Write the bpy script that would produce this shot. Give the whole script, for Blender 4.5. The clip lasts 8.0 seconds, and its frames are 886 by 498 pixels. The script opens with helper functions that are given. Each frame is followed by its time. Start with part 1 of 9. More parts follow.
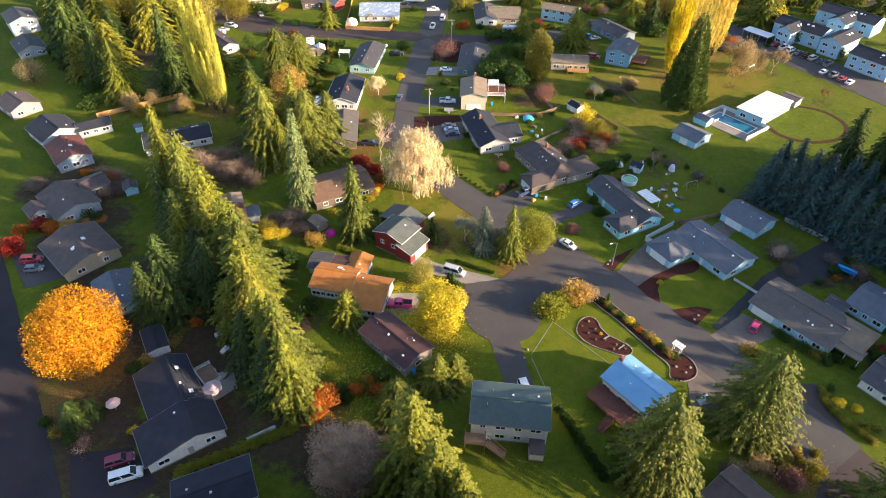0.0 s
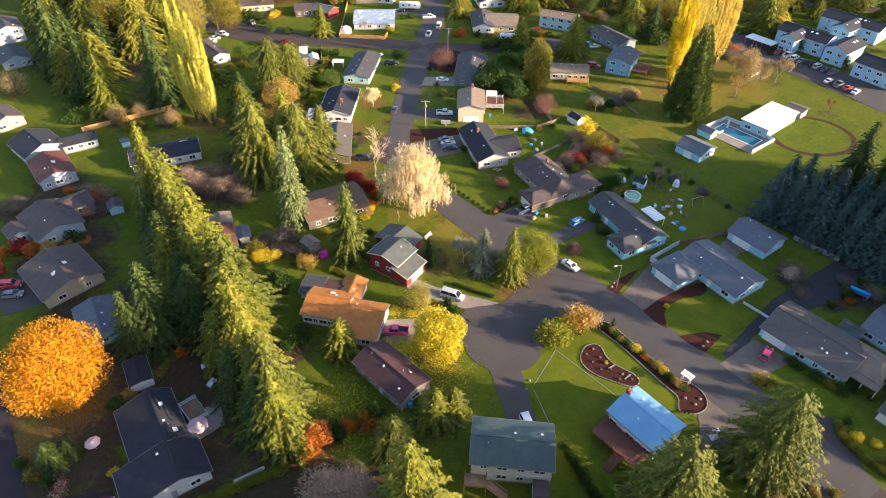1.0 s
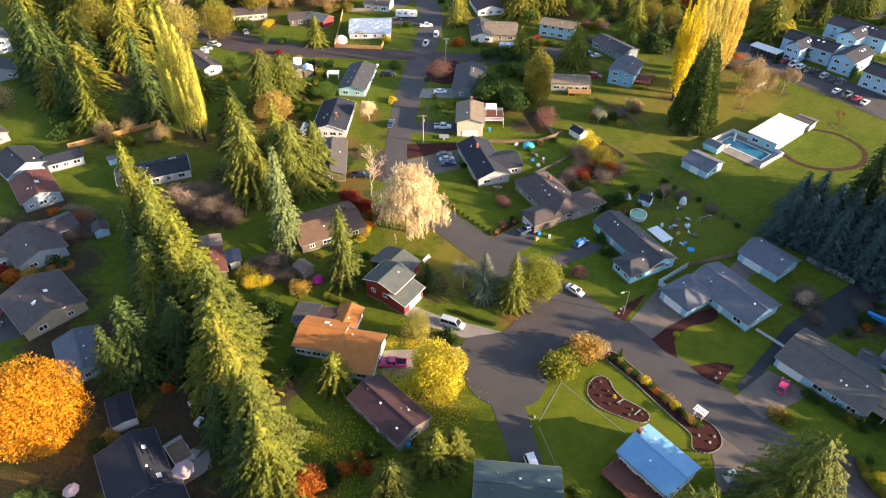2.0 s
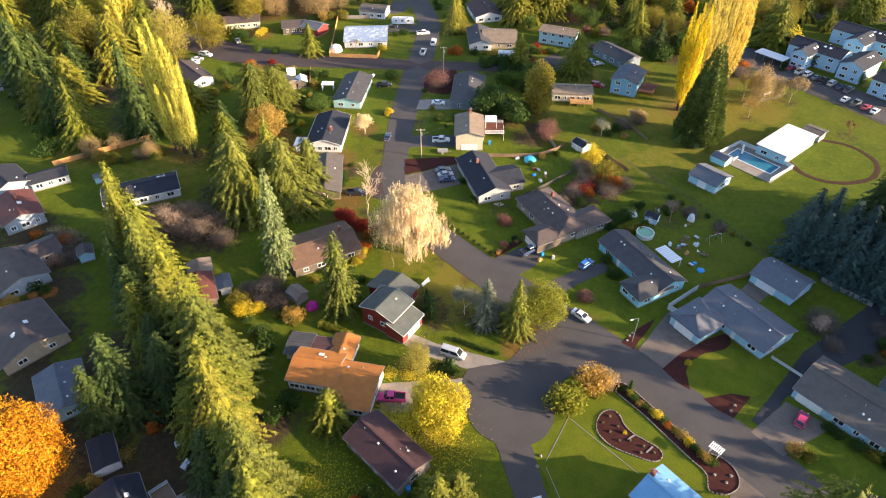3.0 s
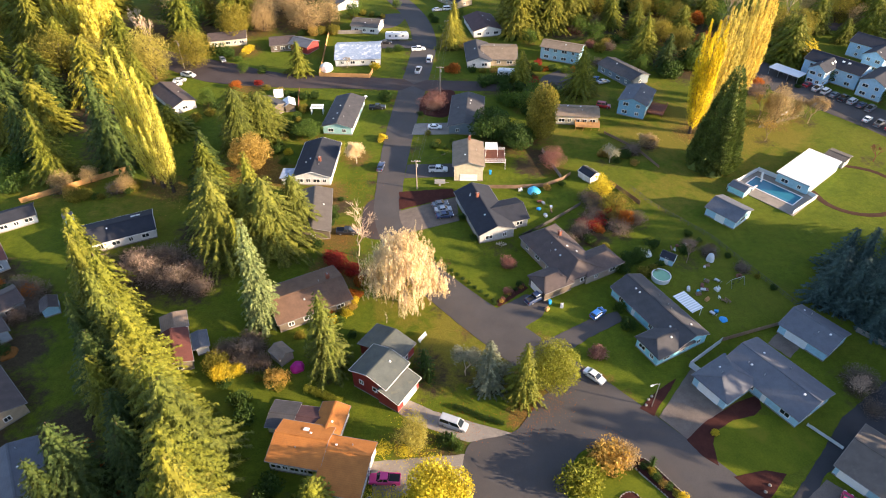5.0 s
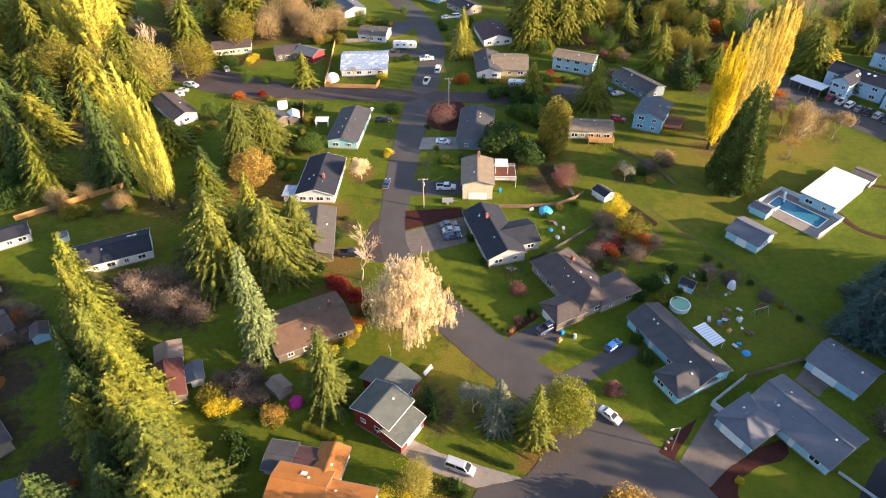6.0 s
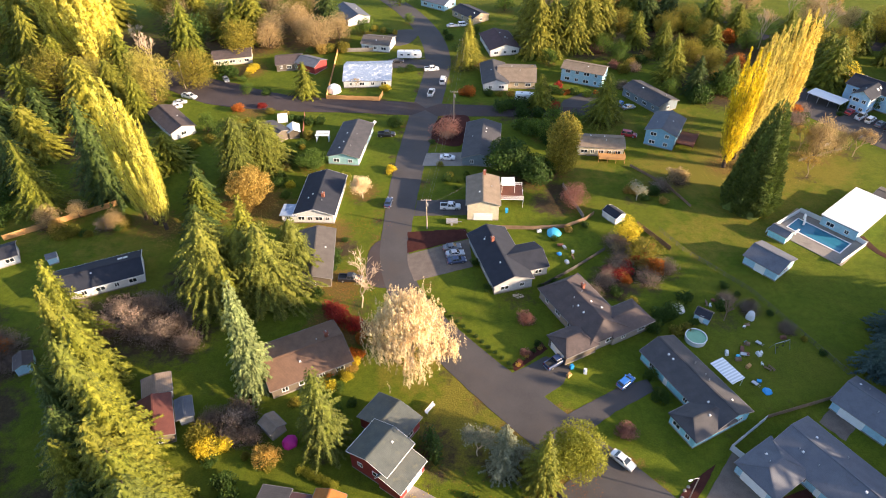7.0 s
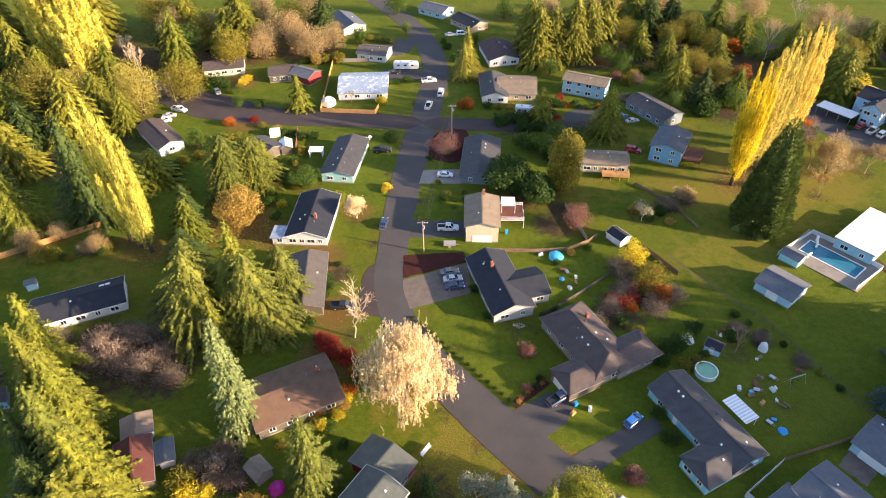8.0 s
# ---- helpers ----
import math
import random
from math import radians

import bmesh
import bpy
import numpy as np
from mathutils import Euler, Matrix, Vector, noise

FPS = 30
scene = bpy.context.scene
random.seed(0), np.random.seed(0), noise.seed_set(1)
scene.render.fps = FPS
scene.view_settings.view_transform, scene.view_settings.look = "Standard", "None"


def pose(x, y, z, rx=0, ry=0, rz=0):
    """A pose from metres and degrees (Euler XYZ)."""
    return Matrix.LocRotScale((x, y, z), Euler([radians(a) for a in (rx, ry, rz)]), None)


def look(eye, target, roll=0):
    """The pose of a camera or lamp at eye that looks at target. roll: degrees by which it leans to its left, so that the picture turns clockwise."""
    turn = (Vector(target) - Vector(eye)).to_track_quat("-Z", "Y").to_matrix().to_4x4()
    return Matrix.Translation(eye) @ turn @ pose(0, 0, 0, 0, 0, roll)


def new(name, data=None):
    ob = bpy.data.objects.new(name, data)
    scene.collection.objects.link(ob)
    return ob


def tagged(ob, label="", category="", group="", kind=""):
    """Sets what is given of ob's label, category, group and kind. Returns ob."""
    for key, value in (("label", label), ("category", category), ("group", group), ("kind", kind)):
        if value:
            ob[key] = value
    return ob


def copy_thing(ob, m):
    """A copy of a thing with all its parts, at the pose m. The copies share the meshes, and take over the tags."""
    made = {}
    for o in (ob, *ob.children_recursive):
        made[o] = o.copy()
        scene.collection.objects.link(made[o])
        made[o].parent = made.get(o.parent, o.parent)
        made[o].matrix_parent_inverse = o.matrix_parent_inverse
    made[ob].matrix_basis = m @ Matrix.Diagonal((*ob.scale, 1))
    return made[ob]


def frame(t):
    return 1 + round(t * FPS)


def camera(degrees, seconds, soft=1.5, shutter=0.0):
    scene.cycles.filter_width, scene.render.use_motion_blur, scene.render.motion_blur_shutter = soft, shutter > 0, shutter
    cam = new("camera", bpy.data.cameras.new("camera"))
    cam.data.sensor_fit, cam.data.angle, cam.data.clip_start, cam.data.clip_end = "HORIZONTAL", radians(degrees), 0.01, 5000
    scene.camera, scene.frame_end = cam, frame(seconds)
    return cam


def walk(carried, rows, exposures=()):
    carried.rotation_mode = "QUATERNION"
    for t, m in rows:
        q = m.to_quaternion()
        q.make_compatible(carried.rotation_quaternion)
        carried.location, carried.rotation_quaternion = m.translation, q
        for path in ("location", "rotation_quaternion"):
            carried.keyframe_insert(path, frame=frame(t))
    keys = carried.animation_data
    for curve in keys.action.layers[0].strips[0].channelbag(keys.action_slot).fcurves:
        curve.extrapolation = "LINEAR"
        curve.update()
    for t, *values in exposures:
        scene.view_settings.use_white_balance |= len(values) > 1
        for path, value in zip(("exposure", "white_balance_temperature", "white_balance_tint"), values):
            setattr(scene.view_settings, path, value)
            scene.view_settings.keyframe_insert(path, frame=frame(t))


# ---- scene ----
cam = camera(70.9, 8.0, soft=1.0)
PATH = [
    (0, (0.12, 1.246, 99.814), (0.091, 2.766, 98.515), 0.5),
    (0.5, (-0.045, 5.056, 99.81), (-0.069, 6.577, 98.511), 0.5),
    (1, (-0.185, 9.018, 99.806), (-0.204, 10.54, 98.509), 0.5),
    (1.5, (-0.316, 13.13, 99.827), (-0.331, 14.654, 98.531), 0.4),
    (1.7, (-0.394, 14.779, 99.829), (-0.408, 16.304, 98.535), 0.4),
    (3, (-0.974, 25.501, 99.896), (-0.981, 27.026, 98.602), 0.1),
    (3.5, (-1.058, 29.687, 99.897), (-1.062, 31.211, 98.602), -0.1),
    (4, (-1.024, 33.928, 99.889), (-1.024, 35.452, 98.594), -0.2),
    (4.5, (-0.926, 38.174, 99.882), (-0.923, 39.698, 98.587), -0.3),
    (6, (-0.712, 51.159, 99.878), (-0.741, 52.684, 98.584), -0.6),
    (6.5, (-0.601, 55.543, 99.875), (-0.639, 57.069, 98.582), -0.7),
    (7, (-0.448, 59.939, 99.88), (-0.494, 61.466, 98.588), -0.7),
    (7.5, (-0.283, 64.304, 99.888), (-0.329, 65.831, 98.597), -0.7),
    (8, (-0.132, 68.636, 99.899), (-0.176, 70.165, 98.61), -0.7),
]
walk(cam, [(t, look(eye, target, roll)) for t, eye, target, roll in PATH], exposures=[(0, 1.48, 6330, 16), (8, 1.5, 6430, 20)])

# ---- daylight: a low sun from the side, clear sky ----
SUN_EL = 14.8
SUN_AZ = 106.0                      # clockwise from +y
world = bpy.data.worlds.new("sky")
scene.world = world
world.use_nodes = True
wn = world.node_tree.nodes
sky = wn.new("ShaderNodeTexSky")
sky.sky_type, sky.sun_disc = "NISHITA", False
sky.sun_elevation, sky.sun_rotation = radians(SUN_EL), radians(SUN_AZ)
wn["Background"].inputs["Strength"].default_value = 0.148
world.node_tree.links.new(sky.outputs[0], wn["Background"].inputs["Color"])
sun = new("sun", bpy.data.lights.new("sun", "SUN"))
sun.data.energy, sun.data.angle, sun.data.color = 5.6, radians(0.6), (1.0, 0.785, 0.5)
sun_way = Vector((math.sin(radians(SUN_AZ)) * math.cos(radians(SUN_EL)), math.cos(radians(SUN_AZ)) * math.cos(radians(SUN_EL)), math.sin(radians(SUN_EL))))
sun.matrix_world = look(sun_way * 300, (0, 0, 0))


# ---- materials ----
def node_mat(name):
    m = bpy.data.materials.new(name)
    m.use_nodes = True
    nt = m.node_tree
    return m, nt, nt.nodes, nt.links, nt.nodes["Principled BSDF"]


def noise_tex(nt, scale, detail=4.0, rough=0.55, stretch=None):
    geo = nt.nodes.new("ShaderNodeNewGeometry")
    tex = nt.nodes.new("ShaderNodeTexNoise")
    tex.inputs["Scale"].default_value, tex.inputs["Detail"].default_value, tex.inputs["Roughness"].default_value = scale, detail, rough
    if stretch:
        mp = nt.nodes.new("ShaderNodeMapping")
        mp.inputs["Scale"].default_value = stretch
        nt.links.new(geo.outputs["Position"], mp.inputs["Vector"])
        nt.links.new(mp.outputs["Vector"], tex.inputs["Vector"])
    else:
        nt.links.new(geo.outputs["Position"], tex.inputs["Vector"])
    return tex.outputs["Fac"]


def ramp(nt, fac, stops):
    r = nt.nodes.new("ShaderNodeValToRGB")
    e = r.color_ramp.elements
    while len(e) < len(stops):
        e.new(0.5)
    for el, (pos, col) in zip(e, stops):
        el.position, el.color = pos, (*col, 1)
    nt.links.new(fac, r.inputs["Fac"])
    return r.outputs["Color"]


def mixed(nt, fac, a, b, mode="MIX"):
    mx = nt.nodes.new("ShaderNodeMix")
    mx.data_type, mx.blend_type = "RGBA", mode
    for sock, v in ((mx.inputs[0], fac), (mx.inputs[6], a), (mx.inputs[7], b)):
        if isinstance(v, (int, float)):
            sock.default_value = v
        elif isinstance(v, tuple):
            sock.default_value = (*v, 1)
        else:
            nt.links.new(v, sock)
    return mx.outputs[2]


def relief(nt, bsdf, fac, strength, dist=0.05):
    b = nt.nodes.new("ShaderNodeBump")
    b.inputs["Strength"].default_value, b.inputs["Distance"].default_value = strength, dist
    nt.links.new(fac, b.inputs["Height"])
    nt.links.new(b.outputs["Normal"], bsdf.inputs["Normal"])


def surface(name, dark, light, coarse=0.4, fine=6.0, rough=0.85, metal=0.0, bump=0.3, third=None, stretch=None):
    """Two-scale weathered surface between two tones; third: stains at a large scale."""
    m, nt, nodes, links, bsdf = node_mat(name)
    n1, n2 = noise_tex(nt, coarse, 5, 0.6), noise_tex(nt, fine, 4, 0.65, stretch)
    c = mixed(nt, 0.5, ramp(nt, n1, [(0.3, dark), (0.7, light)]), ramp(nt, n2, [(0.3, dark), (0.7, light)]))
    if third:
        n3 = noise_tex(nt, coarse * 0.6, 6, 0.65)
        c = mixed(nt, ramp(nt, n3, [(0.52, (0, 0, 0)), (0.68, (0.8, 0.8, 0.8))]), c, third)
    links.new(c, bsdf.inputs["Base Color"])
    bsdf.inputs["Roughness"].default_value, bsdf.inputs["Metallic"].default_value = rough, metal
    bsdf.inputs["Specular IOR Level"].default_value = 0.12 if rough >= 0.9 else 0.4
    relief(nt, bsdf, n2, bump, 0.04)
    return m


def foliage(name, stops, through_light=0.35, rough=0.7):
    """Leaves: tone varies leaf by leaf and in broad drifts over the crown; some light passes through."""
    m, nt, nodes, links, bsdf = node_mat(name)
    geo = nodes.new("ShaderNodeNewGeometry")
    mid = stops[1][1]
    leaf = ramp(nt, geo.outputs["Random Per Island"], [(p, tuple(b + (a - b) * 0.5 for a, b in zip(col, mid))) for p, col in stops])
    clump = ramp(nt, noise_tex(nt, 1.1, 2), [(0.32, (0.74, 0.76, 0.8)), (0.68, (1.18, 1.16, 1.1))])
    info = nodes.new("ShaderNodeObjectInfo")
    drift = ramp(nt, noise_tex(nt, 0.35, 3), [(0.3, (0.62, 0.62, 0.62)), (0.7, (1.15, 1.15, 1.15))])
    own = ramp(nt, info.outputs["Random"], [(0.0, (0.82, 0.86, 0.85)), (1.0, (1.12, 1.08, 1.0))])
    c = mixed(nt, 1.0, mixed(nt, 1.0, mixed(nt, 1.0, leaf, drift, "MULTIPLY"), clump, "MULTIPLY"), own, "MULTIPLY")
    links.new(c, bsdf.inputs["Base Color"])
    bsdf.inputs["Roughness"].default_value = rough
    bsdf.inputs["Specular IOR Level"].default_value = 0.25
    tl = nodes.new("ShaderNodeBsdfTranslucent")
    links.new(c, tl.inputs["Color"])
    mx = nodes.new("ShaderNodeMixShader")
    mx.inputs[0].default_value = through_light
    links.new(bsdf.outputs[0], mx.inputs[1])
    links.new(tl.outputs[0], mx.inputs[2])
    links.new(mx.outputs[0], nodes["Material Output"].inputs["Surface"])
    return m


def roofing(name, dark, light, moss=None, rough=0.8):
    """Shingle roof: courses as faint lines, granule speckle, weather streaks."""
    m, nt, nodes, links, bsdf = node_mat(name)
    speck, blot = noise_tex(nt, 9.0, 3, 0.7), noise_tex(nt, 0.55, 5, 0.6)
    c = mixed(nt, 0.55, ramp(nt, speck, [(0.3, dark), (0.7, light)]), ramp(nt, blot, [(0.32, dark), (0.68, light)]))
    geo = nodes.new("ShaderNodeNewGeometry")
    sep = nodes.new("ShaderNodeSeparateXYZ")
    links.new(geo.outputs["Position"], sep.inputs[0])
    w = nodes.new("ShaderNodeMath")
    w.operation = "MULTIPLY"
    w.inputs[1].default_value = 14.0
    links.new(sep.outputs["Z"], w.inputs[0])
    fr = nodes.new("ShaderNodeMath")
    fr.operation = "FRACT"
    links.new(w.outputs[0], fr.inputs[0])
    course = ramp(nt, fr.outputs[0], [(0.0, (0.72, 0.72, 0.72)), (0.25, (1, 1, 1))])
    c = mixed(nt, 0.7, c, course, "MULTIPLY")
    if moss:
        c = mixed(nt, ramp(nt, noise_tex(nt, 0.8, 6, 0.7), [(0.55, (0, 0, 0)), (0.75, (0.7, 0.7, 0.7))]), c, moss)
    links.new(c, bsdf.inputs["Base Color"])
    bsdf.inputs["Roughness"].default_value = rough
    relief(nt, bsdf, speck, 0.35, 0.03)
    return m


def plain(name, col, rough=0.5, metal=0.0, vary=0.12):
    d = tuple(v * (1 - vary) for v in col)
    l = tuple(min(1, v * (1 + vary)) for v in col)
    return surface(name, d, l, 0.8, 9.0, rough, metal, 0.08)


def siding(name, col, rough=0.6):
    """Painted lap siding: narrow horizontal boards with a shadow line, faint dirt."""
    m, nt, nodes, links, bsdf = node_mat(name)
    geo = nodes.new("ShaderNodeNewGeometry")
    sep = nodes.new("ShaderNodeSeparateXYZ")
    links.new(geo.outputs["Position"], sep.inputs[0])
    w = nodes.new("ShaderNodeMath")
    w.operation = "MULTIPLY"
    w.inputs[1].default_value = 5.0
    links.new(sep.outputs["Z"], w.inputs[0])
    fr = nodes.new("ShaderNodeMath")
    fr.operation = "FRACT"
    links.new(w.outputs[0], fr.inputs[0])
    dirt = ramp(nt, noise_tex(nt, 1.3, 5, 0.6), [(0.3, tuple(v * 0.82 for v in col)), (0.65, col)])
    c = mixed(nt, 0.8, dirt, ramp(nt, fr.outputs[0], [(0.0, (0.7, 0.7, 0.7)), (0.12, (1, 1, 1))]), "MULTIPLY")
    links.new(c, bsdf.inputs["Base Color"])
    bsdf.inputs["Roughness"].default_value = rough
    relief(nt, bsdf, fr.outputs[0], 0.3, 0.03)
    return m


def paint_car(name, col):
    m, nt, nodes, links, bsdf = node_mat(name)
    links.new(ramp(nt, noise_tex(nt, 2.0, 3), [(0.3, tuple(v * 0.9 for v in col)), (0.7, col)]), bsdf.inputs["Base Color"])
    bsdf.inputs["Roughness"].default_value = 0.28
    bsdf.inputs["Coat Weight"].default_value = 0.6
    return m


def ground_mat():
    """Lawn that goes over into bare earth, dry grass and fallen leaves where the cover layer says so, in ragged drifts."""
    m, nt, nodes, links, bsdf = node_mat("lawn_grass")
    broad, mid, fine, clump = noise_tex(nt, 0.022, 5, 0.6), noise_tex(nt, 0.16, 5, 0.62), noise_tex(nt, 3.2, 4, 0.7), noise_tex(nt, 0.75, 5, 0.65)
    c = ramp(nt, mid, [(0.28, (0.045, 0.082, 0.006)), (0.5, (0.083, 0.122, 0.008)), (0.72, (0.13, 0.148, 0.012))])
    c = mixed(nt, 0.5, c, ramp(nt, fine, [(0.25, (0.035, 0.055, 0.006)), (0.75, (0.155, 0.175, 0.016))]))
    c = mixed(nt, 0.55, c, ramp(nt, clump, [(0.3, (0.55, 0.58, 0.55)), (0.7, (1.25, 1.2, 1.1))]), "MULTIPLY")
    dry = ramp(nt, fine, [(0.3, (0.095, 0.085, 0.012)), (0.7, (0.215, 0.18, 0.028))])
    earth = ramp(nt, clump, [(0.3, (0.026, 0.018, 0.012)), (0.55, (0.052, 0.037, 0.024)), (0.75, (0.085, 0.068, 0.032))])
    earth = mixed(nt, 0.4, earth, ramp(nt, fine, [(0.3, (0.025, 0.017, 0.011)), (0.75, (0.13, 0.085, 0.05))]))
    litter = ramp(nt, fine, [(0.25, (0.05, 0.04, 0.014)), (0.5, (0.14, 0.085, 0.024)), (0.75, (0.32, 0.19, 0.05))])
    c = mixed(nt, ramp(nt, broad, [(0.5, (0, 0, 0)), (0.7, (0.42, 0.42, 0.42))]), c, dry)
    c = mixed(nt, ramp(nt, noise_tex(nt, 0.4, 6, 0.7), [(0.6, (0, 0, 0)), (0.75, (0.65, 0.65, 0.65))]), c, earth)
    cover = nodes.new("ShaderNodeAttribute")
    cover.attribute_name = "cover"
    sep = nodes.new("ShaderNodeSeparateColor")
    links.new(cover.outputs["Color"], sep.inputs[0])
    for sock, tone, grain in (("Green", dry, 0.3), ("Red", earth, 0.45), ("Blue", litter, 0.9)):
        half = nodes.new("ShaderNodeMath")
        half.operation = "SUBTRACT"
        links.new(noise_tex(nt, grain, 6, 0.72), half.inputs[0])
        half.inputs[1].default_value = 0.5
        far = nodes.new("ShaderNodeMath")
        far.operation = "MULTIPLY_ADD"
        links.new(half.outputs[0], far.inputs[0])
        far.inputs[1].default_value = 1.9
        links.new(sep.outputs[sock], far.inputs[2])
        c = mixed(nt, ramp(nt, far.outputs[0], [(0.3, (0, 0, 0)), (0.72, (0.95, 0.95, 0.95))]), c, tone)
    links.new(c, bsdf.inputs["Base Color"])
    bsdf.inputs["Roughness"].default_value = 0.95
    bsdf.inputs["Specular IOR Level"].default_value = 0.1
    relief(nt, bsdf, fine, 0.8, 0.15)
    return m


def striped(name, a, b, freq, axis="X"):
    m, nt, nodes, links, bsdf = node_mat(name)
    tc = nodes.new("ShaderNodeTexCoord")
    sep = nodes.new("ShaderNodeSeparateXYZ")
    links.new(tc.outputs["Object"], sep.inputs[0])
    w = nodes.new("ShaderNodeMath")
    w.operation = "MULTIPLY"
    w.inputs[1].default_value = freq
    links.new(sep.outputs[axis], w.inputs[0])
    fr = nodes.new("ShaderNodeMath")
    fr.operation = "FRACT"
    links.new(w.outputs[0], fr.inputs[0])
    links.new(ramp(nt, fr.outputs[0], [(0.42, a), (0.58, b)]), bsdf.inputs["Base Color"])
    relief(nt, bsdf, fr.outputs[0], 0.5, 0.05)
    return m


M = {}
M["grass"] = ground_mat()
M["lawn"] = surface("mown_lawn", (0.06, 0.086, 0.006), (0.135, 0.152, 0.01), 0.3, 3.0, 0.95, 0, 0.7, third=(0.15, 0.14, 0.014))
M["leaf_litter"] = surface("fallen_leaf_litter", (0.10, 0.045, 0.012), (0.3, 0.13, 0.035), 0.6, 5.0, 0.95, 0, 0.7, third=(0.06, 0.05, 0.02))
M["soil"] = surface("garden_soil", (0.035, 0.018, 0.012), (0.085, 0.042, 0.028), 0.5, 5.0, 0.95, 0, 0.7)
M["bark_mulch"] = surface("red_bark_mulch", (0.032, 0.010, 0.009), (0.075, 0.026, 0.02), 0.7, 7.0, 0.95, 0, 0.8)
M["asphalt"] = surface("asphalt", (0.045, 0.041, 0.042), (0.085, 0.077, 0.074), 0.12, 7.0, 0.88, 0, 0.3, third=(0.075, 0.062, 0.055))
M["asphalt_dark"] = surface("new_asphalt", (0.022, 0.022, 0.025), (0.045, 0.043, 0.046), 0.2, 7.0, 0.85, 0, 0.3)
# Asphalt darkened in its own colour to stand in for shade.
M["asphalt_shaded"] = surface("shade_dark_asphalt", (0.026, 0.022, 0.026), (0.05, 0.043, 0.047), 0.15, 7.0, 0.9, 0, 0.3, third=(0.055, 0.036, 0.03))
M["asphalt_leafy"] = surface("leaf_stained_asphalt", (0.05, 0.04, 0.041), (0.085, 0.069, 0.066), 0.12, 7.0, 0.9, 0, 0.3, third=(0.075, 0.05, 0.038))
M["concrete"] = surface("concrete", (0.20, 0.175, 0.15), (0.34, 0.30, 0.26), 0.3, 6.0, 0.9, 0, 0.25, third=(0.15, 0.13, 0.11))
M["gravel"] = surface("gravel", (0.1, 0.08, 0.068), (0.2, 0.165, 0.138), 0.5, 9.0, 0.95, 0, 0.7)
M["bark"] = surface("tree_bark", (0.05, 0.035, 0.025), (0.13, 0.095, 0.07), 1.0, 7.0, 0.95, 0, 0.8)
M["thicket"] = foliage("dry_thicket_twigs", [(0.0, (0.14, 0.10, 0.085)), (0.5, (0.25, 0.19, 0.16)), (1.0, (0.42, 0.33, 0.27))], 0.35)
M["pale_bark"] = surface("pale_bark", (0.32, 0.27, 0.22), (0.6, 0.54, 0.46), 1.0, 7.0, 0.9, 0, 0.5)
M["twig"] = surface("bare_twigs", (0.12, 0.085, 0.065), (0.26, 0.2, 0.16), 0.6, 4.0, 0.95, 0, 0.4)
M["twig_pale"] = surface("pale_gold_twigs", (0.42, 0.31, 0.22), (0.66, 0.52, 0.38), 0.6, 4.0, 0.95, 0, 0.4)
M["twig_gold"] = surface("sunny_twigs", (0.24, 0.18, 0.1), (0.45, 0.36, 0.22), 0.6, 4.0, 0.95, 0, 0.4)
M["twig_red"] = surface("red_twigs", (0.16, 0.05, 0.04), (0.34, 0.12, 0.09), 0.6, 4.0, 0.95, 0, 0.4)
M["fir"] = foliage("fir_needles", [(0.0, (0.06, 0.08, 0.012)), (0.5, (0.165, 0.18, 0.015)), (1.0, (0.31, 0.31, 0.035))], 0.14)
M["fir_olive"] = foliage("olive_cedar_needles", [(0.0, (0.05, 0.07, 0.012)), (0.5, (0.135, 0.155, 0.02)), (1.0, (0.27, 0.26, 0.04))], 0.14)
# Dark fir colour; on some trees it also stands in for shade.
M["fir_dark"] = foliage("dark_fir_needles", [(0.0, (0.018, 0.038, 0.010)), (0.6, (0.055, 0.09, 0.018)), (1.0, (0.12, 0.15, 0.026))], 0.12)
# Low sunlight is put into this needle colour.
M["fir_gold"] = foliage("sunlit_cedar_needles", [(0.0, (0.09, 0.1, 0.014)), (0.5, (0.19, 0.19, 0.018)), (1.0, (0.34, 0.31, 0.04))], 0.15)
M["wood_gold"] = foliage("golden_olive_leaves", [(0.0, (0.3, 0.25, 0.04)), (0.5, (0.5, 0.43, 0.09)), (1.0, (0.68, 0.6, 0.18))], 0.45)
M["spruce"] = foliage("blue_spruce_needles", [(0.0, (0.09, 0.13, 0.05)), (0.5, (0.2, 0.25, 0.09)), (1.0, (0.34, 0.37, 0.14))], 0.16)
M["lime"] = foliage("yellow_green_leaves", [(0.0, (0.15, 0.17, 0.015)), (0.5, (0.29, 0.3, 0.03)), (1.0, (0.45, 0.44, 0.07))], 0.4)
M["fawn"] = foliage("fawn_brown_leaves", [(0.0, (0.3, 0.2, 0.1)), (0.5, (0.47, 0.34, 0.17)), (1.0, (0.64, 0.5, 0.28))], 0.42)
M["mauve_red"] = foliage("faded_red_twigs", [(0.0, (0.17, 0.075, 0.065)), (0.5, (0.3, 0.14, 0.12)), (1.0, (0.46, 0.25, 0.21))], 0.35)
M["cypress"] = foliage("dark_cypress_sprays", [(0.0, (0.05, 0.085, 0.02)), (0.5, (0.115, 0.16, 0.035)), (1.0, (0.19, 0.24, 0.05))], 0.2)
M["silver_fir"] = foliage("silver_blue_needles", [(0.0, (0.13, 0.15, 0.10)), (0.5, (0.26, 0.28, 0.19)), (1.0, (0.42, 0.43, 0.31))], 0.32)
M["blue_fir"] = foliage("blue_green_needles", [(0.0, (0.03, 0.06, 0.06)), (0.6, (0.065, 0.115, 0.11)), (1.0, (0.12, 0.18, 0.16))], 0.25)
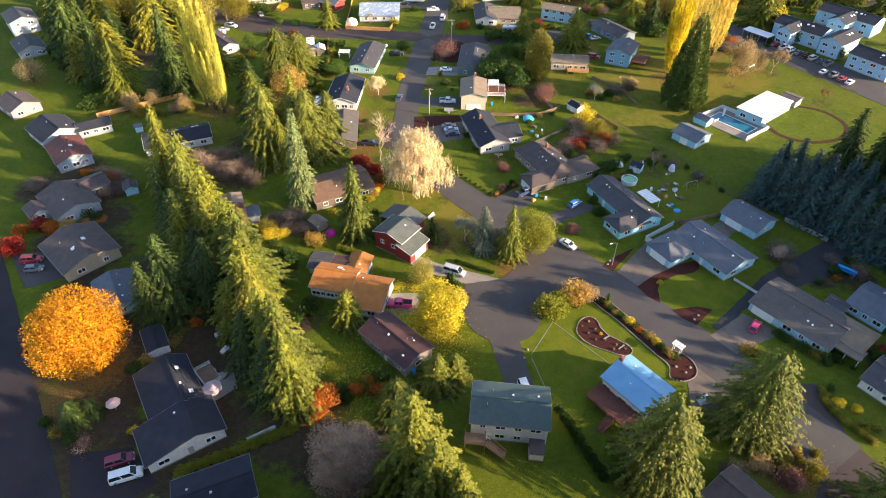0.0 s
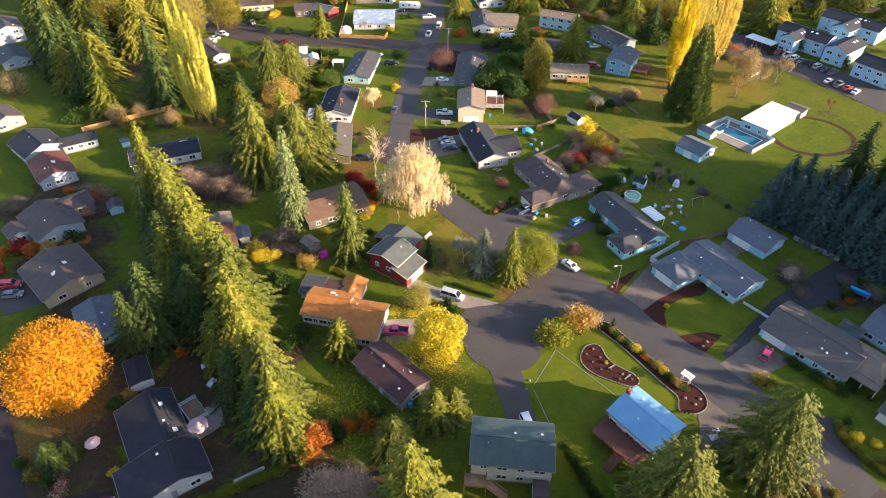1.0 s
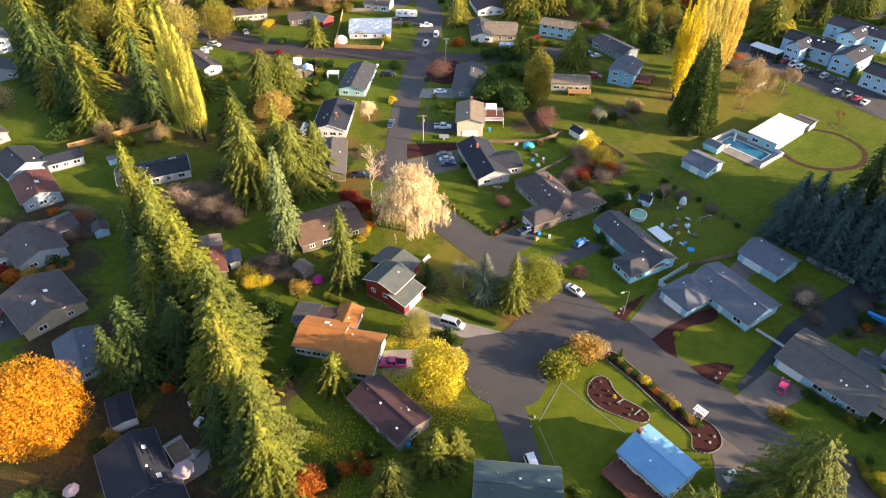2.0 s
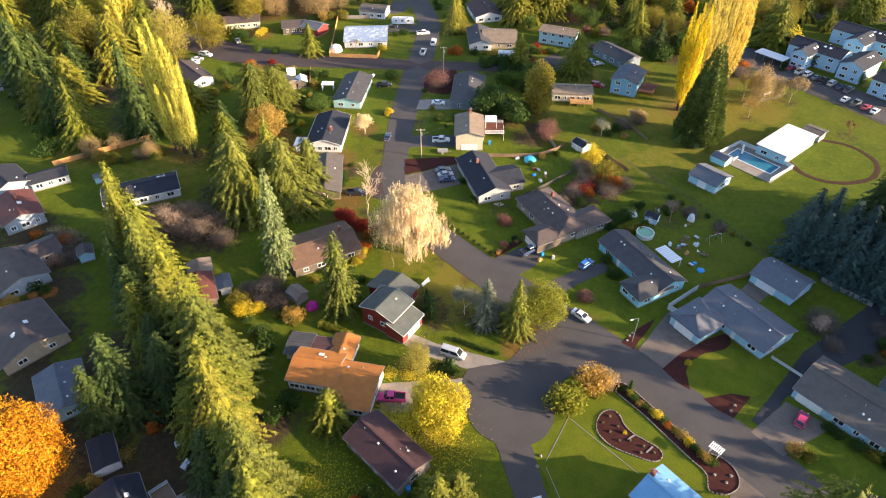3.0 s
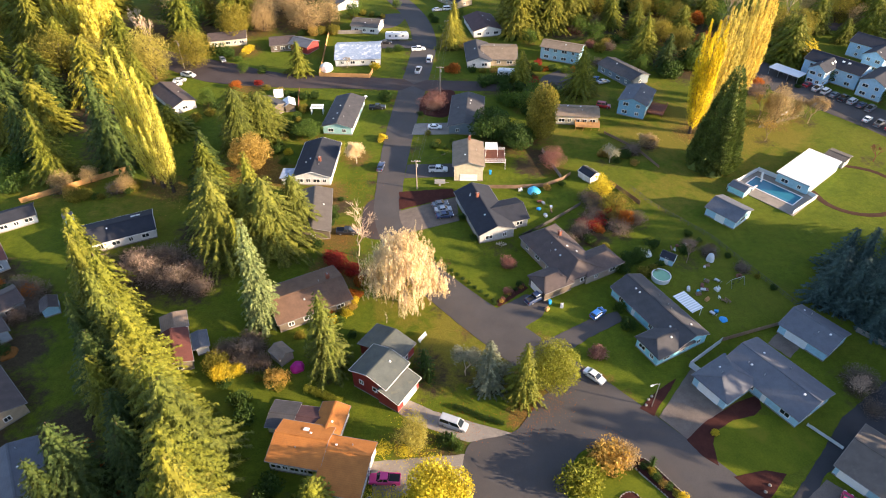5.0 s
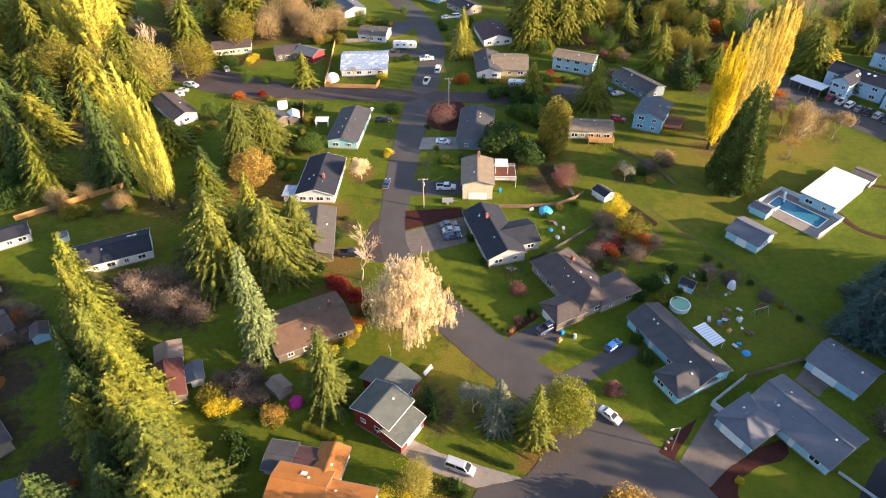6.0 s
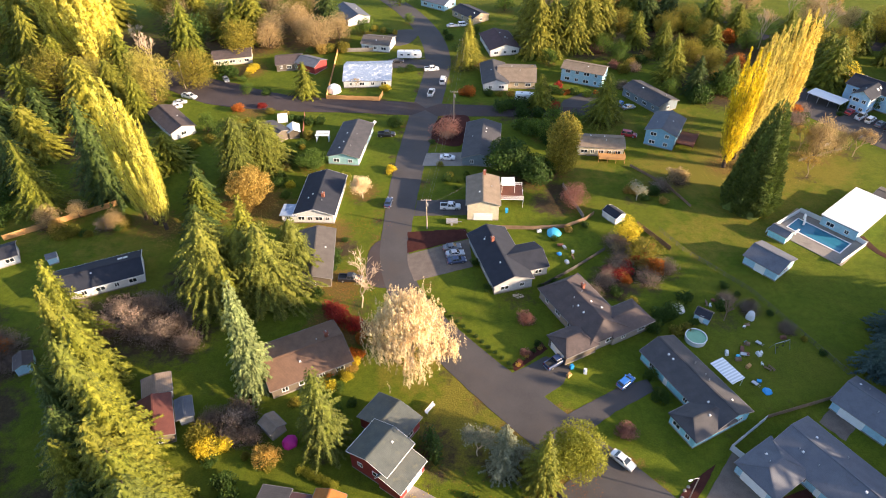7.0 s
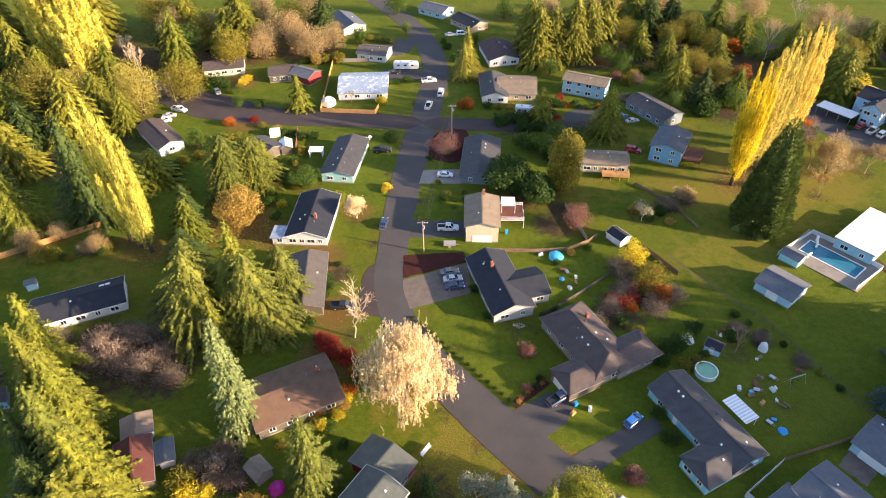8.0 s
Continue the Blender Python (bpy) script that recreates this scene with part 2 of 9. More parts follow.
M["orange"] = foliage("orange_leaves", [(0.0, (0.42, 0.16, 0.004)), (0.5, (0.62, 0.27, 0.007)), (1.0, (0.78, 0.41, 0.015))], 0.25)
M["yellow"] = foliage("yellow_leaves", [(0.0, (0.45, 0.34, 0.015)), (0.5, (0.75, 0.58, 0.03)), (1.0, (0.9, 0.78, 0.09))], 0.3)
M["gold"] = foliage("golden_poplar_leaves", [(0.0, (0.54, 0.48, 0.06)), (0.5, (0.74, 0.67, 0.115)), (1.0, (0.9, 0.84, 0.25))], 0.34)
M["gold_brown"] = foliage("pale_brown_poplar_leaves", [(0.0, (0.56, 0.45, 0.08)), (0.5, (0.72, 0.58, 0.14)), (1.0, (0.86, 0.73, 0.25))], 0.5)
M["gold_bright"] = foliage("bright_yellow_poplar_leaves", [(0.0, (0.55, 0.42, 0.01)), (0.5, (0.8, 0.64, 0.02)), (1.0, (0.93, 0.8, 0.07))], 0.5)
M["amber"] = foliage("amber_leaves", [(0.0, (0.34, 0.2, 0.04)), (0.5, (0.55, 0.36, 0.085)), (1.0, (0.72, 0.53, 0.17))], 0.42)
M["cream"] = foliage("pale_willow_leaves", [(0.0, (0.62, 0.46, 0.26)), (0.5, (0.84, 0.68, 0.43)), (1.0, (0.93, 0.82, 0.6))], 0.35)
M["red"] = foliage("red_leaves", [(0.0, (0.16, 0.012, 0.012)), (0.5, (0.34, 0.03, 0.025)), (1.0, (0.5, 0.08, 0.04))], 0.35)
M["rust"] = foliage("rust_leaves", [(0.0, (0.24, 0.06, 0.01)), (0.5, (0.5, 0.15, 0.02)), (1.0, (0.62, 0.28, 0.06))], 0.35)
M["green"] = foliage("green_leaves", [(0.0, (0.035, 0.075, 0.012)), (0.5, (0.09, 0.155, 0.02)), (1.0, (0.19, 0.26, 0.04))], 0.35)
M["olive"] = foliage("olive_leaves", [(0.0, (0.13, 0.12, 0.016)), (0.5, (0.26, 0.23, 0.03)), (1.0, (0.42, 0.34, 0.055))], 0.38)
M["grey_leaf"] = foliage("grey_seed_heads", [(0.0, (0.36, 0.25, 0.2)), (0.5, (0.5, 0.37, 0.3)), (1.0, (0.64, 0.5, 0.42))], 0.4)
M["silver"] = foliage("silver_green_leaves", [(0.0, (0.2, 0.2, 0.13)), (0.5, (0.38, 0.37, 0.26)), (1.0, (0.55, 0.52, 0.4))], 0.35)
M["hedge"] = foliage("hedge_leaves", [(0.0, (0.02, 0.05, 0.01)), (0.5, (0.05, 0.10, 0.015)), (1.0, (0.11, 0.17, 0.03))], 0.3)

R = {}
R["green"] = roofing("green_grey_shingles", (0.045, 0.075, 0.075), (0.075, 0.115, 0.112), moss=(0.1, 0.12, 0.09))
R["maroon"] = roofing("maroon_shingles", (0.05, 0.022, 0.024), (0.095, 0.045, 0.045))
R["blue"] = roofing("light_blue_metal_sheet", (0.13, 0.32, 0.52), (0.2, 0.42, 0.62), rough=0.45)
R["navy"] = roofing("dark_slate_shingles", (0.012, 0.015, 0.024), (0.026, 0.03, 0.044), rough=0.92)
R["orange"] = roofing("orange_shingles", (0.33, 0.115, 0.02), (0.5, 0.19, 0.04), moss=(0.24, 0.1, 0.03))
R["grey"] = roofing("grey_shingles", (0.075, 0.083, 0.105), (0.13, 0.14, 0.165), moss=(0.08, 0.078, 0.088))
R["warm_grey"] = roofing("warm_grey_shingles", (0.075, 0.064, 0.056), (0.125, 0.107, 0.093), moss=(0.15, 0.13, 0.11))
R["charcoal"] = roofing("charcoal_shingles", (0.035, 0.035, 0.04), (0.08, 0.076, 0.08))
R["brown"] = roofing("brown_shingles", (0.052, 0.038, 0.036), (0.1, 0.074, 0.068), moss=(0.13, 0.095, 0.078))
R["tan"] = roofing("tan_shingles", (0.16, 0.12, 0.08), (0.27, 0.205, 0.145))
R["white"] = roofing("white_membrane", (0.74, 0.74, 0.74), (0.86, 0.86, 0.86), rough=0.55)
R["patched"] = surface("patched_silver_tarp", (0.16, 0.22, 0.32), (0.36, 0.43, 0.54), 1.1, 3.2, 0.5, 0, 0.3, third=(0.85, 0.86, 0.88))
R["redbrown"] = roofing("red_brown_shingles", (0.085, 0.025, 0.02), (0.15, 0.048, 0.036))
R["redgrey"] = roofing("grey_green_shingles", (0.06, 0.07, 0.066), (0.11, 0.122, 0.11), moss=(0.16, 0.15, 0.1))
R["sorrel"] = roofing("sorrel_brown_shingles", (0.11, 0.062, 0.04), (0.2, 0.115, 0.07))
R["cedar"] = roofing("weathered_cedar_shakes", (0.16, 0.115, 0.085), (0.29, 0.22, 0.165))

W = {}
# The dim blue siding has the western shade put into its colour.
for key, col in dict(white=(0.72, 0.71, 0.69), cream=(0.66, 0.58, 0.42), red=(0.26, 0.028, 0.026), paleblue=(0.36, 0.6, 0.72), blue=(0.18, 0.42, 0.62),
                     teal=(0.4, 0.66, 0.64), aqua=(0.26, 0.60, 0.70), grey=(0.42, 0.42, 0.42), tan=(0.42, 0.34, 0.24), brown=(0.13, 0.105, 0.08), shadeblue=(0.3, 0.36, 0.42),
                     mauve=(0.3, 0.24, 0.27), slate=(0.17, 0.22, 0.27), taupe=(0.32, 0.27, 0.23), aptblue=(0.36, 0.6, 0.82), yellow=(0.7, 0.5, 0.12)).items():
    W[key] = siding(key + "_lap_siding", col)
TRIM = plain("white_trim_paint", (0.78, 0.78, 0.77), 0.45)
SOFTTRIM = plain("weathered_trim_paint", (0.21, 0.2, 0.19), 0.6, 0.0, 0.3)
GREYTRIM = plain("grey_trim_paint", (0.3, 0.3, 0.31), 0.5)
BROWNTRIM = plain("brown_trim_paint", (0.12, 0.08, 0.06), 0.5)
GLASS, _nt, _n, _l, _b = node_mat("window_glass")
_b.inputs["Base Color"].default_value = (0.02, 0.027, 0.035, 1)
_b.inputs["Roughness"].default_value = 0.04
_b.inputs["Coat Weight"].default_value = 0.5
BRICK = surface("red_brick", (0.2, 0.07, 0.05), (0.36, 0.15, 0.1), 1.2, 9.0, 0.9, 0, 0.5)
METAL = plain("galvanised_metal", (0.5, 0.5, 0.5), 0.4, 0.8)
RUBBER = plain("tyre_rubber", (0.02, 0.02, 0.02), 0.85)
RIM = plain("alloy_rim", (0.5, 0.5, 0.52), 0.35, 0.8)
LAMPW = plain("headlight_lens", (0.8, 0.8, 0.78), 0.15)
LAMPR = plain("taillight_lens", (0.45, 0.02, 0.02), 0.2)
WOOD = surface("weathered_timber", (0.15, 0.09, 0.055), (0.3, 0.2, 0.13), 0.7, 8.0, 0.85, 0, 0.4)
REDWOOD = surface("red_stained_timber", (0.12, 0.045, 0.03), (0.22, 0.09, 0.06), 0.7, 8.0, 0.8, 0, 0.4)
ORANGEWOOD = surface("new_cedar_boards", (0.4, 0.2, 0.07), (0.6, 0.34, 0.13), 0.7, 8.0, 0.8, 0, 0.4)
GREYWOOD = surface("grey_fence_boards", (0.16, 0.145, 0.13), (0.3, 0.275, 0.25), 0.7, 8.0, 0.85, 0, 0.4)
DARKWOOD = surface("dark_fence_boards", (0.06, 0.055, 0.05), (0.13, 0.12, 0.11), 0.7, 8.0, 0.9, 0, 0.4)
PALEWOOD = plain("pale_painted_boards", (0.6, 0.62, 0.64), 0.6)
POLE = surface("pole_timber", (0.28, 0.22, 0.17), (0.45, 0.37, 0.29), 0.8, 8.0, 0.9, 0, 0.4)
WIRE = plain("cable_black", (0.1, 0.1, 0.1), 0.6)
STONE = surface("edging_stone", (0.2, 0.18, 0.16), (0.36, 0.33, 0.29), 1.0, 8.0, 0.9, 0, 0.5)
WATER, _nt, _n, _l, _b = node_mat("pool_water")
_b.inputs["Base Color"].default_value = (0.03, 0.17, 0.26, 1)
_b.inputs["Roughness"].default_value = 0.06
relief(_nt, _b, noise_tex(_nt, 2.0, 2), 0.15, 0.03)
GREENWATER = plain("algae_green_pool_water", (0.2, 0.4, 0.26), 0.15)
BLUEPLASTIC = plain("bright_blue_plastic", (0.02, 0.28, 0.62), 0.4)
AQUAPLASTIC = plain("aqua_tarp", (0.06, 0.45, 0.65), 0.5)
MAGENTA = plain("magenta_cloth", (0.5, 0.02, 0.22), 0.7)
PINKISH = plain("faded_pink_cloth", (0.5, 0.36, 0.36), 0.8)
CORRUGATED = striped("corrugated_white_sheet", (0.62, 0.64, 0.66), (0.85, 0.86, 0.87), 1.6)


# ---- builders ----
def mesh_from(name, verts, faces, mat):
    me = bpy.data.meshes.new(name)
    me.from_pydata([tuple(v) for v in verts], [], [tuple(f) for f in faces])
    me.materials.append(mat)
    me.update()
    return me


def part(name, bm, mat, parent, label=""):
    """One bmesh (or ready mesh) as one mesh object under a thing or part."""
    if isinstance(bm, bmesh.types.BMesh):
        me = bpy.data.meshes.new(name)
        bmesh.ops.recalc_face_normals(bm, faces=bm.faces)
        bm.to_mesh(me)
        bm.free()
        me.materials.append(mat)
    else:
        me = bm
    ob = new(name, me)
    ob.parent = parent
    if label:
        ob["label"] = label
    return ob


def thing(name, x, y, z, label, category, group="", rz=0.0):
    e = new(name)
    e.empty_display_size = 0.3
    e.matrix_world = pose(x, y, z, 0, 0, rz)
    return tagged(e, label, category, group)


def solid(name, bm, mat, label, category="", kind="", loc=(0, 0, 0), group=""):
    me = bpy.data.meshes.new(name)
    bmesh.ops.recalc_face_normals(bm, faces=bm.faces)
    bm.to_mesh(me)
    bm.free()
    me.materials.append(mat)
    ob = new(name, me)
    ob.location = loc
    return tagged(ob, label, category, group, kind)


def add_box(bm, cx, cy, cz, sx, sy, sz, rz=0.0, taper=1.0):
    c, s = math.cos(rz), math.sin(rz)
    vs = []
    for k, f in ((-1, 1.0), (1, taper)):
        for i, j in ((-1, -1), (1, -1), (1, 1), (-1, 1)):
            px, py = i * sx / 2 * f, j * sy / 2 * f
            vs.append(bm.verts.new((cx + px * c - py * s, cy + px * s + py * c, cz + k * sz / 2)))
    for f in ((3, 2, 1, 0), (4, 5, 6, 7), (0, 1, 5, 4), (1, 2, 6, 5), (2, 3, 7, 6), (3, 0, 4, 7)):
        bm.faces.new([vs[i] for i in f])
    return vs


def add_beam(bm, a, b, w, h):
    """A bar of w by h from a to b."""
    a, b = Vector(a), Vector(b)
    d = (b - a).normalized()
    side = d.cross(Vector((0, 0, 1)))
    side = Vector((1, 0, 0)) if side.length < 1e-4 else side.normalized()
    up = side.cross(d)
    vs = [bm.verts.new(p + side * (i * w / 2) + up * (j * h / 2)) for p in (a, b) for i, j in ((-1, -1), (1, -1), (1, 1), (-1, 1))]
    for f in ((3, 2, 1, 0), (4, 5, 6, 7), (0, 1, 5, 4), (1, 2, 6, 5), (2, 3, 7, 6), (3, 0, 4, 7)):
        bm.faces.new([vs[i] for i in f])


def add_tube(bm, pts, radii, n=6, cap=True):
    rings = []
    for k, (p, r) in enumerate(zip(pts, radii)):
        p = Vector(p)
        d = (Vector(pts[min(k + 1, len(pts) - 1)]) - Vector(pts[max(k - 1, 0)])).normalized()
        s = d.cross(Vector((0.3, 0.9, 0.2))).normalized()
        u = d.cross(s)
        rings.append([bm.verts.new(p + (s * math.cos(2 * math.pi * i / n) + u * math.sin(2 * math.pi * i / n)) * r) for i in range(n)])
    for a, b in zip(rings, rings[1:]):
        for i in range(n):
            bm.faces.new((a[i], a[(i + 1) % n], b[(i + 1) % n], b[i]))
    if cap:
        bm.faces.new(rings[0][::-1])
        bm.faces.new(rings[-1])


def prism(bm, pts, z0, z1):
    lo = [bm.verts.new((x, y, z0)) for x, y in pts]
    hi = [bm.verts.new((x, y, z1)) for x, y in pts]
    n = len(pts)
    bm.faces.new(hi)
    bm.faces.new(lo[::-1])
    for i in range(n):
        bm.faces.new((lo[i], lo[(i + 1) % n], hi[(i + 1) % n], hi[i]))


def rounded(pts, step=0.8, wobble=0.0, seed=1):
    """A closed smooth curve through the points, with a little unevenness."""
    rnd = random.Random(seed)
    P = [Vector(p) for p in pts]
    out = []
    n = len(P)
    for i in range(n):
        p0, p1, p2, p3 = P[i - 1], P[i], P[(i + 1) % n], P[(i + 2) % n]
        k = max(2, int((p2 - p1).length / step))
        for j in range(k):
            t = j / k
            q = 0.5 * ((2 * p1) + (p2 - p0) * t + (2 * p0 - 5 * p1 + 4 * p2 - p3) * t * t + (3 * p1 - p0 - 3 * p2 + p3) * t ** 3)
            out.append((q.x + rnd.uniform(-wobble, wobble), q.y + rnd.uniform(-wobble, wobble)))
    return out


def jagged(pts, step=1.0, wobble=0.15, seed=1):
    """The straight-sided outline, its edges broken up a little."""
    rnd = random.Random(seed)
    out = []
    for i, p in enumerate(pts):
        a, b = Vector(p), Vector(pts[(i + 1) % len(pts)])
        k = max(1, int((b - a).length / step))
        for j in range(k):
            q = a.lerp(b, j / k)
            w = wobble if j else wobble * 0.3
            out.append((q.x + rnd.uniform(-w, w), q.y + rnd.uniform(-w, w)))
    return out


def sheet(name, pts, mat, z, label, category="ground", smooth=False, wobble=0.12, step=1.0):
    """A thin slab of paving, soil or turf laid on the ground."""
    bm = bmesh.new()
    outline = rounded(pts, step, wobble, len(pts)) if smooth else jagged(pts, step, wobble, len(pts))
    prism(bm, outline, -0.1, z)
    bmesh.ops.triangulate(bm, faces=[f for f in bm.faces if len(f.verts) > 4])
    return solid(name, bm, mat, label, category, "structure")


def ribbon(name, pts, widths, mat, z, label, step=2.0, wobble=0.08):
    """A road along a smooth centre line."""
    rnd = random.Random(7)
    P = [Vector(p) for p in pts]
    centre = []
    for i in range(len(P) - 1):
        p0, p1, p2, p3 = P[max(i - 1, 0)], P[i], P[i + 1], P[min(i + 2, len(P) - 1)]
        k = max(2, int((p2 - p1).length / step))
        for j in range(k + (i == len(P) - 2)):
            t = j / k
            centre.append((0.5 * ((2 * p1) + (p2 - p0) * t + (2 * p0 - 5 * p1 + 4 * p2 - p3) * t * t + (3 * p1 - p0 - 3 * p2 + p3) * t ** 3), widths[i] * (1 - t) + widths[i + 1] * t))
    bm = bmesh.new()
    rows = []
    for i, (c, w) in enumerate(centre):
        d = (centre[min(i + 1, len(centre) - 1)][0] - centre[max(i - 1, 0)][0]).normalized()
        nrm = Vector((-d.y, d.x))
        l, r = c + nrm * (w / 2 + rnd.uniform(-wobble, wobble)), c - nrm * (w / 2 + rnd.uniform(-wobble, wobble))
        rows.append([bm.verts.new((q.x, q.y, h)) for q, h in ((l, -0.1), (l, z), (c, z + 0.04), (r, z), (r, -0.1))])
    for a, b in zip(rows, rows[1:]):
        for i in range(4):
            bm.faces.new((a[i], a[i + 1], b[i + 1], b[i]))
    return solid(name, bm, mat, label, "road", "structure")


# ---- trees ----
def leaves_mesh(name, pos, along, size, width, mat, rng, extra=None, fan=1, flat=None, face=None):
    """Many small bent leaf sprays: pos and along are n x 3."""
    n = len(pos)
    al = along / np.maximum(np.linalg.norm(along, axis=1, keepdims=True), 1e-6)
    rv = rng.normal(size=(n, 3))
    if flat is not None:
        rv = rv * flat + (np.array([0, 0, 1.0]) if face is None else face)
    side = np.cross(al, rv)
    side /= np.maximum(np.linalg.norm(side, axis=1, keepdims=True), 1e-6)
    nor = np.cross(side, al)
    size, width = np.broadcast_to(size, (n,))[:, None], np.broadcast_to(width, (n,))[:, None]
    if fan > 1:
        turn = np.tile(np.linspace(-0.55, 0.55, fan), n)[:, None]
        rep = lambda q: np.repeat(q, fan, axis=0)
        pos, al0, side, nor, size, width = rep(pos), rep(al), rep(side), rep(nor), rep(size), rep(width)
        al = al0 * np.cos(turn) + side * np.sin(turn)
        side = side * np.cos(turn) - al0 * np.sin(turn)
        size = size * rng.uniform(0.75, 1.2, (n * fan, 1))
        n = n * fan
    a = pos - side * width * 0.5
    b = pos + side * width * 0.5
    c = pos + al * size - nor * size * 0.12
    v = np.stack([a, b, c], axis=1).reshape(-1, 3)
    tri = np.arange(n * 3).reshape(n, 3)
    if extra is not None:
        ev, ef = extra
        tri = np.concatenate([tri, np.array(ef) + len(v)])
        v = np.concatenate([v, np.array(ev)])
    me = bpy.data.meshes.new(name)
    me.vertices.add(len(v))
    me.vertices.foreach_set("co", v.astype(np.float32).ravel())
    me.loops.add(tri.size)
    me.loops.foreach_set("vertex_index", tri.astype(np.int32).ravel())
    me.polygons.add(len(tri))
    me.polygons.foreach_set("loop_start", np.arange(0, tri.size, 3, dtype=np.int32))
    me.materials.append(mat)
    me.update(calc_edges=True)
    me.validate()
    return me


def core_cone(h0, h1, r, rng, n=9, rows=7, power=0.9):
    """A ragged inner body that keeps the crown dense."""
    v, f = [], []
    for k in range(rows):
        t = k / (rows - 1)
        for i in range(n):
            a = 2 * math.pi * (i + 0.5 * (k % 2)) / n
            q = r * (1 - t) ** power * rng.uniform(0.6, 1.1) + 0.05
            v.append((q * math.cos(a), q * math.sin(a), h0 + (h1 - h0) * t))
    for k in range(rows - 1):
        for i in range(n):
            a, b, c, d = k * n + i, k * n + (i + 1) % n, (k + 1) * n + (i + 1) % n, (k + 1) * n + i
            f += [(a, b, c), (a, c, d)]
    return v, f


def trunk_mesh(bm, h, r, rng, lean=0.02, n=7):
    pts = [(rng.uniform(-lean, lean) * h * (k / 5), rng.uniform(-lean, lean) * h * (k / 5), h * k / 5 - (0.2 if k == 0 else 0)) for k in range(6)]
    add_tube(bm, pts, [r * (1.35 if k == 0 else 1 - 0.16 * k) for k in range(6)], n)


def fir(seed, h, R, mat, base=0.06, droop=0.5, dens=1.1, leaf=0.82, power=0.85, fan=3, gap=0.8, label="tall green fir with drooping boughs standing on grass", category="fir tree"):
    """Whorls of long flat boughs, each a row of drooping sprays, with air between the whorls."""
    rng = np.random.default_rng(seed)
    pos, along, size = [], [], []
    levels = int(h * (1 - base) / gap)
    ph = rng.uniform(0, 6.28, 3)
    for i in range(levels):
        t = i / levels
        z = h * (base + (1 - base) * t) + rng.uniform(-0.3, 0.3)
        r0 = R * (1 - t) ** power * rng.uniform(0.86, 1.1) + 0.2
        n = max(4, int((4.2 + r0 * 1.2) * dens))
        off = rng.uniform(0, 6.28)
        for j in range(n):
            az = off + 2 * math.pi * j / n + rng.uniform(-0.25, 0.25)
            lobe = 1 + 0.14 * math.sin(2 * az + ph[0] + 2.2 * t) + 0.1 * math.sin(3 * az + ph[1] - 5 * t)
            r = r0 * lobe * rng.uniform(0.72, 1.22)
            out = np.array([math.cos(az), math.sin(az), 0])
            steps = max(2, int(r * 0.62 / 0.36))
            lift = rng.uniform(0.05, 0.3)
            for k in range(1, steps + 1):
                s = 0.4 + 0.6 * k / steps
                p = out * r * s + np.array([0, 0, z + r * (lift * s - droop * s * s)])
                for turn in (-0.75, 0.75, 0.0)[: 3 if k == steps else 2]:
                    aa = az + turn * (1.15 - 0.4 * s) + rng.uniform(-0.2, 0.2)
                    pos.append(p + rng.uniform(-0.1, 0.1, 3))
                    along.append((math.cos(aa), math.sin(aa), rng.uniform(-0.7, -0.25) - 0.6 * s * droop))
                    size.append(leaf * rng.uniform(0.75, 1.25) * (1.2 - 0.35 * s) * (1.0 - 0.3 * t))
    size = np.array(size)
    core = core_cone(h * base, h * 0.96, R * 0.6, rng, 12, 12, power)
    crown = leaves_mesh("crown", np.array(pos), np.array(along), size, size * (0.34 if fan > 1 else 0.6), mat, rng, core, fan, 0.3)
    e = thing("fir_tree", 0, 0, 0, label, category)
    bm = bmesh.new()
    trunk_mesh(bm, h * 0.96, max(0.14, h * 0.014), rng)
    part("trunk", bm, M["bark"], e)
    part("crown", crown, mat, e)
    return e


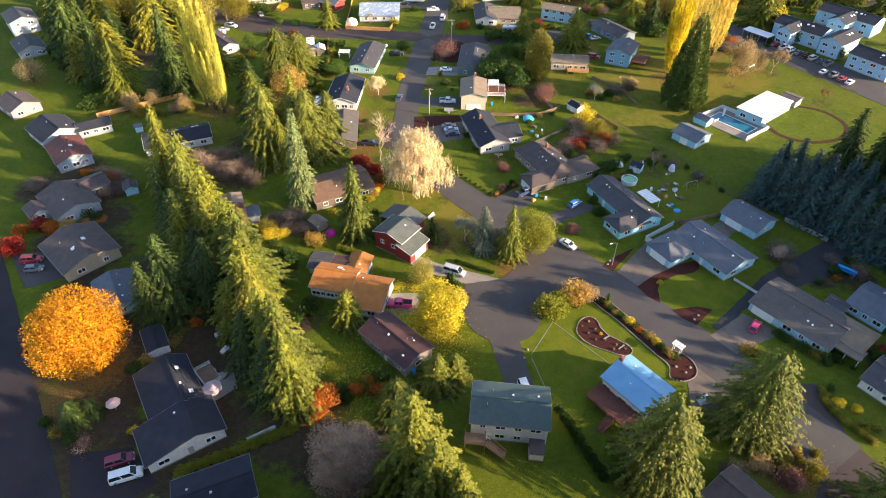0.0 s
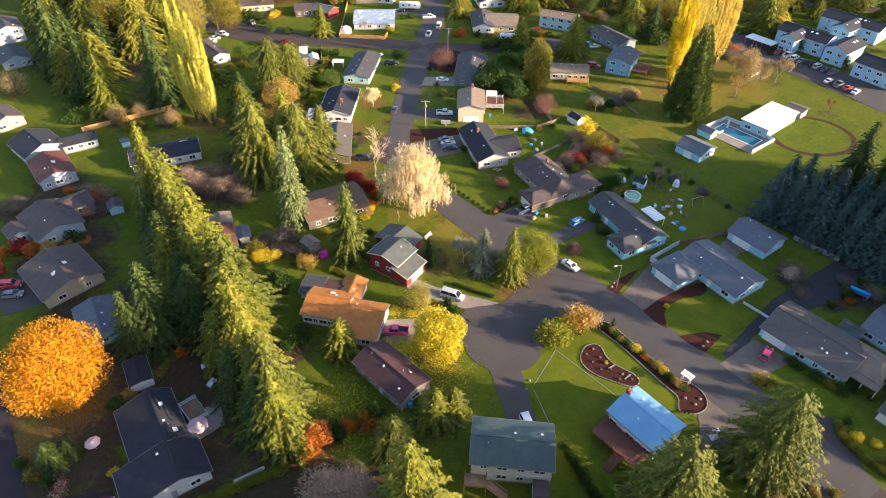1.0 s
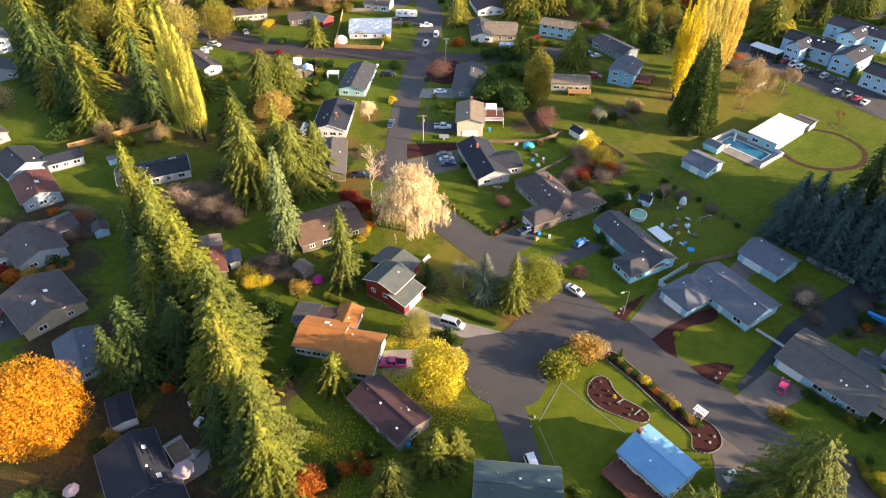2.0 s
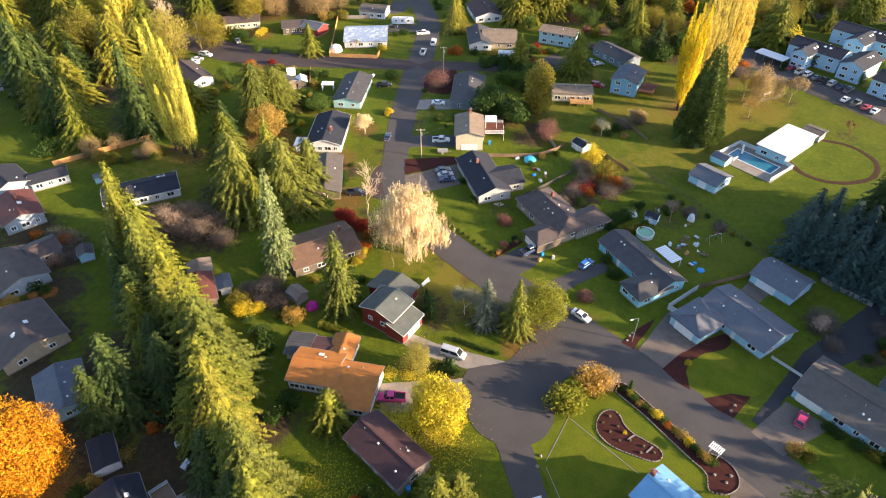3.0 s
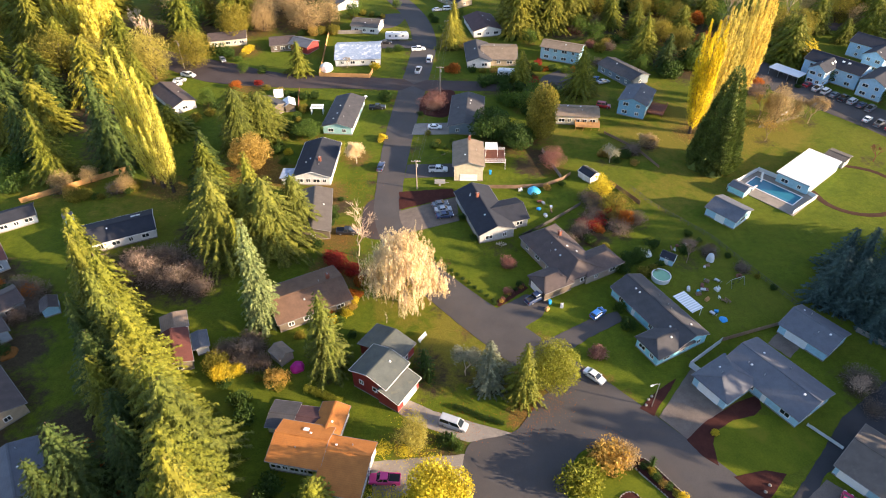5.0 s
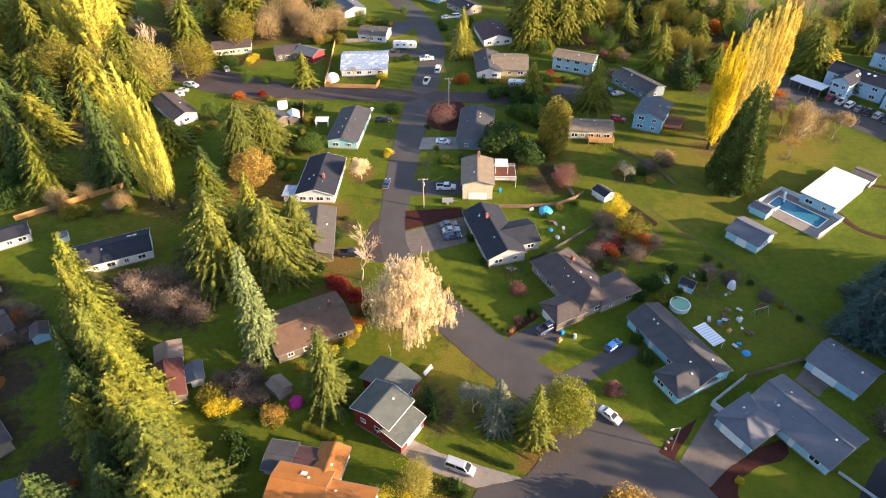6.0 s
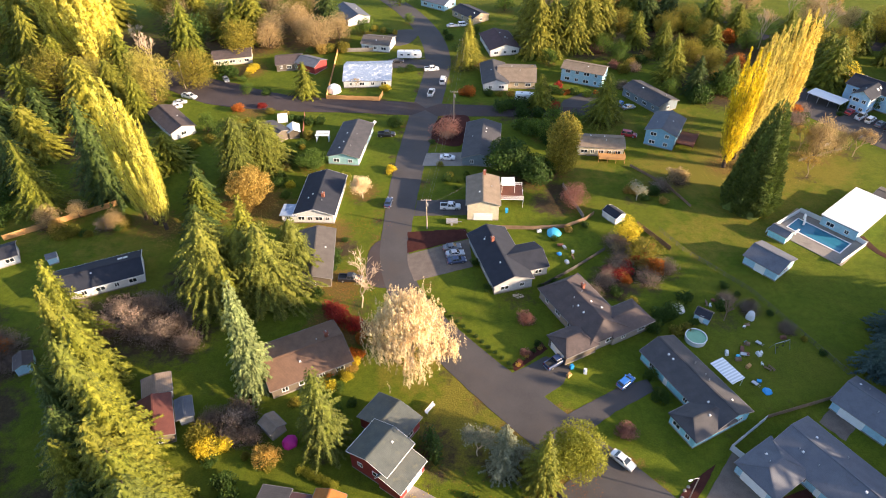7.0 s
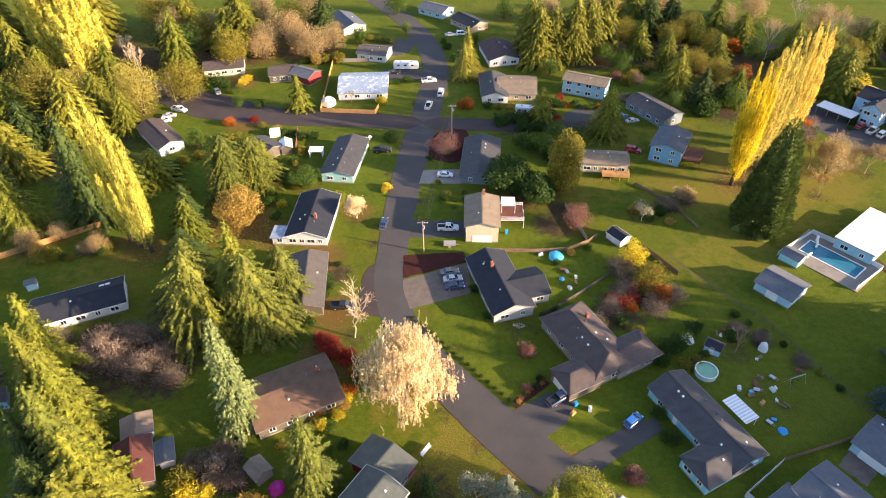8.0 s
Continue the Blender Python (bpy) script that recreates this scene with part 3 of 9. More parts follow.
def lobed(seed, h, rx, mat, lobes=9, count=9000, leaf=0.42, low=0.25, trunk=None, squash=1.0, fill=0.25, label="", category="tree", name="broadleaf_tree", up=0.2, wide=0.75):
    """Broadleaf crown out of leafy lobes on limbs."""
    rng = np.random.default_rng(seed)
    zc, rz = h * (1 + low) / 2, h * (1 - low) / 2 * squash
    cents, rads = [], []
    for i in range(lobes):
        a = 2.4 * i + rng.uniform(-0.4, 0.4)
        t = (i + 0.5) / lobes
        q = math.sqrt(max(0.0, 1 - (2 * t - 1) ** 2)) * rng.uniform(0.45, 0.68)
        cents.append((rx * q * math.cos(a), rx * q * math.sin(a), zc + rz * (2 * t - 1) * 0.66))
        rads.append(rng.uniform(0.36, 0.52))
    cents.append((0, 0, zc))
    rads.append(0.62)
    cents, rads = np.array(cents), np.array(rads)
    w = rads ** 2 / (rads ** 2).sum()
    pick = rng.choice(len(cents), count, p=w)
    d = rng.normal(size=(count, 3))
    d /= np.linalg.norm(d, axis=1, keepdims=True)
    shell = np.where(rng.random(count) < fill, rng.uniform(0.3, 0.85, count), rng.uniform(0.85, 1.1, count))
    scale = np.array([rx, rx, rz])
    pos = cents[pick] + d * scale * (rads[pick] * shell)[:, None]
    keep = pos[:, 2] > h * 0.03
    pos, d = pos[keep], d[keep]
    along = d * 0.45 + rng.normal(size=d.shape) * 0.7 + np.array([0, 0, up])
    whole = (pos - np.array([0, 0, zc])) / scale
    size = leaf * rng.uniform(0.65, 1.3, len(pos))
    e = thing(name, 0, 0, 0, label, category)
    tr = trunk or max(0.08, h * 0.02)
    bm = bmesh.new()
    add_tube(bm, [(0, 0, -0.2), (0.05 * rx, 0, h * low * 0.7), (0, 0.03 * rx, zc), (0, 0, zc + rz * 0.5)], [tr * 1.4, tr, tr * 0.7, tr * 0.25], 7)
    part("trunk", bm, M["bark"], e)
    bm = bmesh.new()
    for c in cents[:-1]:
        add_tube(bm, [(0, 0, max(h * low * 0.6, c[2] - rz * 0.7)), (c[0] * 0.5, c[1] * 0.5, c[2] * 0.85 + 0.1 * h * low), tuple(c)], [tr * 0.55, tr * 0.38, tr * 0.12], 5)
    part("branchwork", bm, M["bark"], e)
    part("crown", leaves_mesh("crown", pos, along, size, size * wide, mat, rng, None, 1, 0.38, d + whole * 0.6), mat, e)
    return e


def cypress(seed, h, R, mat, count, label):
    """A dense smooth cone of fine upright sprays over faint vertical flutes."""
    rng = np.random.default_rng(seed)
    t = 1 - np.sqrt(rng.random(count))
    az = rng.uniform(0, 6.28, count)
    prof = R * np.minimum(1.0, 0.8 + 2.2 * t) * (1 - t) ** 0.64
    rr = prof * (0.92 + 0.06 * np.sin(7 * az + 3 * t) + 0.06 * np.sin(13 * az - 16 * t) + 0.03 * np.sin(5 * az + 40 * t)) * rng.uniform(0.86, 1.05, count) + 0.1
    out = np.stack([np.cos(az), np.sin(az), np.zeros(count)], axis=1)
    pos = out * rr[:, None]
    pos[:, 2] = h * t + rng.uniform(-0.2, 0.2, count) + 0.2
    size = rng.uniform(0.45, 0.95, count)
    e = thing("cypress_tree", 0, 0, 0, label, "cypress tree")
    bm = bmesh.new()
    trunk_mesh(bm, h * 0.95, 0.5, rng)
    part("trunk", bm, M["bark"], e)
    part("crown", leaves_mesh("crown", pos, out * 0.7 + rng.normal(size=(count, 3)) * 0.35 + np.array([0, 0, 0.8]), size, size * 0.5, mat, rng, core_cone(0.1, h * 0.93, R * 0.86, rng, 16, 9)), mat, e)
    return e


def poplar(seed, h, R, mat, plumes=24, count=15000, leaf=0.55, label="", category="poplar tree"):
    """Upright feathery plumes of small leaves round a straight stem."""
    rng = np.random.default_rng(seed)
    pos, along, face = [], [], []
    e = thing("poplar_tree", 0, 0, 0, label, category)
    bm = bmesh.new()
    trunk_mesh(bm, h * 0.95, h * 0.013, rng, 0.01)
    part("trunk", bm, M["bark"], e)
    bm = bmesh.new()

    def line(s, q, a, z0, z1):
        b = q * np.clip(s, 0, 1) ** 0.75 * (1.15 - 0.45 * s)
        return np.stack([b * math.cos(a), b * math.sin(a), z0 + (z1 - z0) * s], axis=-1)

    for i in range(plumes):
        a = 2.4 * i
        f = i / plumes
        z0 = h * (0.03 + 0.34 * f) + rng.uniform(-0.5, 0.5)
        z1 = h * min(1.0, 0.5 + 0.5 * f + rng.uniform(-0.07, 0.07))
        q = R * rng.uniform(0.75, 1.15) * (1 - 0.42 * f)
        if i == plumes - 1:
            z0, z1, q = h * 0.3, h, 0.1
        n = int(count / plumes)
        t = rng.random(n) ** 0.85
        rr = (0.2 + 0.9 * np.sin(np.pi * np.clip(t, 0.03, 1) ** 0.75)) * R * rng.uniform(0.14, 0.22)
        d = rng.normal(size=(n, 3))
        d /= np.linalg.norm(d, axis=1, keepdims=True)
        pos.append(line(t, q, a, z0, z1) + d * rr[:, None] * rng.uniform(0.5, 1.1, n)[:, None] * np.array([1, 1, 1.7]))
        along.append(d * 0.35 + np.array([0, 0, 1.0]) + rng.normal(size=(n, 3)) * 0.35)
        face.append(d + 0.5 * np.array([math.cos(a), math.sin(a), 0]))
        k = np.array([0.0, 0.35, 0.7, 0.95])
        add_tube(bm, [tuple(v) for v in line(k, q, a, z0, z1)], [0.1, 0.08, 0.05, 0.02], 4)
    part("branchwork", bm, M["bark"], e)
    pos, along = np.concatenate(pos), np.concatenate(along)
    size = leaf * rng.uniform(0.6, 1.4, len(pos))
    part("crown", leaves_mesh("crown", pos, along, size, size * 0.45, mat, rng, None, 1, 0.4, np.concatenate(face)), mat, e)
    return e


def willow(seed, h, R, mat, label, category="willow tree"):
    rng = np.random.default_rng(seed)
    e = thing("willow_tree", 0, 0, 0, label, category)
    pos, along = [], []
    bm = bmesh.new()
    add_tube(bm, [(0, 0, -0.2), (0.2, 0, h * 0.2), (0, 0.2, h * 0.45), (0.1, 0, h * 0.75)], [0.55, 0.42, 0.3, 0.1], 8)
    part("trunk", bm, M["pale_bark"], e)
    bm = bmesh.new()
    for i in range(32):
        a = 2.4 * i + rng.uniform(-0.3, 0.3)
        t = (i + 0.5) / 32
        top = h * (0.38 + 0.6 * t) + rng.uniform(-0.8, 0.8)
        q = R * (0.95 - 0.8 * t ** 1.5) * rng.uniform(0.7, 1.05)
        tip = np.array([q * math.cos(a), q * math.sin(a), top])
        add_tube(bm, [(0, 0, h * (0.18 + 0.4 * t)), (tip[0] * 0.5, tip[1] * 0.5, top * 0.93), tuple(tip)], [0.16, 0.09, 0.03], 4)
        cr = R * rng.uniform(0.15, 0.27)
        for s in range(105):
            o = tip + np.array([*rng.normal(size=2) * cr * 0.75, rng.uniform(-0.3, 0.9) * cr])
            ln = rng.uniform(1.2, 4.2) * (0.6 + 0.5 * (1 - t))
            k = int(ln / 0.2)
            sway = rng.normal(size=2) * 0.12
            zz = np.arange(k) * 0.2
            p = np.stack([o[0] + sway[0] * zz, o[1] + sway[1] * zz, o[2] - zz], axis=1)
            pos.append(p + rng.normal(size=p.shape) * 0.1)
            along.append(np.stack([rng.normal(size=k) * 0.45, rng.normal(size=k) * 0.45, -np.ones(k)], axis=1))
    part("branchwork", bm, M["pale_bark"], e)
    pos, along = np.concatenate(pos), np.concatenate(along)
    pos[:, 2] = np.maximum(pos[:, 2], 0.4)
    size = 0.44 * rng.uniform(0.6, 1.4, len(pos))
    part("crown", leaves_mesh("crown", pos, along, size, size * 0.45, mat, rng, None, 1, 0.4, (pos - np.array([0, 0, h * 0.45])) / R), mat, e)
    return e


def bare(seed, h, R, bark, label, category="bare tree", leafmat=None, leaves=0, depth=5, thick=0.016, name="bare_tree", twig=0.024):
    """A leafless tree of forking branches, with some last leaves where given."""
    rng = np.random.default_rng(seed)
    e = thing(name, 0, 0, 0, label, category)
    bm, tw, tips = bmesh.new(), bmesh.new(), []

    def grow(p, d, ln, r, lev):
        q = p + d * ln
        mid = p + d * ln * 0.5 + Vector(rng.normal(size=3) * ln * 0.05)
        add_tube(bm if lev < 3 else tw, [p, mid, q], [r, r * 0.8, r * 0.6], 5 if lev < 3 else 3, lev == 0)
        if lev >= depth:
            tips.append(q)
            return
        for i in range(3 if lev < 2 else int(rng.integers(2, 5))):
            a = rng.uniform(0, 6.28)
            nd = (d + Vector((math.cos(a) * 0.75 * R / h * 1.6, math.sin(a) * 0.75 * R / h * 1.6, rng.uniform(0.0, 0.35)))).normalized()
            grow(q - d * ln * rng.uniform(0, 0.35), nd, ln * rng.uniform(0.6, 0.85), max(twig, r * 0.58), lev + 1)

    grow(Vector((0, 0, -0.1)), Vector((0, 0, 1)), h * 0.27, h * thick, 0)
    part("trunk", bm, bark, e)
    part("twigwork", tw, bark, e)
    if leaves:
        t = np.array(tips)
        pick = t[rng.integers(0, len(t), leaves)]
        p = pick + rng.normal(size=(leaves, 3)) * 0.45
        size = 0.32 * rng.uniform(0.6, 1.3, leaves)
        part("crown", leaves_mesh("crown", p, rng.normal(size=(leaves, 3)), size, size * 0.6, leafmat, rng), leafmat, e)
    return e


def bush(seed, h, R, mat, label, category="shrub", count=1000, leaf=0.24, lobes=6, name="shrub", wide=0.75):
    rng = np.random.default_rng(seed)
    e = thing(name, 0, 0, 0, label, category)
    pos, along, face = [], [], []
    for i in range(lobes):
        a, q = 2.4 * i, R * 0.55 * math.sqrt(i / lobes)
        c = np.array([q * math.cos(a), q * math.sin(a), h * rng.uniform(0.28, 0.55)])
        n = count // lobes
        d = rng.normal(size=(n, 3))
        d /= np.linalg.norm(d, axis=1, keepdims=True)
        p = c + d * np.array([R * 0.55, R * 0.55, h * 0.5]) * rng.uniform(0.7, 1.1) * rng.uniform(0.6 if wide > 0.3 else 0.25, 1.1 if wide > 0.3 else 1.4, n)[:, None]
        pos.append(p)
        along.append(d * 0.6 + rng.normal(size=(n, 3)) * 0.5 + np.array([0, 0, 0.3]))
        face.append(d)
    pos, along = np.concatenate(pos), np.concatenate(along)
    pos[:, 2] = np.maximum(pos[:, 2], 0.03)
    size = leaf * rng.uniform(0.6, 1.3, len(pos))
    bm = bmesh.new()
    for i in range(5):
        a = 1.26 * i
        add_tube(bm, [(0.05 * math.cos(a), 0.05 * math.sin(a), -0.05), (R * 0.3 * math.cos(a), R * 0.3 * math.sin(a), h * 0.5)], [0.04, 0.015], 4)
    part("stem_base", bm, M["bark"], e)
    part("foliage", leaves_mesh("foliage", pos, along, size, size * wide, mat, rng, None, 1, 0.45 if wide > 0.3 else 2.0, np.concatenate(face)), mat, e)
    return e


def put(proto, x, y, s=1.0, sz=None, rz=0.0, label="", group="", z=0.0):
    """A copy of a tree or other ready thing, scaled to suit."""
    m = Matrix.LocRotScale((x, y, z), Euler((0, 0, rz)), (s, s, sz or s))
    ob = copy_thing(proto, m)
    if label:
        ob["label"] = label
    if group:
        ob["group"] = group
    return ob


def growth(name, label, spots):
    """One dense strip of joined undergrowth: spots of (pattern mesh, x, y, size, height, turn)."""
    vs, fs, n0 = [], [], 0
    for me, x, y, s, sz, rz in spots:
        v = np.empty(len(me.vertices) * 3, dtype=np.float32)
        me.vertices.foreach_get("co", v)
        v = v.reshape(-1, 3)
        c, q = math.cos(rz), math.sin(rz)
        vs.append(np.stack([(v[:, 0] * c - v[:, 1] * q) * s + x, (v[:, 0] * q + v[:, 1] * c) * s + y, v[:, 2] * sz], axis=1))
        fs.append(np.arange(len(v)).reshape(-1, 3) + n0)
        n0 += len(v)
    me2 = bpy.data.meshes.new(name)
    v, f = np.concatenate(vs), np.concatenate(fs)
    me2.vertices.add(len(v))
    me2.vertices.foreach_set("co", v.ravel())
    me2.loops.add(f.size)
    me2.loops.foreach_set("vertex_index", f.astype(np.int32).ravel())
    me2.polygons.add(len(f))
    me2.polygons.foreach_set("loop_start", np.arange(0, f.size, 3, dtype=np.int32))
    me2.materials.append(spots[0][0].materials[0])
    me2.update(calc_edges=True)
    return tagged(new(name, me2), label, "undergrowth", kind="stuff")


def stash(e):
    """Takes a pattern tree away once its copies stand."""
    for o in (*e.children_recursive, e):
        bpy.data.objects.remove(o)


# ---- houses ----
def house(label, x, y, ang, L, Wd, he, rise, roof, wall, category="house", group="", name="house", **kw):
    e = thing(name, x, y, 0, label, category, group)
    block(e, x, y, ang, L, Wd, he, rise, roof, wall, **kw)
    return e


def window(parent, at, out, w, h, trim):
    """Frame with sill and mullion, and the pane in it. at: centre on the wall; out: the wall's outward direction."""
    o = Vector((out[0], out[1], 0))
    s = Vector((-o.y, o.x, 0))
    up = Vector((0, 0, 1))
    c = Vector(at)
    bm = bmesh.new()
    t = 0.12
    for a, b in (((-w / 2, h / 2), (w / 2, h / 2)), ((-w / 2 - 0.06, -h / 2), (w / 2 + 0.06, -h / 2)), ((-w / 2, -h / 2), (-w / 2, h / 2)), ((w / 2, -h / 2), (w / 2, h / 2)), ((0, -h / 2), (0, h / 2))):
        if a[0] == 0 and w < 1.0:
            continue
        p, q = c + s * a[0] + up * a[1] + o * 0.03, c + s * b[0] + up * b[1] + o * 0.03
        add_beam(bm, p, q, t, t * (0.6 if a[0] == 0 else 1.0))
    fr = part("window", bm, trim, parent)
    bm = bmesh.new()
    vs = [bm.verts.new(c + s * (i * w / 2) + up * (j * h / 2) + o * k) for k in (0.012, 0.03) for i, j in ((-1, -1), (1, -1), (1, 1), (-1, 1))]
    for f in ((3, 2, 1, 0), (4, 5, 6, 7), (0, 1, 5, 4), (1, 2, 6, 5), (2, 3, 7, 6), (3, 0, 4, 7)):
        bm.faces.new([vs[i] for i in f])
    part("pane", bm, GLASS, fr, "dark window glass")


def door(parent, at, out, w, h, mat, garage=False):
    o = Vector((out[0], out[1], 0))
    s = Vector((-o.y, o.x, 0))
    c = Vector(at)
    bm = bmesh.new()
    rows = 2
    ang = math.atan2(s.y, s.x)
    add_box(bm, c.x + o.x * 0.02, c.y + o.y * 0.02, c.z, w, 0.06, h, ang)
    if garage:
        gd = part("garage_door", bm, mat, parent)
        for i in range(4):
            bm = bmesh.new()
            p = c + Vector((0, 0, ((i + 0.5) / 4 - 0.5) * h)) + o * 0.06
            add_box(bm, p.x, p.y, p.z, w * 0.95, 0.03, h / 4 * 0.84, ang)
            part("door_panel", bm, mat, gd)
        return
    for i in range(rows):
        for j in range(2):
            n = 2
            p = c + s * ((j + 0.5) / n - 0.5) * w + Vector((0, 0, ((i + 0.5) / rows - 0.5) * h)) + o * 0.06
            add_box(bm, p.x, p.y, p.z, w / n * 0.82, 0.03, h / rows * 0.8, ang)
    part("door", bm, mat, parent)


def block(e, x, y, ang, L, Wd, he, rise, roof, wall, ro=0.0, hip=0.0, trim=None, wins=(3, 1, 3, 1), storeys=1, garage=None, doors=(), chimney=None, vents=3, ov=0.45, z0=0.0, skylights=(), wall_label="", flat=False, edge=None, sill=1.5):
    """One roofed body. x, y: its centre; ang: the ridge's direction; L by Wd: the roof's outline; ro: the ridge's offset to the far side."""
    trim = trim or TRIM
    edge = edge or SOFTTRIM
    org = Vector((x, y, 0)) - e.matrix_world.translation
    a = radians(ang)
    U, V = Vector((math.cos(a), math.sin(a), 0)), Vector((-math.sin(a), math.cos(a), 0))

    def at(u, v, z):
        return org + U * u + V * v + Vector((0, 0, z))

    h, w = L / 2, Wd / 2
    near_run, far_run = w + ro, w - ro
    hu, wn, wf = h - ov * 0.8, -w + ov, w - ov
    zn, zf = he + rise * ov / near_run, he + rise * ov / far_run
    t = 0.16
    # walls
    bm = bmesh.new()
    lo = [bm.verts.new(at(u, v, z0 - 0.15)) for u, v in ((-hu, wn), (hu, wn), (hu, wf), (-hu, wf))]
    if hip or flat:
        zt = he - t * 0.4
        hi = [bm.verts.new(at(u, v, zt)) for u, v in ((-hu, wn), (hu, wn), (hu, wf), (-hu, wf))]
        bm.faces.new(hi)
        for i in range(4):
            bm.faces.new((lo[i], lo[(i + 1) % 4], hi[(i + 1) % 4], hi[i]))
    else:
        hi = [bm.verts.new(at(u, v, z - t * 0.6)) for u, v, z in ((-hu, wn, zn), (hu, wn, zn), (hu, wf, zf), (-hu, wf, zf))]
        pk = [bm.verts.new(at(u, ro, he + rise - t * 0.6)) for u in (-hu, hu)]
        bm.faces.new((lo[0], lo[1], hi[1], hi[0]))
        bm.faces.new((lo[2], lo[3], hi[3], hi[2]))
        bm.faces.new((lo[1], lo[2], hi[2], pk[1], hi[1]))
        bm.faces.new((lo[3], lo[0], hi[0], pk[0], hi[3]))
        bm.faces.new((hi[0], hi[1], pk[1], pk[0]))
        bm.faces.new((hi[2], hi[3], pk[0], pk[1]))
    bm.faces.new(lo[::-1])
    part("wall", bm, wall, e, wall_label)
    bm = bmesh.new()
    for u0, v0, u1, v1 in ((-hu, wn, hu, wn), (hu, wn, hu, wf), (hu, wf, -hu, wf), (-hu, wf, -hu, wn)):
        add_beam(bm, at(u0, v0, z0 + 0.1), at(u1, v1, z0 + 0.1), 0.1, 0.35)
    part("foundation", bm, M["concrete"], e)
    # roof
    bm = bmesh.new()
    if flat:
        add_box(bm, *at(0, 0, he + 0.1), L, Wd, 0.3, a)
        part("roof", bm, roof, e)
    elif hip:
        top = [at(-h, -w, he), at(h, -w, he), at(h, w, he), at(-h, w, he), at(-h + hip, ro, he + rise), at(h - hip, ro, he + rise)]
        tv = [bm.verts.new(p + Vector((0, 0, t / 2))) for p in top]
        bv = [bm.verts.new(p - Vector((0, 0, t / 2))) for p in top]
        for f in ((0, 1, 5, 4), (1, 2, 5), (2, 3, 4, 5), (3, 0, 4)):
            bm.faces.new([tv[i] for i in f])
            bm.faces.new([bv[i] for i in f][::-1])
        for i in range(4):
            bm.faces.new((bv[i], bv[(i + 1) % 4], tv[(i + 1) % 4], tv[i]))
        part("roof", bm, roof, e)
        bm = bmesh.new()
        add_beam(bm, top[4] + Vector((0, 0, 0.11)), top[5] + Vector((0, 0, 0.11)), 0.35, 0.07)
        for i, j in ((0, 4), (3, 4), (1, 5), (2, 5)):
            add_beam(bm, top[i] + Vector((0, 0, 0.11)), top[j] + Vector((0, 0, 0.11)), 0.3, 0.06)
        part("ridge_cap", bm, roof, e)
    else:
        for v0, v1 in ((-w, ro), (w, ro)):
            top = [at(-h, v0, he), at(h, v0, he), at(h, v1, he + rise), at(-h, v1, he + rise)]
            tv = [bm.verts.new(p + Vector((0, 0, t / 2))) for p in top]
            bv = [bm.verts.new(p - Vector((0, 0, t / 2))) for p in top]
            bm.faces.new(tv)
            bm.faces.new(bv[::-1])
            for i in (0, 1, 3):
                bm.faces.new((bv[i], bv[(i + 1) % 4], tv[(i + 1) % 4], tv[i]))
        part("roof", bm, roof, e)
        bm = bmesh.new()
        add_beam(bm, at(-h, ro, he + rise + 0.1), at(h, ro, he + rise + 0.1), 0.38, 0.09)
        part("ridge_cap", bm, roof, e)
        for u in (-h - 0.03, h + 0.03):
            bm = bmesh.new()
            for v0 in (-w, w):
                add_beam(bm, at(u, v0, he), at(u, ro, he + rise), 0.05, 0.15)
            part("rake_board", bm, edge, e)
    for v in (-w - 0.06, w + 0.06):
        bm = bmesh.new()
        add_beam(bm, at(-h, v, he - 0.02), at(h, v, he - 0.02), 0.1, 0.11)
        part("gutter", bm, edge, e)
    # vents, chimney and skylights
    rnd = random.Random(int(abs(x * 13 + y * 7)) + 3)
    for k in range(vents if not flat else max(0, vents - 1)):
        s = rnd.choice((-1, 1))
        v = ro + s * rnd.uniform(0.15, 0.55) * (far_run if s > 0 else near_run)
        u = rnd.uniform(-0.7, 0.7) * (h - hip)
        z = he + 0.25 if flat else he + rise * (1 - abs(v - ro) / (far_run if s > 0 else near_run))
        bm = bmesh.new()
        if k % 2:
            add_tube(bm, [at(u, v, z), at(u, v, z + 0.5)], [0.09, 0.09], 7)
        else:
            add_box(bm, *at(u, v, z + 0.14), 0.42, 0.42, 0.22, a, 0.7)
        part("roof_vent", bm, METAL if k % 2 else trim, e, "pale metal roof vent")
    for u, v, s in skylights:
        z = he + rise * (1 - abs(v - ro) / (far_run if v > ro else near_run))
        bm = bmesh.new()
        tilt = rise / (far_run if v > ro else near_run) * (-1 if v > ro else 1)
        vs = [bm.verts.new(at(u + i * s / 2, v + j * s * 0.4, z + tilt * j * s * 0.4 + k)) for k in (0.05, 0.22) for i, j in ((-1, -1), (1, -1), (1, 1), (-1, 1))]
        for f in ((3, 2, 1, 0), (4, 5, 6, 7), (0, 1, 5, 4), (1, 2, 6, 5), (2, 3, 7, 6), (3, 0, 4, 7)):
            bm.faces.new([vs[i] for i in f])
        part("skylight", bm, TRIM, e, "white domed skylight")
    if chimney:
        u, v = chimney
        z = he + rise * (1 - abs(v - ro) / (far_run if v > ro else near_run))
        bm = bmesh.new()
        add_box(bm, *at(u, v, z + 0.45), 0.75, 0.65, 1.5, a)
        add_box(bm, *at(u, v, z + 1.22), 0.95, 0.85, 0.12, a)
        ch = part("chimney", bm, BRICK, e, "red brick chimney")
        bm = bmesh.new()
        add_tube(bm, [at(u, v, z + 1.2), at(u, v, z + 1.6)], [0.16, 0.14], 8)
        part("flue", bm, METAL, ch)
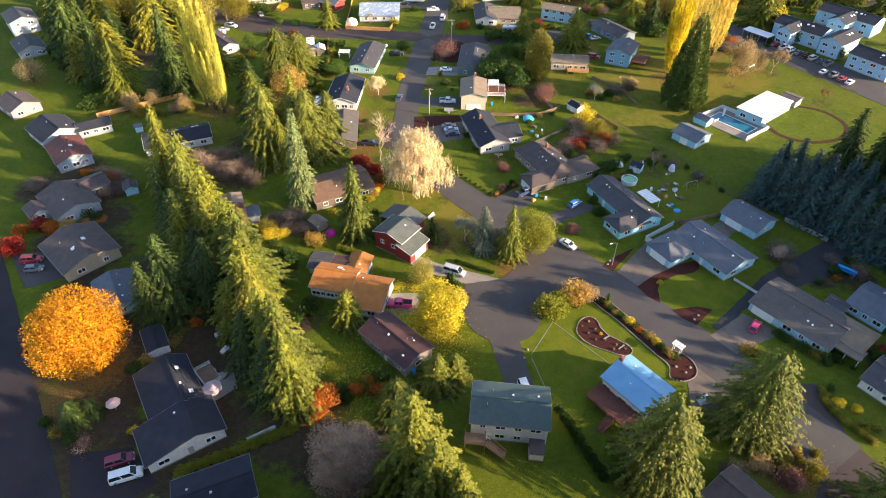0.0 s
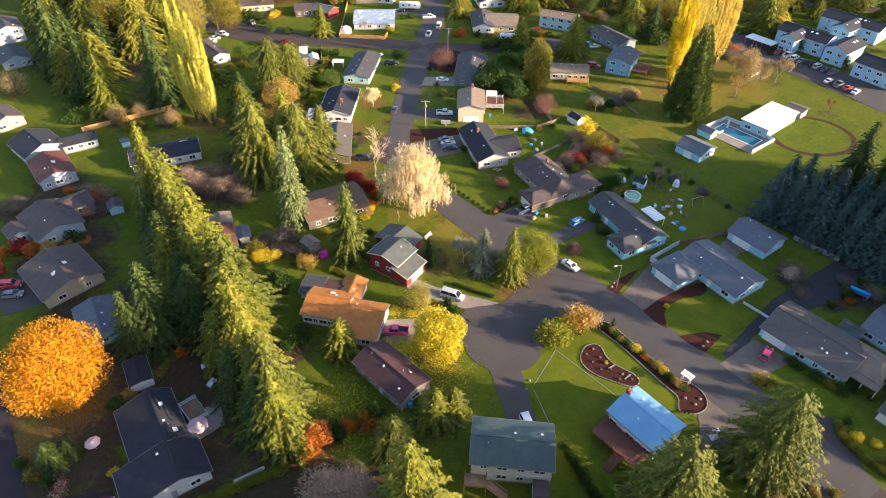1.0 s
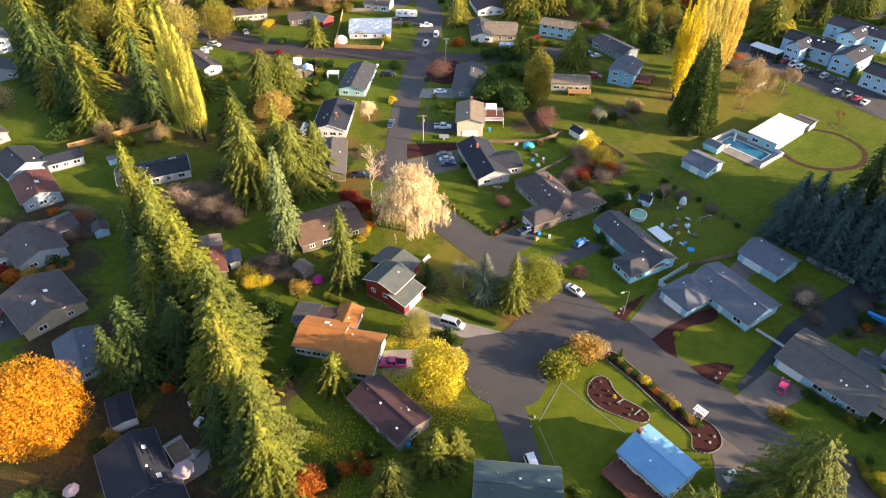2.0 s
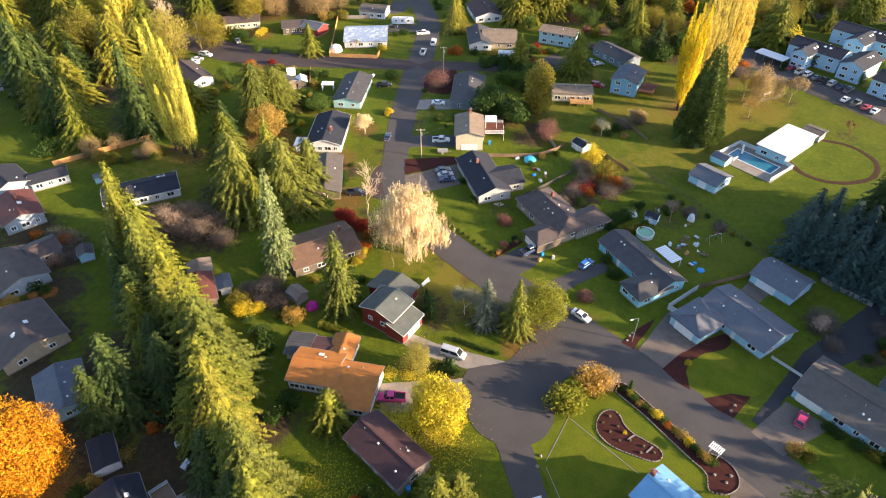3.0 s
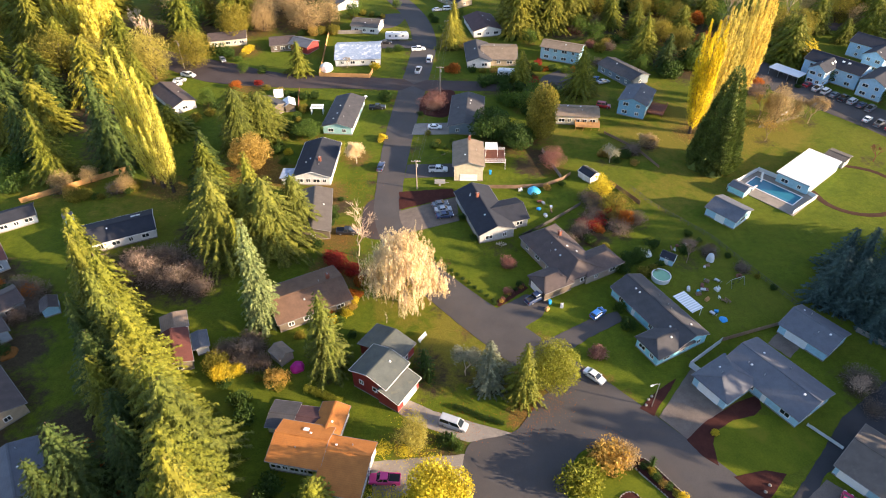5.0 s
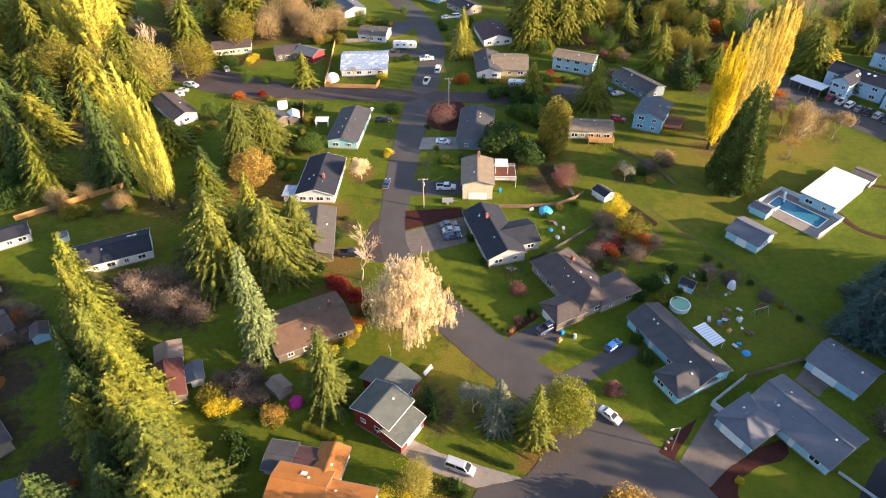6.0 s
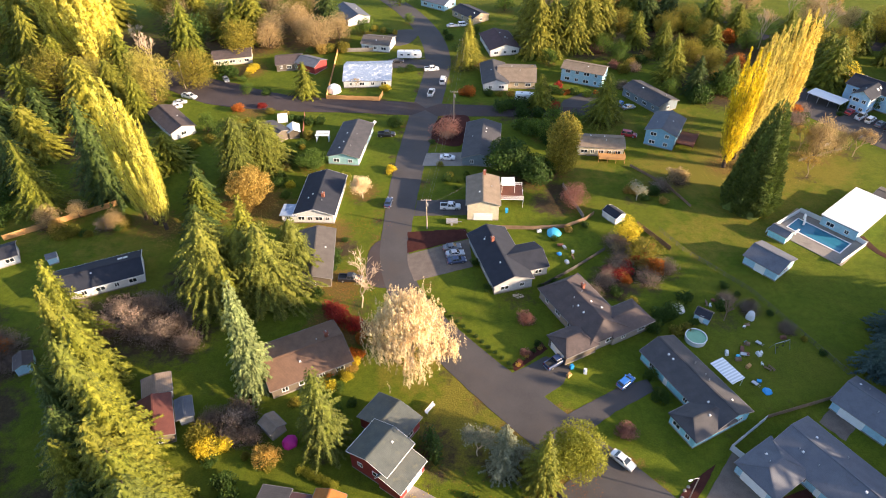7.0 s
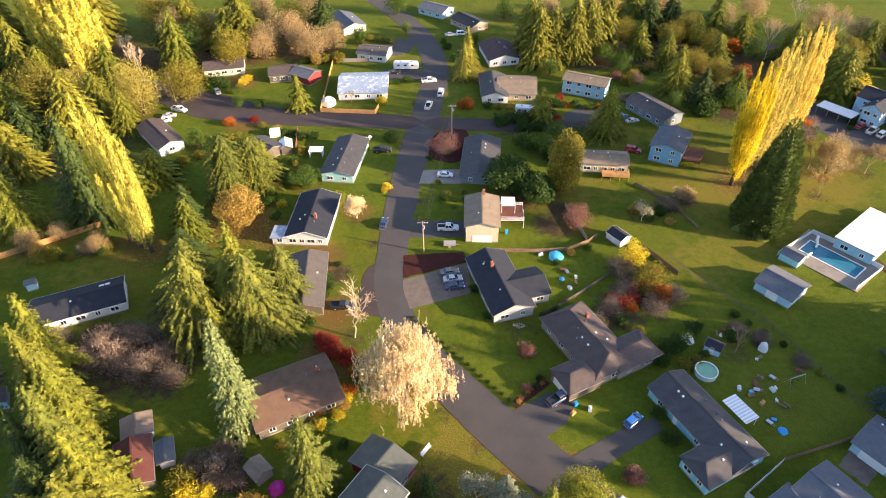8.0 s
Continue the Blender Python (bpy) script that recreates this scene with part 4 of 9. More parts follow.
    # windows and doors: near side, +u end, far side, -u end
    sides = (((wn, True), -V), ((hu, False), U), ((wf, True), V), ((-hu, False), -U))
    taken = {s for s, _ in ([(garage[0], 0)] if garage else [])}
    for s, ((off, lng), out) in enumerate(sides):
        n = wins[s]
        span = (hu if lng else (wf - wn) / 2) * 2
        for fl in range(storeys):
            for k in range(n):
                c = ((k + 0.5) / n - 0.5) * span * 0.92
                if garage and s == garage[0] and fl == 0 and abs(c - garage[1]) < garage[2] / 2 + 0.9:
                    continue
                if any(ds == s and fl == 0 and abs(c - dc) < 1.3 for ds, dc, *_ in doors):
                    continue
                zz = z0 + sill + fl * 2.7
                if zz + 0.6 > he + 0.1:
                    continue
                p = at(c, off, zz) if lng else at(off, c, zz)
                ww = (1.7, 1.2, 1.9, 1.0)[(k + s + int(x)) % 4]
                window(e, p, out, ww, 1.1, trim)
    for s, c, *mt in doors:
        (off, lng), out = sides[s]
        door(e, at(c, off, z0 + 1.05) if lng else at(off, c, z0 + 1.05), out, 0.95, 2.05, mt[0] if mt else trim)
    if garage:
        s, c, gw = garage
        (off, lng), out = sides[s]
        door(e, at(c, off, z0 + 1.1) if lng else at(off, c, z0 + 1.1), out, gw, 2.15, trim, True)


def deck(x, y, ang, L, Wd, z, mat, rail, label, stairs=None, gap=None):
    """Timber deck on posts with railings; stairs: (side, position along it)."""
    e = thing("deck", x, y, 0, label, "deck", rz=ang)
    bm = bmesh.new()
    n = int(Wd / 0.28)
    rows = []
    for i in range(n):
        for yy, zz in ((i / n + 0.003, -0.015), (i / n + 0.008, 0.03), ((i + 1) / n - 0.008, 0.03), ((i + 1) / n - 0.003, -0.015)):
            rows.append([bm.verts.new((px, -Wd / 2 + yy * Wd, z + q)) for px, q in ((-L / 2, -0.04), (-L / 2, zz), (L / 2, zz), (L / 2, -0.04))])
    for a_, b_ in zip(rows, rows[1:]):
        for i_ in range(4):
            bm.faces.new((a_[i_], a_[(i_ + 1) % 4], b_[(i_ + 1) % 4], b_[i_]))
    part("decking", bm, mat, e)
    bm = bmesh.new()
    for px, py, sx, sy in ((0, -Wd / 2, L, 0.08), (0, Wd / 2, L, 0.08), (-L / 2, 0, 0.08, Wd), (L / 2, 0, 0.08, Wd)):
        add_box(bm, px, py, z - 0.13, sx, sy, 0.2)
    part("skirt", bm, rail, e)
    for i in range(int(L / 2.2) + 1):
        for py in (-Wd / 2, Wd / 2):
            bm = bmesh.new()
            add_box(bm, -L / 2 + i * L / int(L / 2.2), py, (z + 0.95) / 2 - 0.05, 0.12, 0.12, z + 1.05)
            part("post", bm, rail, e)
    for (ax, ay), (bx, by) in (((-L / 2, -Wd / 2), (L / 2, -Wd / 2)), ((-L / 2, -Wd / 2), (-L / 2, Wd / 2)), ((L / 2, -Wd / 2), (L / 2, Wd / 2))):
        bm = bmesh.new()
        for zz in (0.25, 0.55, 0.95):
            add_beam(bm, (ax, ay, z + zz), (bx, by, z + zz), 0.1, 0.06 if zz < 0.9 else 0.09)
        part("railing", bm, rail, e)
    if stairs:
        sx, sy, turn, run = stairs
        c, s = math.cos(turn), math.sin(turn)
        steps = max(3, int(z / 0.18))
        for i in range(steps):
            bm = bmesh.new()
            d = run * (i + 0.5) / steps
            add_box(bm, sx + d * c, sy + d * s, z * (1 - (i + 1) / (steps + 1)), run / steps + 0.04, 1.3, 0.07, turn)
            part("stair_tread", bm, mat, e)
        for o in (-0.7, 0.7):
            bm = bmesh.new()
            add_beam(bm, (sx - o * s, sy + o * c, z + 0.9), (sx + run * c - o * s, sy + run * s + o * c, 0.9), 0.1, 0.1)
            add_beam(bm, (sx - o * s, sy + o * c, z - 0.1), (sx + run * c - o * s, sy + run * s + o * c, 0.0), 0.1, 0.25)
            part("stair_rail", bm, rail, e)
    return e


def fence(pts, h, mat, label, name="fence", gap=2.4, post=0.1, wire=False):
    e = thing(name, pts[0][0], pts[0][1], 0, label, "fence")
    o = Vector((pts[0][0], pts[0][1], 0))
    rnd = random.Random(int(abs(pts[0][0] * 10)))
    for a, b in zip(pts, pts[1:]):
        A, B = Vector((*a, 0)) - o, Vector((*b, 0)) - o
        n = max(1, round((B - A).length / gap))
        rz = math.atan2(B.y - A.y, B.x - A.x)
        for i in range(n):
            p, q = A.lerp(B, i / n), A.lerp(B, (i + 1) / n)
            bm = bmesh.new()
            k = 2 if wire else 10
            if wire:
                for zz in (0.15, 0.5, 0.85, 1.0):
                    add_beam(bm, p + Vector((0, 0, h * zz)), q + Vector((0, 0, h * zz)), 0.03, 0.04)
            else:
                off = Vector((-math.sin(rz), math.cos(rz), 0))
                rows = []
                for j in range(k):
                    hh = h * rnd.uniform(0.96, 1.01)
                    for tt, dp in ((j / k + 0.004, 0.012), (j / k + 0.014, 0.028), ((j + 1) / k - 0.014, 0.028), ((j + 1) / k - 0.004, 0.012)):
                        c = p.lerp(q, tt)
                        rows.append([bm.verts.new(c + off * o_ + Vector((0, 0, z_))) for o_, z_ in ((-dp, 0.03), (-dp, hh), (dp, hh), (dp, 0.03))])
                for a_, b_ in zip(rows, rows[1:]):
                    for i_ in range(4):
                        bm.faces.new((a_[i_], a_[(i_ + 1) % 4], b_[(i_ + 1) % 4], b_[i_]))
                bm.faces.new(rows[0][::-1])
                bm.faces.new(rows[-1])
            part("panel", bm, mat, e)
            bm = bmesh.new()
            add_box(bm, p.x, p.y, h * 0.51, post, post, h * 1.06, rz)
            part("post", bm, mat, e)
    return e


# ---- vehicles ----
CAR_KINDS = dict(
    sedan=dict(L=4.6, W=1.8, deck=[(-2.3, 0.62), (-2.2, 0.98), (-1.35, 1.02), (0.95, 0.96), (2.0, 0.82), (2.3, 0.6)], cabin=(-1.55, -0.85, 0.35, 1.15), top=1.46),
    hatch=dict(L=4.1, W=1.75, deck=[(-2.05, 0.62), (-2.0, 1.02), (-1.3, 1.04), (0.9, 0.98), (1.8, 0.84), (2.05, 0.6)], cabin=(-1.98, -1.5, 0.25, 1.1), top=1.52),
    suv=dict(L=4.8, W=1.9, deck=[(-2.4, 0.7), (-2.36, 1.12), (-1.4, 1.14), (1.0, 1.1), (2.15, 0.98), (2.4, 0.66)], cabin=(-2.33, -2.05, 0.5, 1.2), top=1.82),
    van=dict(L=5.3, W=2.0, deck=[(-2.65, 0.7), (-2.62, 1.2), (-1.4, 1.22), (1.5, 1.16), (2.35, 1.02), (2.65, 0.66)], cabin=(-2.6, -2.45, 0.95, 1.75), top=2.05),
    pickup=dict(L=5.5, W=1.95, deck=[(-2.75, 0.72), (-2.72, 1.12), (-0.5, 1.13), (1.3, 1.12), (2.5, 1.0), (2.75, 0.68)], cabin=(-0.75, -0.55, 0.7, 1.4), top=1.85),
)
_cars = {}


def car(kind, colour, x, y, ang, label, group=""):
    key = (kind, tuple(colour))
    if key in _cars:
        ob = copy_thing(_cars[key], pose(x, y, 0.03, 0, 0, ang))
        ob["label"] = label
        if group:
            ob["group"] = group
        return ob
    d = CAR_KINDS[kind]
    L, Wd, top = d["L"], d["W"], d["top"]
    paint = paint_car(kind + "_paint_%02d%02d%02d" % tuple(int(c * 99) for c in colour), colour)
    e = thing(kind if kind != "suv" else "station_wagon", x, y, 0.03, label, {"pickup": "pickup truck", "van": "van", "suv": "car"}.get(kind, "car"), group, ang)
    # lower body: cross-sections from tail to nose
    bm = bmesh.new()
    rings = []
    prof = d["deck"]
    for i, (px, pz) in enumerate(prof):
        k = 0.88 if i in (0, len(prof) - 1) else (0.96 if i in (1, len(prof) - 2) else 1.0)
        hw = Wd / 2 * k
        lowz = 0.34 if i in (0, len(prof) - 1) else 0.22
        rings.append([bm.verts.new((px, yy, zz)) for yy, zz in ((-hw * 0.94, lowz), (-hw, 0.45 if pz > 0.6 else lowz + 0.1), (-hw * 0.98, pz - 0.12), (-hw * 0.86, pz), (hw * 0.86, pz), (hw * 0.98, pz - 0.12), (hw, 0.45 if pz > 0.6 else lowz + 0.1), (hw * 0.94, lowz))])
    for a, b in zip(rings, rings[1:]):
        for i in range(8):
            bm.faces.new((a[i], a[(i + 1) % 8], b[(i + 1) % 8], b[i]))
    bm.faces.new(rings[0][::-1])
    bm.faces.new(rings[-1])
    part("body", bm, paint, e)
    # greenhouse
    x0, x1, x2, x3 = d["cabin"]
    bz = 0.98 if kind in ("sedan", "hatch") else (1.1 if kind != "van" else 1.17)
    bm = bmesh.new()
    lo = [bm.verts.new((px, yy, bz)) for px, yy in ((x0, -Wd * 0.44), (x3, -Wd * 0.44), (x3, Wd * 0.44), (x0, Wd * 0.44))]
    hi = [bm.verts.new((px, yy, top - 0.07)) for px, yy in ((x1, -Wd * 0.37), (x2, -Wd * 0.37), (x2, Wd * 0.37), (x1, Wd * 0.37))]
    bm.faces.new(hi)
    for i in range(4):
        bm.faces.new((lo[i], lo[(i + 1) % 4], hi[(i + 1) % 4], hi[i]))
    part("greenhouse_glass", bm, GLASS, e, "dark car windows")
    bm = bmesh.new()
    add_box(bm, (x1 + x2) / 2, 0, top - 0.035, (x2 - x1) + 0.1, Wd * 0.76, 0.08, 0, 0.92)
    part("roof", bm, paint, e)
    for sgn in (-1, 1):
        for a, b in (((x0, bz), (x1, top - 0.05)), ((x3, bz), (x2, top - 0.05)), (((x0 + x3) / 2, bz), ((x1 + x2) / 2, top - 0.05))):
            bm = bmesh.new()
            add_beam(bm, (a[0], sgn * Wd * 0.445, a[1]), (b[0], sgn * Wd * 0.375, b[1]), 0.09, 0.09)
            part("pillar", bm, paint, e)
    if kind == "pickup":
        bm = bmesh.new()
        add_box(bm, -1.72, 0, 1.135, 1.85, Wd * 0.74, 0.03)
        part("truck_bed", bm, RUBBER, e, "dark truck bed liner")
        bm = bmesh.new()
        for sgn in (-1, 1):
            add_beam(bm, (-2.7, sgn * Wd * 0.43, 1.2), (-0.8, sgn * Wd * 0.43, 1.2), 0.16, 0.2)
        add_beam(bm, (-2.68, -Wd * 0.43, 1.2), (-2.68, Wd * 0.43, 1.2), 0.1, 0.2)
        part("bed_sides", bm, paint, e)
    for sx in (-1, 1):
        for sy in (-1, 1):
            bm = bmesh.new()
            cx, cy, r = sx * L * 0.3, sy * Wd * 0.44, 0.33 if kind in ("sedan", "hatch") else 0.38
            add_tube(bm, [(cx, cy - 0.11, r), (cx, cy + 0.11, r)], [r, r], 14)
            ty = part("wheel", bm, RUBBER, e, "black tyre")
            bm = bmesh.new()
            add_tube(bm, [(cx, cy + sy * 0.1, r), (cx, cy + sy * 0.135, r)], [r * 0.62, r * 0.55], 10)
            part("rim", bm, RIM, ty, "alloy rim")
    for sy in (-1, 1):
        bm = bmesh.new()
        add_box(bm, L / 2 - 0.1, sy * Wd * 0.33, prof[-1][1] + 0.06, 0.2, 0.38, 0.16)
        part("headlight", bm, LAMPW, e, "clear headlight")
        bm = bmesh.new()
        add_box(bm, -L / 2 + 0.04, sy * Wd * 0.36, prof[0][1] + 0.16, 0.12, 0.26, 0.22)
        part("taillight", bm, LAMPR, e, "red taillight")
        bm = bmesh.new()
        add_box(bm, x3 - 0.25, sy * (Wd * 0.5 + 0.05), bz + 0.05, 0.14, 0.2, 0.14)
        part("mirror", bm, paint, e)
    for sx in (-1, 1):
        bm = bmesh.new()
        add_box(bm, sx * (L / 2 - 0.02), 0, 0.44, 0.14, Wd * 0.86, 0.2)
        part("bumper", bm, GREYTRIM, e, "grey bumper")
    _cars[key] = e
    return e


# ---- ground, roads and paving ----
FAR = [-1500, -1000, -700, -500, -380, -300, -240, -200]
GX = np.array(FAR + list(np.arange(-170, 170.1, 1.7)) + [-v for v in FAR[::-1]])
GY = np.array([-1300, -800, -500, -300, -180, -100, -50, -10, 15] + list(np.arange(30, 372, 1.7)) + [400, 440, 500, 580, 700, 900, 1200, 1700])
gxx, gyy = np.meshgrid(GX, GY)
nx, ny = len(GX), len(GY)
ii = (np.arange(ny - 1)[:, None] * nx + np.arange(nx - 1)[None, :]).ravel()
ground_mesh = bpy.data.meshes.new("ground")
ground_mesh.from_pydata(np.stack([gxx.ravel(), gyy.ravel(), np.zeros(nx * ny)], axis=1).tolist(), [], np.stack([ii, ii + 1, ii + 1 + nx, ii + nx], axis=1).tolist())
ground_mesh.materials.append(M["grass"])
tagged(new("ground", ground_mesh), "autumn grass lawns and meadow reaching to the distance", "ground", kind="structure")
COVER = []                          # x, y, radius, kind (0 earth, 1 dry grass, 2 fallen leaves), strength


def cover(kind, strength, *spots):
    for x, y, r in spots:
        COVER.append((x, y, r, kind, strength))


def lay_cover():
    """Soft drifts of earth, dry grass and leaves, stored as a layer on the ground."""
    acc = np.zeros((nx * ny, 4), dtype=np.float32)
    X, Y = gxx.ravel(), gyy.ravel()
    for x, y, r, kind, st in COVER:
        near = np.nonzero((np.abs(X - x) < r * 1.5) & (np.abs(Y - y) < r * 1.5))[0]
        d = np.hypot(X[near] - x, Y[near] - y) / r
        w = st * np.clip(1.45 - d, 0, 1) * np.clip(2.0 - d, 0, 1)
        acc[near, kind] = np.maximum(acc[near, kind], np.minimum(w, st))
    acc[:, 3] = 1
    lay = ground_mesh.color_attributes.new("cover", "FLOAT_COLOR", "POINT")
    lay.data.foreach_set("color", acc.ravel())


ribbon("road_main", [(70, 62), (56.5, 82), (47, 93), (30, 113), (3, 141), (-9.5, 157), (-15.4, 172), (-16, 190), (-14.8, 215), (-12, 246), (-9.5, 270), (-8.5, 292), (-13, 318), (-24, 345), (-40, 372)],
       [12, 12, 12, 10.5, 9.2, 8, 7, 7.6, 8.8, 9.5, 9.5, 9.8, 9.5, 9.5, 9], M["asphalt"], 0.05, "grey asphalt residential street, faded and patched")
ribbon("road_cross", [(-150, 292), (-118, 280), (-85, 263), (-60, 255.5), (-35, 253.5), (-10, 251), (20, 249.8), (45, 249.5)],
       [8, 10, 17, 11, 10, 9, 7, 6], M["asphalt_leafy"], 0.056, "grey asphalt cross street with leaf-strewn edges")
ribbon("road_far", [(100, 345), (107, 337), (115, 327), (126, 313), (143, 307), (170, 304), (210, 300)], [6, 6, 6, 7, 8, 9, 9], M["asphalt_leafy"], 0.05, "narrow far lane between bare trees")
sheet("road_turning_circle", [(12, 108), (4.5, 106.3), (2.2, 100.5), (4, 93), (7.7, 89.2), (12.4, 88.2), (16.7, 89.6), (19.4, 93.5), (20.8, 99.5), (25, 104.5), (36, 104), (30, 115), (20, 117)],
      M["asphalt"], 0.062, "asphalt turning circle at the end of the street", "road", True, 0.05)
ribbon("road_west", [(-140, 140), (-116, 113), (-102, 95), (-88, 75), (-76, 58), (-62, 38)], [10, 10, 10, 11, 12, 12], M["asphalt_shaded"], 0.05, "asphalt street in a tone darkened for shade")
ribbon("road_parking", [(114, 268), (121, 252), (132, 236), (142, 222), (152, 205), (165, 185)], [15, 17, 17, 17, 16, 16], M["asphalt"], 0.05, "asphalt parking lot beside the apartments")
ribbon("road_loop", [(101, 184), (102.5, 178), (107, 174), (114, 173), (122, 176), (127, 184), (124, 193), (116, 197)], [2.2, 1.8, 1.6, 1.6, 1.6, 1.6, 1.5, 1.4], M["soil"], 0.03, "narrow worn earth loop drive across the lawn")

sheet("driveway_concrete", [(39.4, 111), (49, 122.6), (55.5, 115.5), (43.8, 105.6)], M["gravel"], 0.05, "tan aggregate concrete driveway", "driveway", wobble=0.05)
sheet("driveway_asphalt", [(56.6, 94), (66, 103), (73.7, 110.8), (84, 117.5), (98, 127), (101, 120), (88, 110.5), (74, 104.5), (64.6, 98.8), (58.5, 91.6)], M["asphalt_dark"], 0.055, "dark new asphalt driveway and yard", "driveway", wobble=0.08)
sheet("driveway_tan", [(55.5, 91.5), (64.8, 98.2), (71, 92.5), (59.4, 86.5)], M["gravel"], 0.06, "tan concrete driveway", "driveway", wobble=0.05)
sheet("driveway_sunlit", [(-8.5, 115.5), (-3, 112.5), (11.5, 107.6), (3.5, 105.8), (-5.8, 109.5), (-9.5, 112)], M["concrete"], 0.07, "sunlit pale concrete driveway with fallen leaves", "driveway", wobble=0.08)
sheet("driveway_pickup", [(-14, 102), (4, 103.5), (3.6, 98), (-13, 94.5)], M["concrete"], 0.058, "leaf-strewn concrete driveway", "driveway", wobble=0.1)
sheet("driveway_narrow", [(8.2, 89.5), (14.6, 89.5), (17.2, 74), (12, 74)], M["asphalt"], 0.054, "narrow asphalt driveway", "driveway", wobble=0.08)
sheet("driveway_blue_house", [(48.5, 84), (57, 87), (60, 80), (54, 70), (46, 72)], M["gravel"], 0.06, "tan gravel driveway", "driveway", wobble=0.12)
sheet("driveway_long", [(20.4, 129.8), (31.8, 136.6), (37.4, 138.4), (38.2, 135.6), (29.6, 130.6), (23.8, 126.2)], M["asphalt"], 0.054, "asphalt driveway with a parked blue car", "driveway", wobble=0.08)
sheet("driveway_hip_house", [(9.4, 138.6), (18.0, 144.0), (23.0, 141.4), (20.6, 137.0), (15.0, 132.6)], M["asphalt"], 0.057, "asphalt driveway", "driveway", wobble=0.08)
sheet("garden_bed_hip_house", [(10.2, 141.2), (17.2, 147.4), (18.6, 146.0), (11.4, 140.0)], M["bark_mulch"], 0.07, "narrow mulch bed along a driveway", "garden bed", wobble=0.12)
sheet("driveway_side", [(-12.8, 175.7), (2.5, 182), (3.3, 171.5), (-11.5, 165.8)], M["gravel"], 0.055, "worn aggregate parking pad with several cars", "driveway", wobble=0.05)
sheet("driveway_tan_house", [(-11.5, 198.5), (2.2, 199), (2.2, 192), (-12, 191.5)], M["asphalt"], 0.054, "asphalt driveway", "driveway", wobble=0.05)
sheet("driveway_grey_house", [(-10, 223), (1.4, 223.5), (1.4, 216), (-11, 216)], M["concrete"], 0.056, "concrete driveway", "driveway", wobble=0.05)
sheet("driveway_apron", [(-19.2, 181), (-18.6, 170), (-16.6, 164), (-21.5, 166), (-22.2, 177)], M["asphalt_leafy"], 0.05, "worn asphalt apron beside the street", "driveway", True, wobble=0.1)
sheet("driveway_far", [(-28, 292), (-12, 292), (-12, 284), (-28, 284)], M["asphalt"], 0.057, "asphalt driveway", "driveway", wobble=0.08)
sheet("driveway_north", [(-30, 320), (-18, 322), (-20, 309), (-27, 306)], M["asphalt"], 0.057, "curving concrete driveway", "driveway", True, wobble=0.05)
sheet("driveway_east", [(30, 246), (45, 247), (52, 262), (44, 264), (36, 258)], M["asphalt"], 0.05, "asphalt driveway", "driveway", wobble=0.08)
sheet("driveway_shady", [(62, 74.5), (72.8, 79), (74, 66), (84, 50), (72, 44), (60, 50), (66, 62)], M["asphalt_leafy"], 0.05, "leaf-stained asphalt driveway beside a garden", "driveway", True, wobble=0.08)
sheet("driveway_west", [(-107, 112.5), (-97, 114), (-90, 105), (-97, 101)], M["asphalt"], 0.056, "asphalt driveway with parked cars", "driveway", wobble=0.08)
sheet("driveway_southwest", [(-67, 60), (-56.5, 61.5), (-49.5, 55), (-60, 46)], M["asphalt_shaded"], 0.056, "asphalt driveway in shade", "driveway", wobble=0.08)

sheet("lawn_garden", [(14.5, 88), (18.7, 92.7), (21.9, 94.3), (26.6, 98), (32, 100.5), (35.8, 98), (39, 93), (43, 88), (45.4, 83.5), (44, 80), (36, 80), (29, 78), (23, 66), (17, 64), (18, 76), (16, 84)], M["lawn"], 0.035, "bright green mown lawn of the corner garden", "lawn", True, 0.1)
sheet("lawn_shaded", [(47.4, 104.9), (48.7, 107.8), (53.0, 110.4), (57.3, 111.4), (62.3, 110.8), (64.4, 109.6), (68.4, 104.9), (57.9, 98.7), (55.0, 99.7), (49.3, 99.1), (47.0, 100.9)], M["lawn"], 0.04, "green lawn in shade", "lawn", True, 0.08)
sheet("garden_bed_shade", [(43.1, 106.1), (47.6, 109.8), (54.5, 113.9), (60.0, 116.0), (59.3, 112.8), (57.3, 111.2), (53.0, 110.2), (48.9, 107.8), (47.6, 105.1), (47.2, 100.9), (44.9, 102.9)], M["bark_mulch"], 0.09, "red bark mulch bed along the lawn", "garden bed", False, 0.08)
sheet("garden_bed_corner", [(49.1, 98.8), (55.0, 100.0), (58.4, 99.3), (56.0, 96.9), (53.4, 94.4), (50.7, 96.6)], M["bark_mulch"], 0.09, "red bark mulch bed", "garden bed", False, 0.08)
sheet("garden_bed_lamp", [(36.2, 112.9), (40.6, 116.9), (45.2, 120.0), (43.4, 117.4), (39.5, 112.7), (38.5, 111.1)], M["bark_mulch"], 0.09, "mulch bed round the street lamp", "garden bed", False, 0.06)
sheet("garden_bed_driveway", [(-13.2, 184.6), (1.6, 186), (2.6, 182.4), (-12.8, 176.4)], M["bark_mulch"], 0.08, "dark mulch bed beside a parking pad", "garden bed", wobble=0.12)
sheet("garden_bed_corner_street", [(-6.5, 245), (3, 245.6), (0.5, 228), (-8.5, 231)], M["bark_mulch"], 0.07, "leaf-covered mulch bed on the street corner", "garden bed", True, 0.15)
sheet("yard_paving", [(67, 129), (78, 139), (80, 134), (70, 125)], M["gravel"], 0.045, "tan gravel yard by the garage", "yard", wobble=0.15)

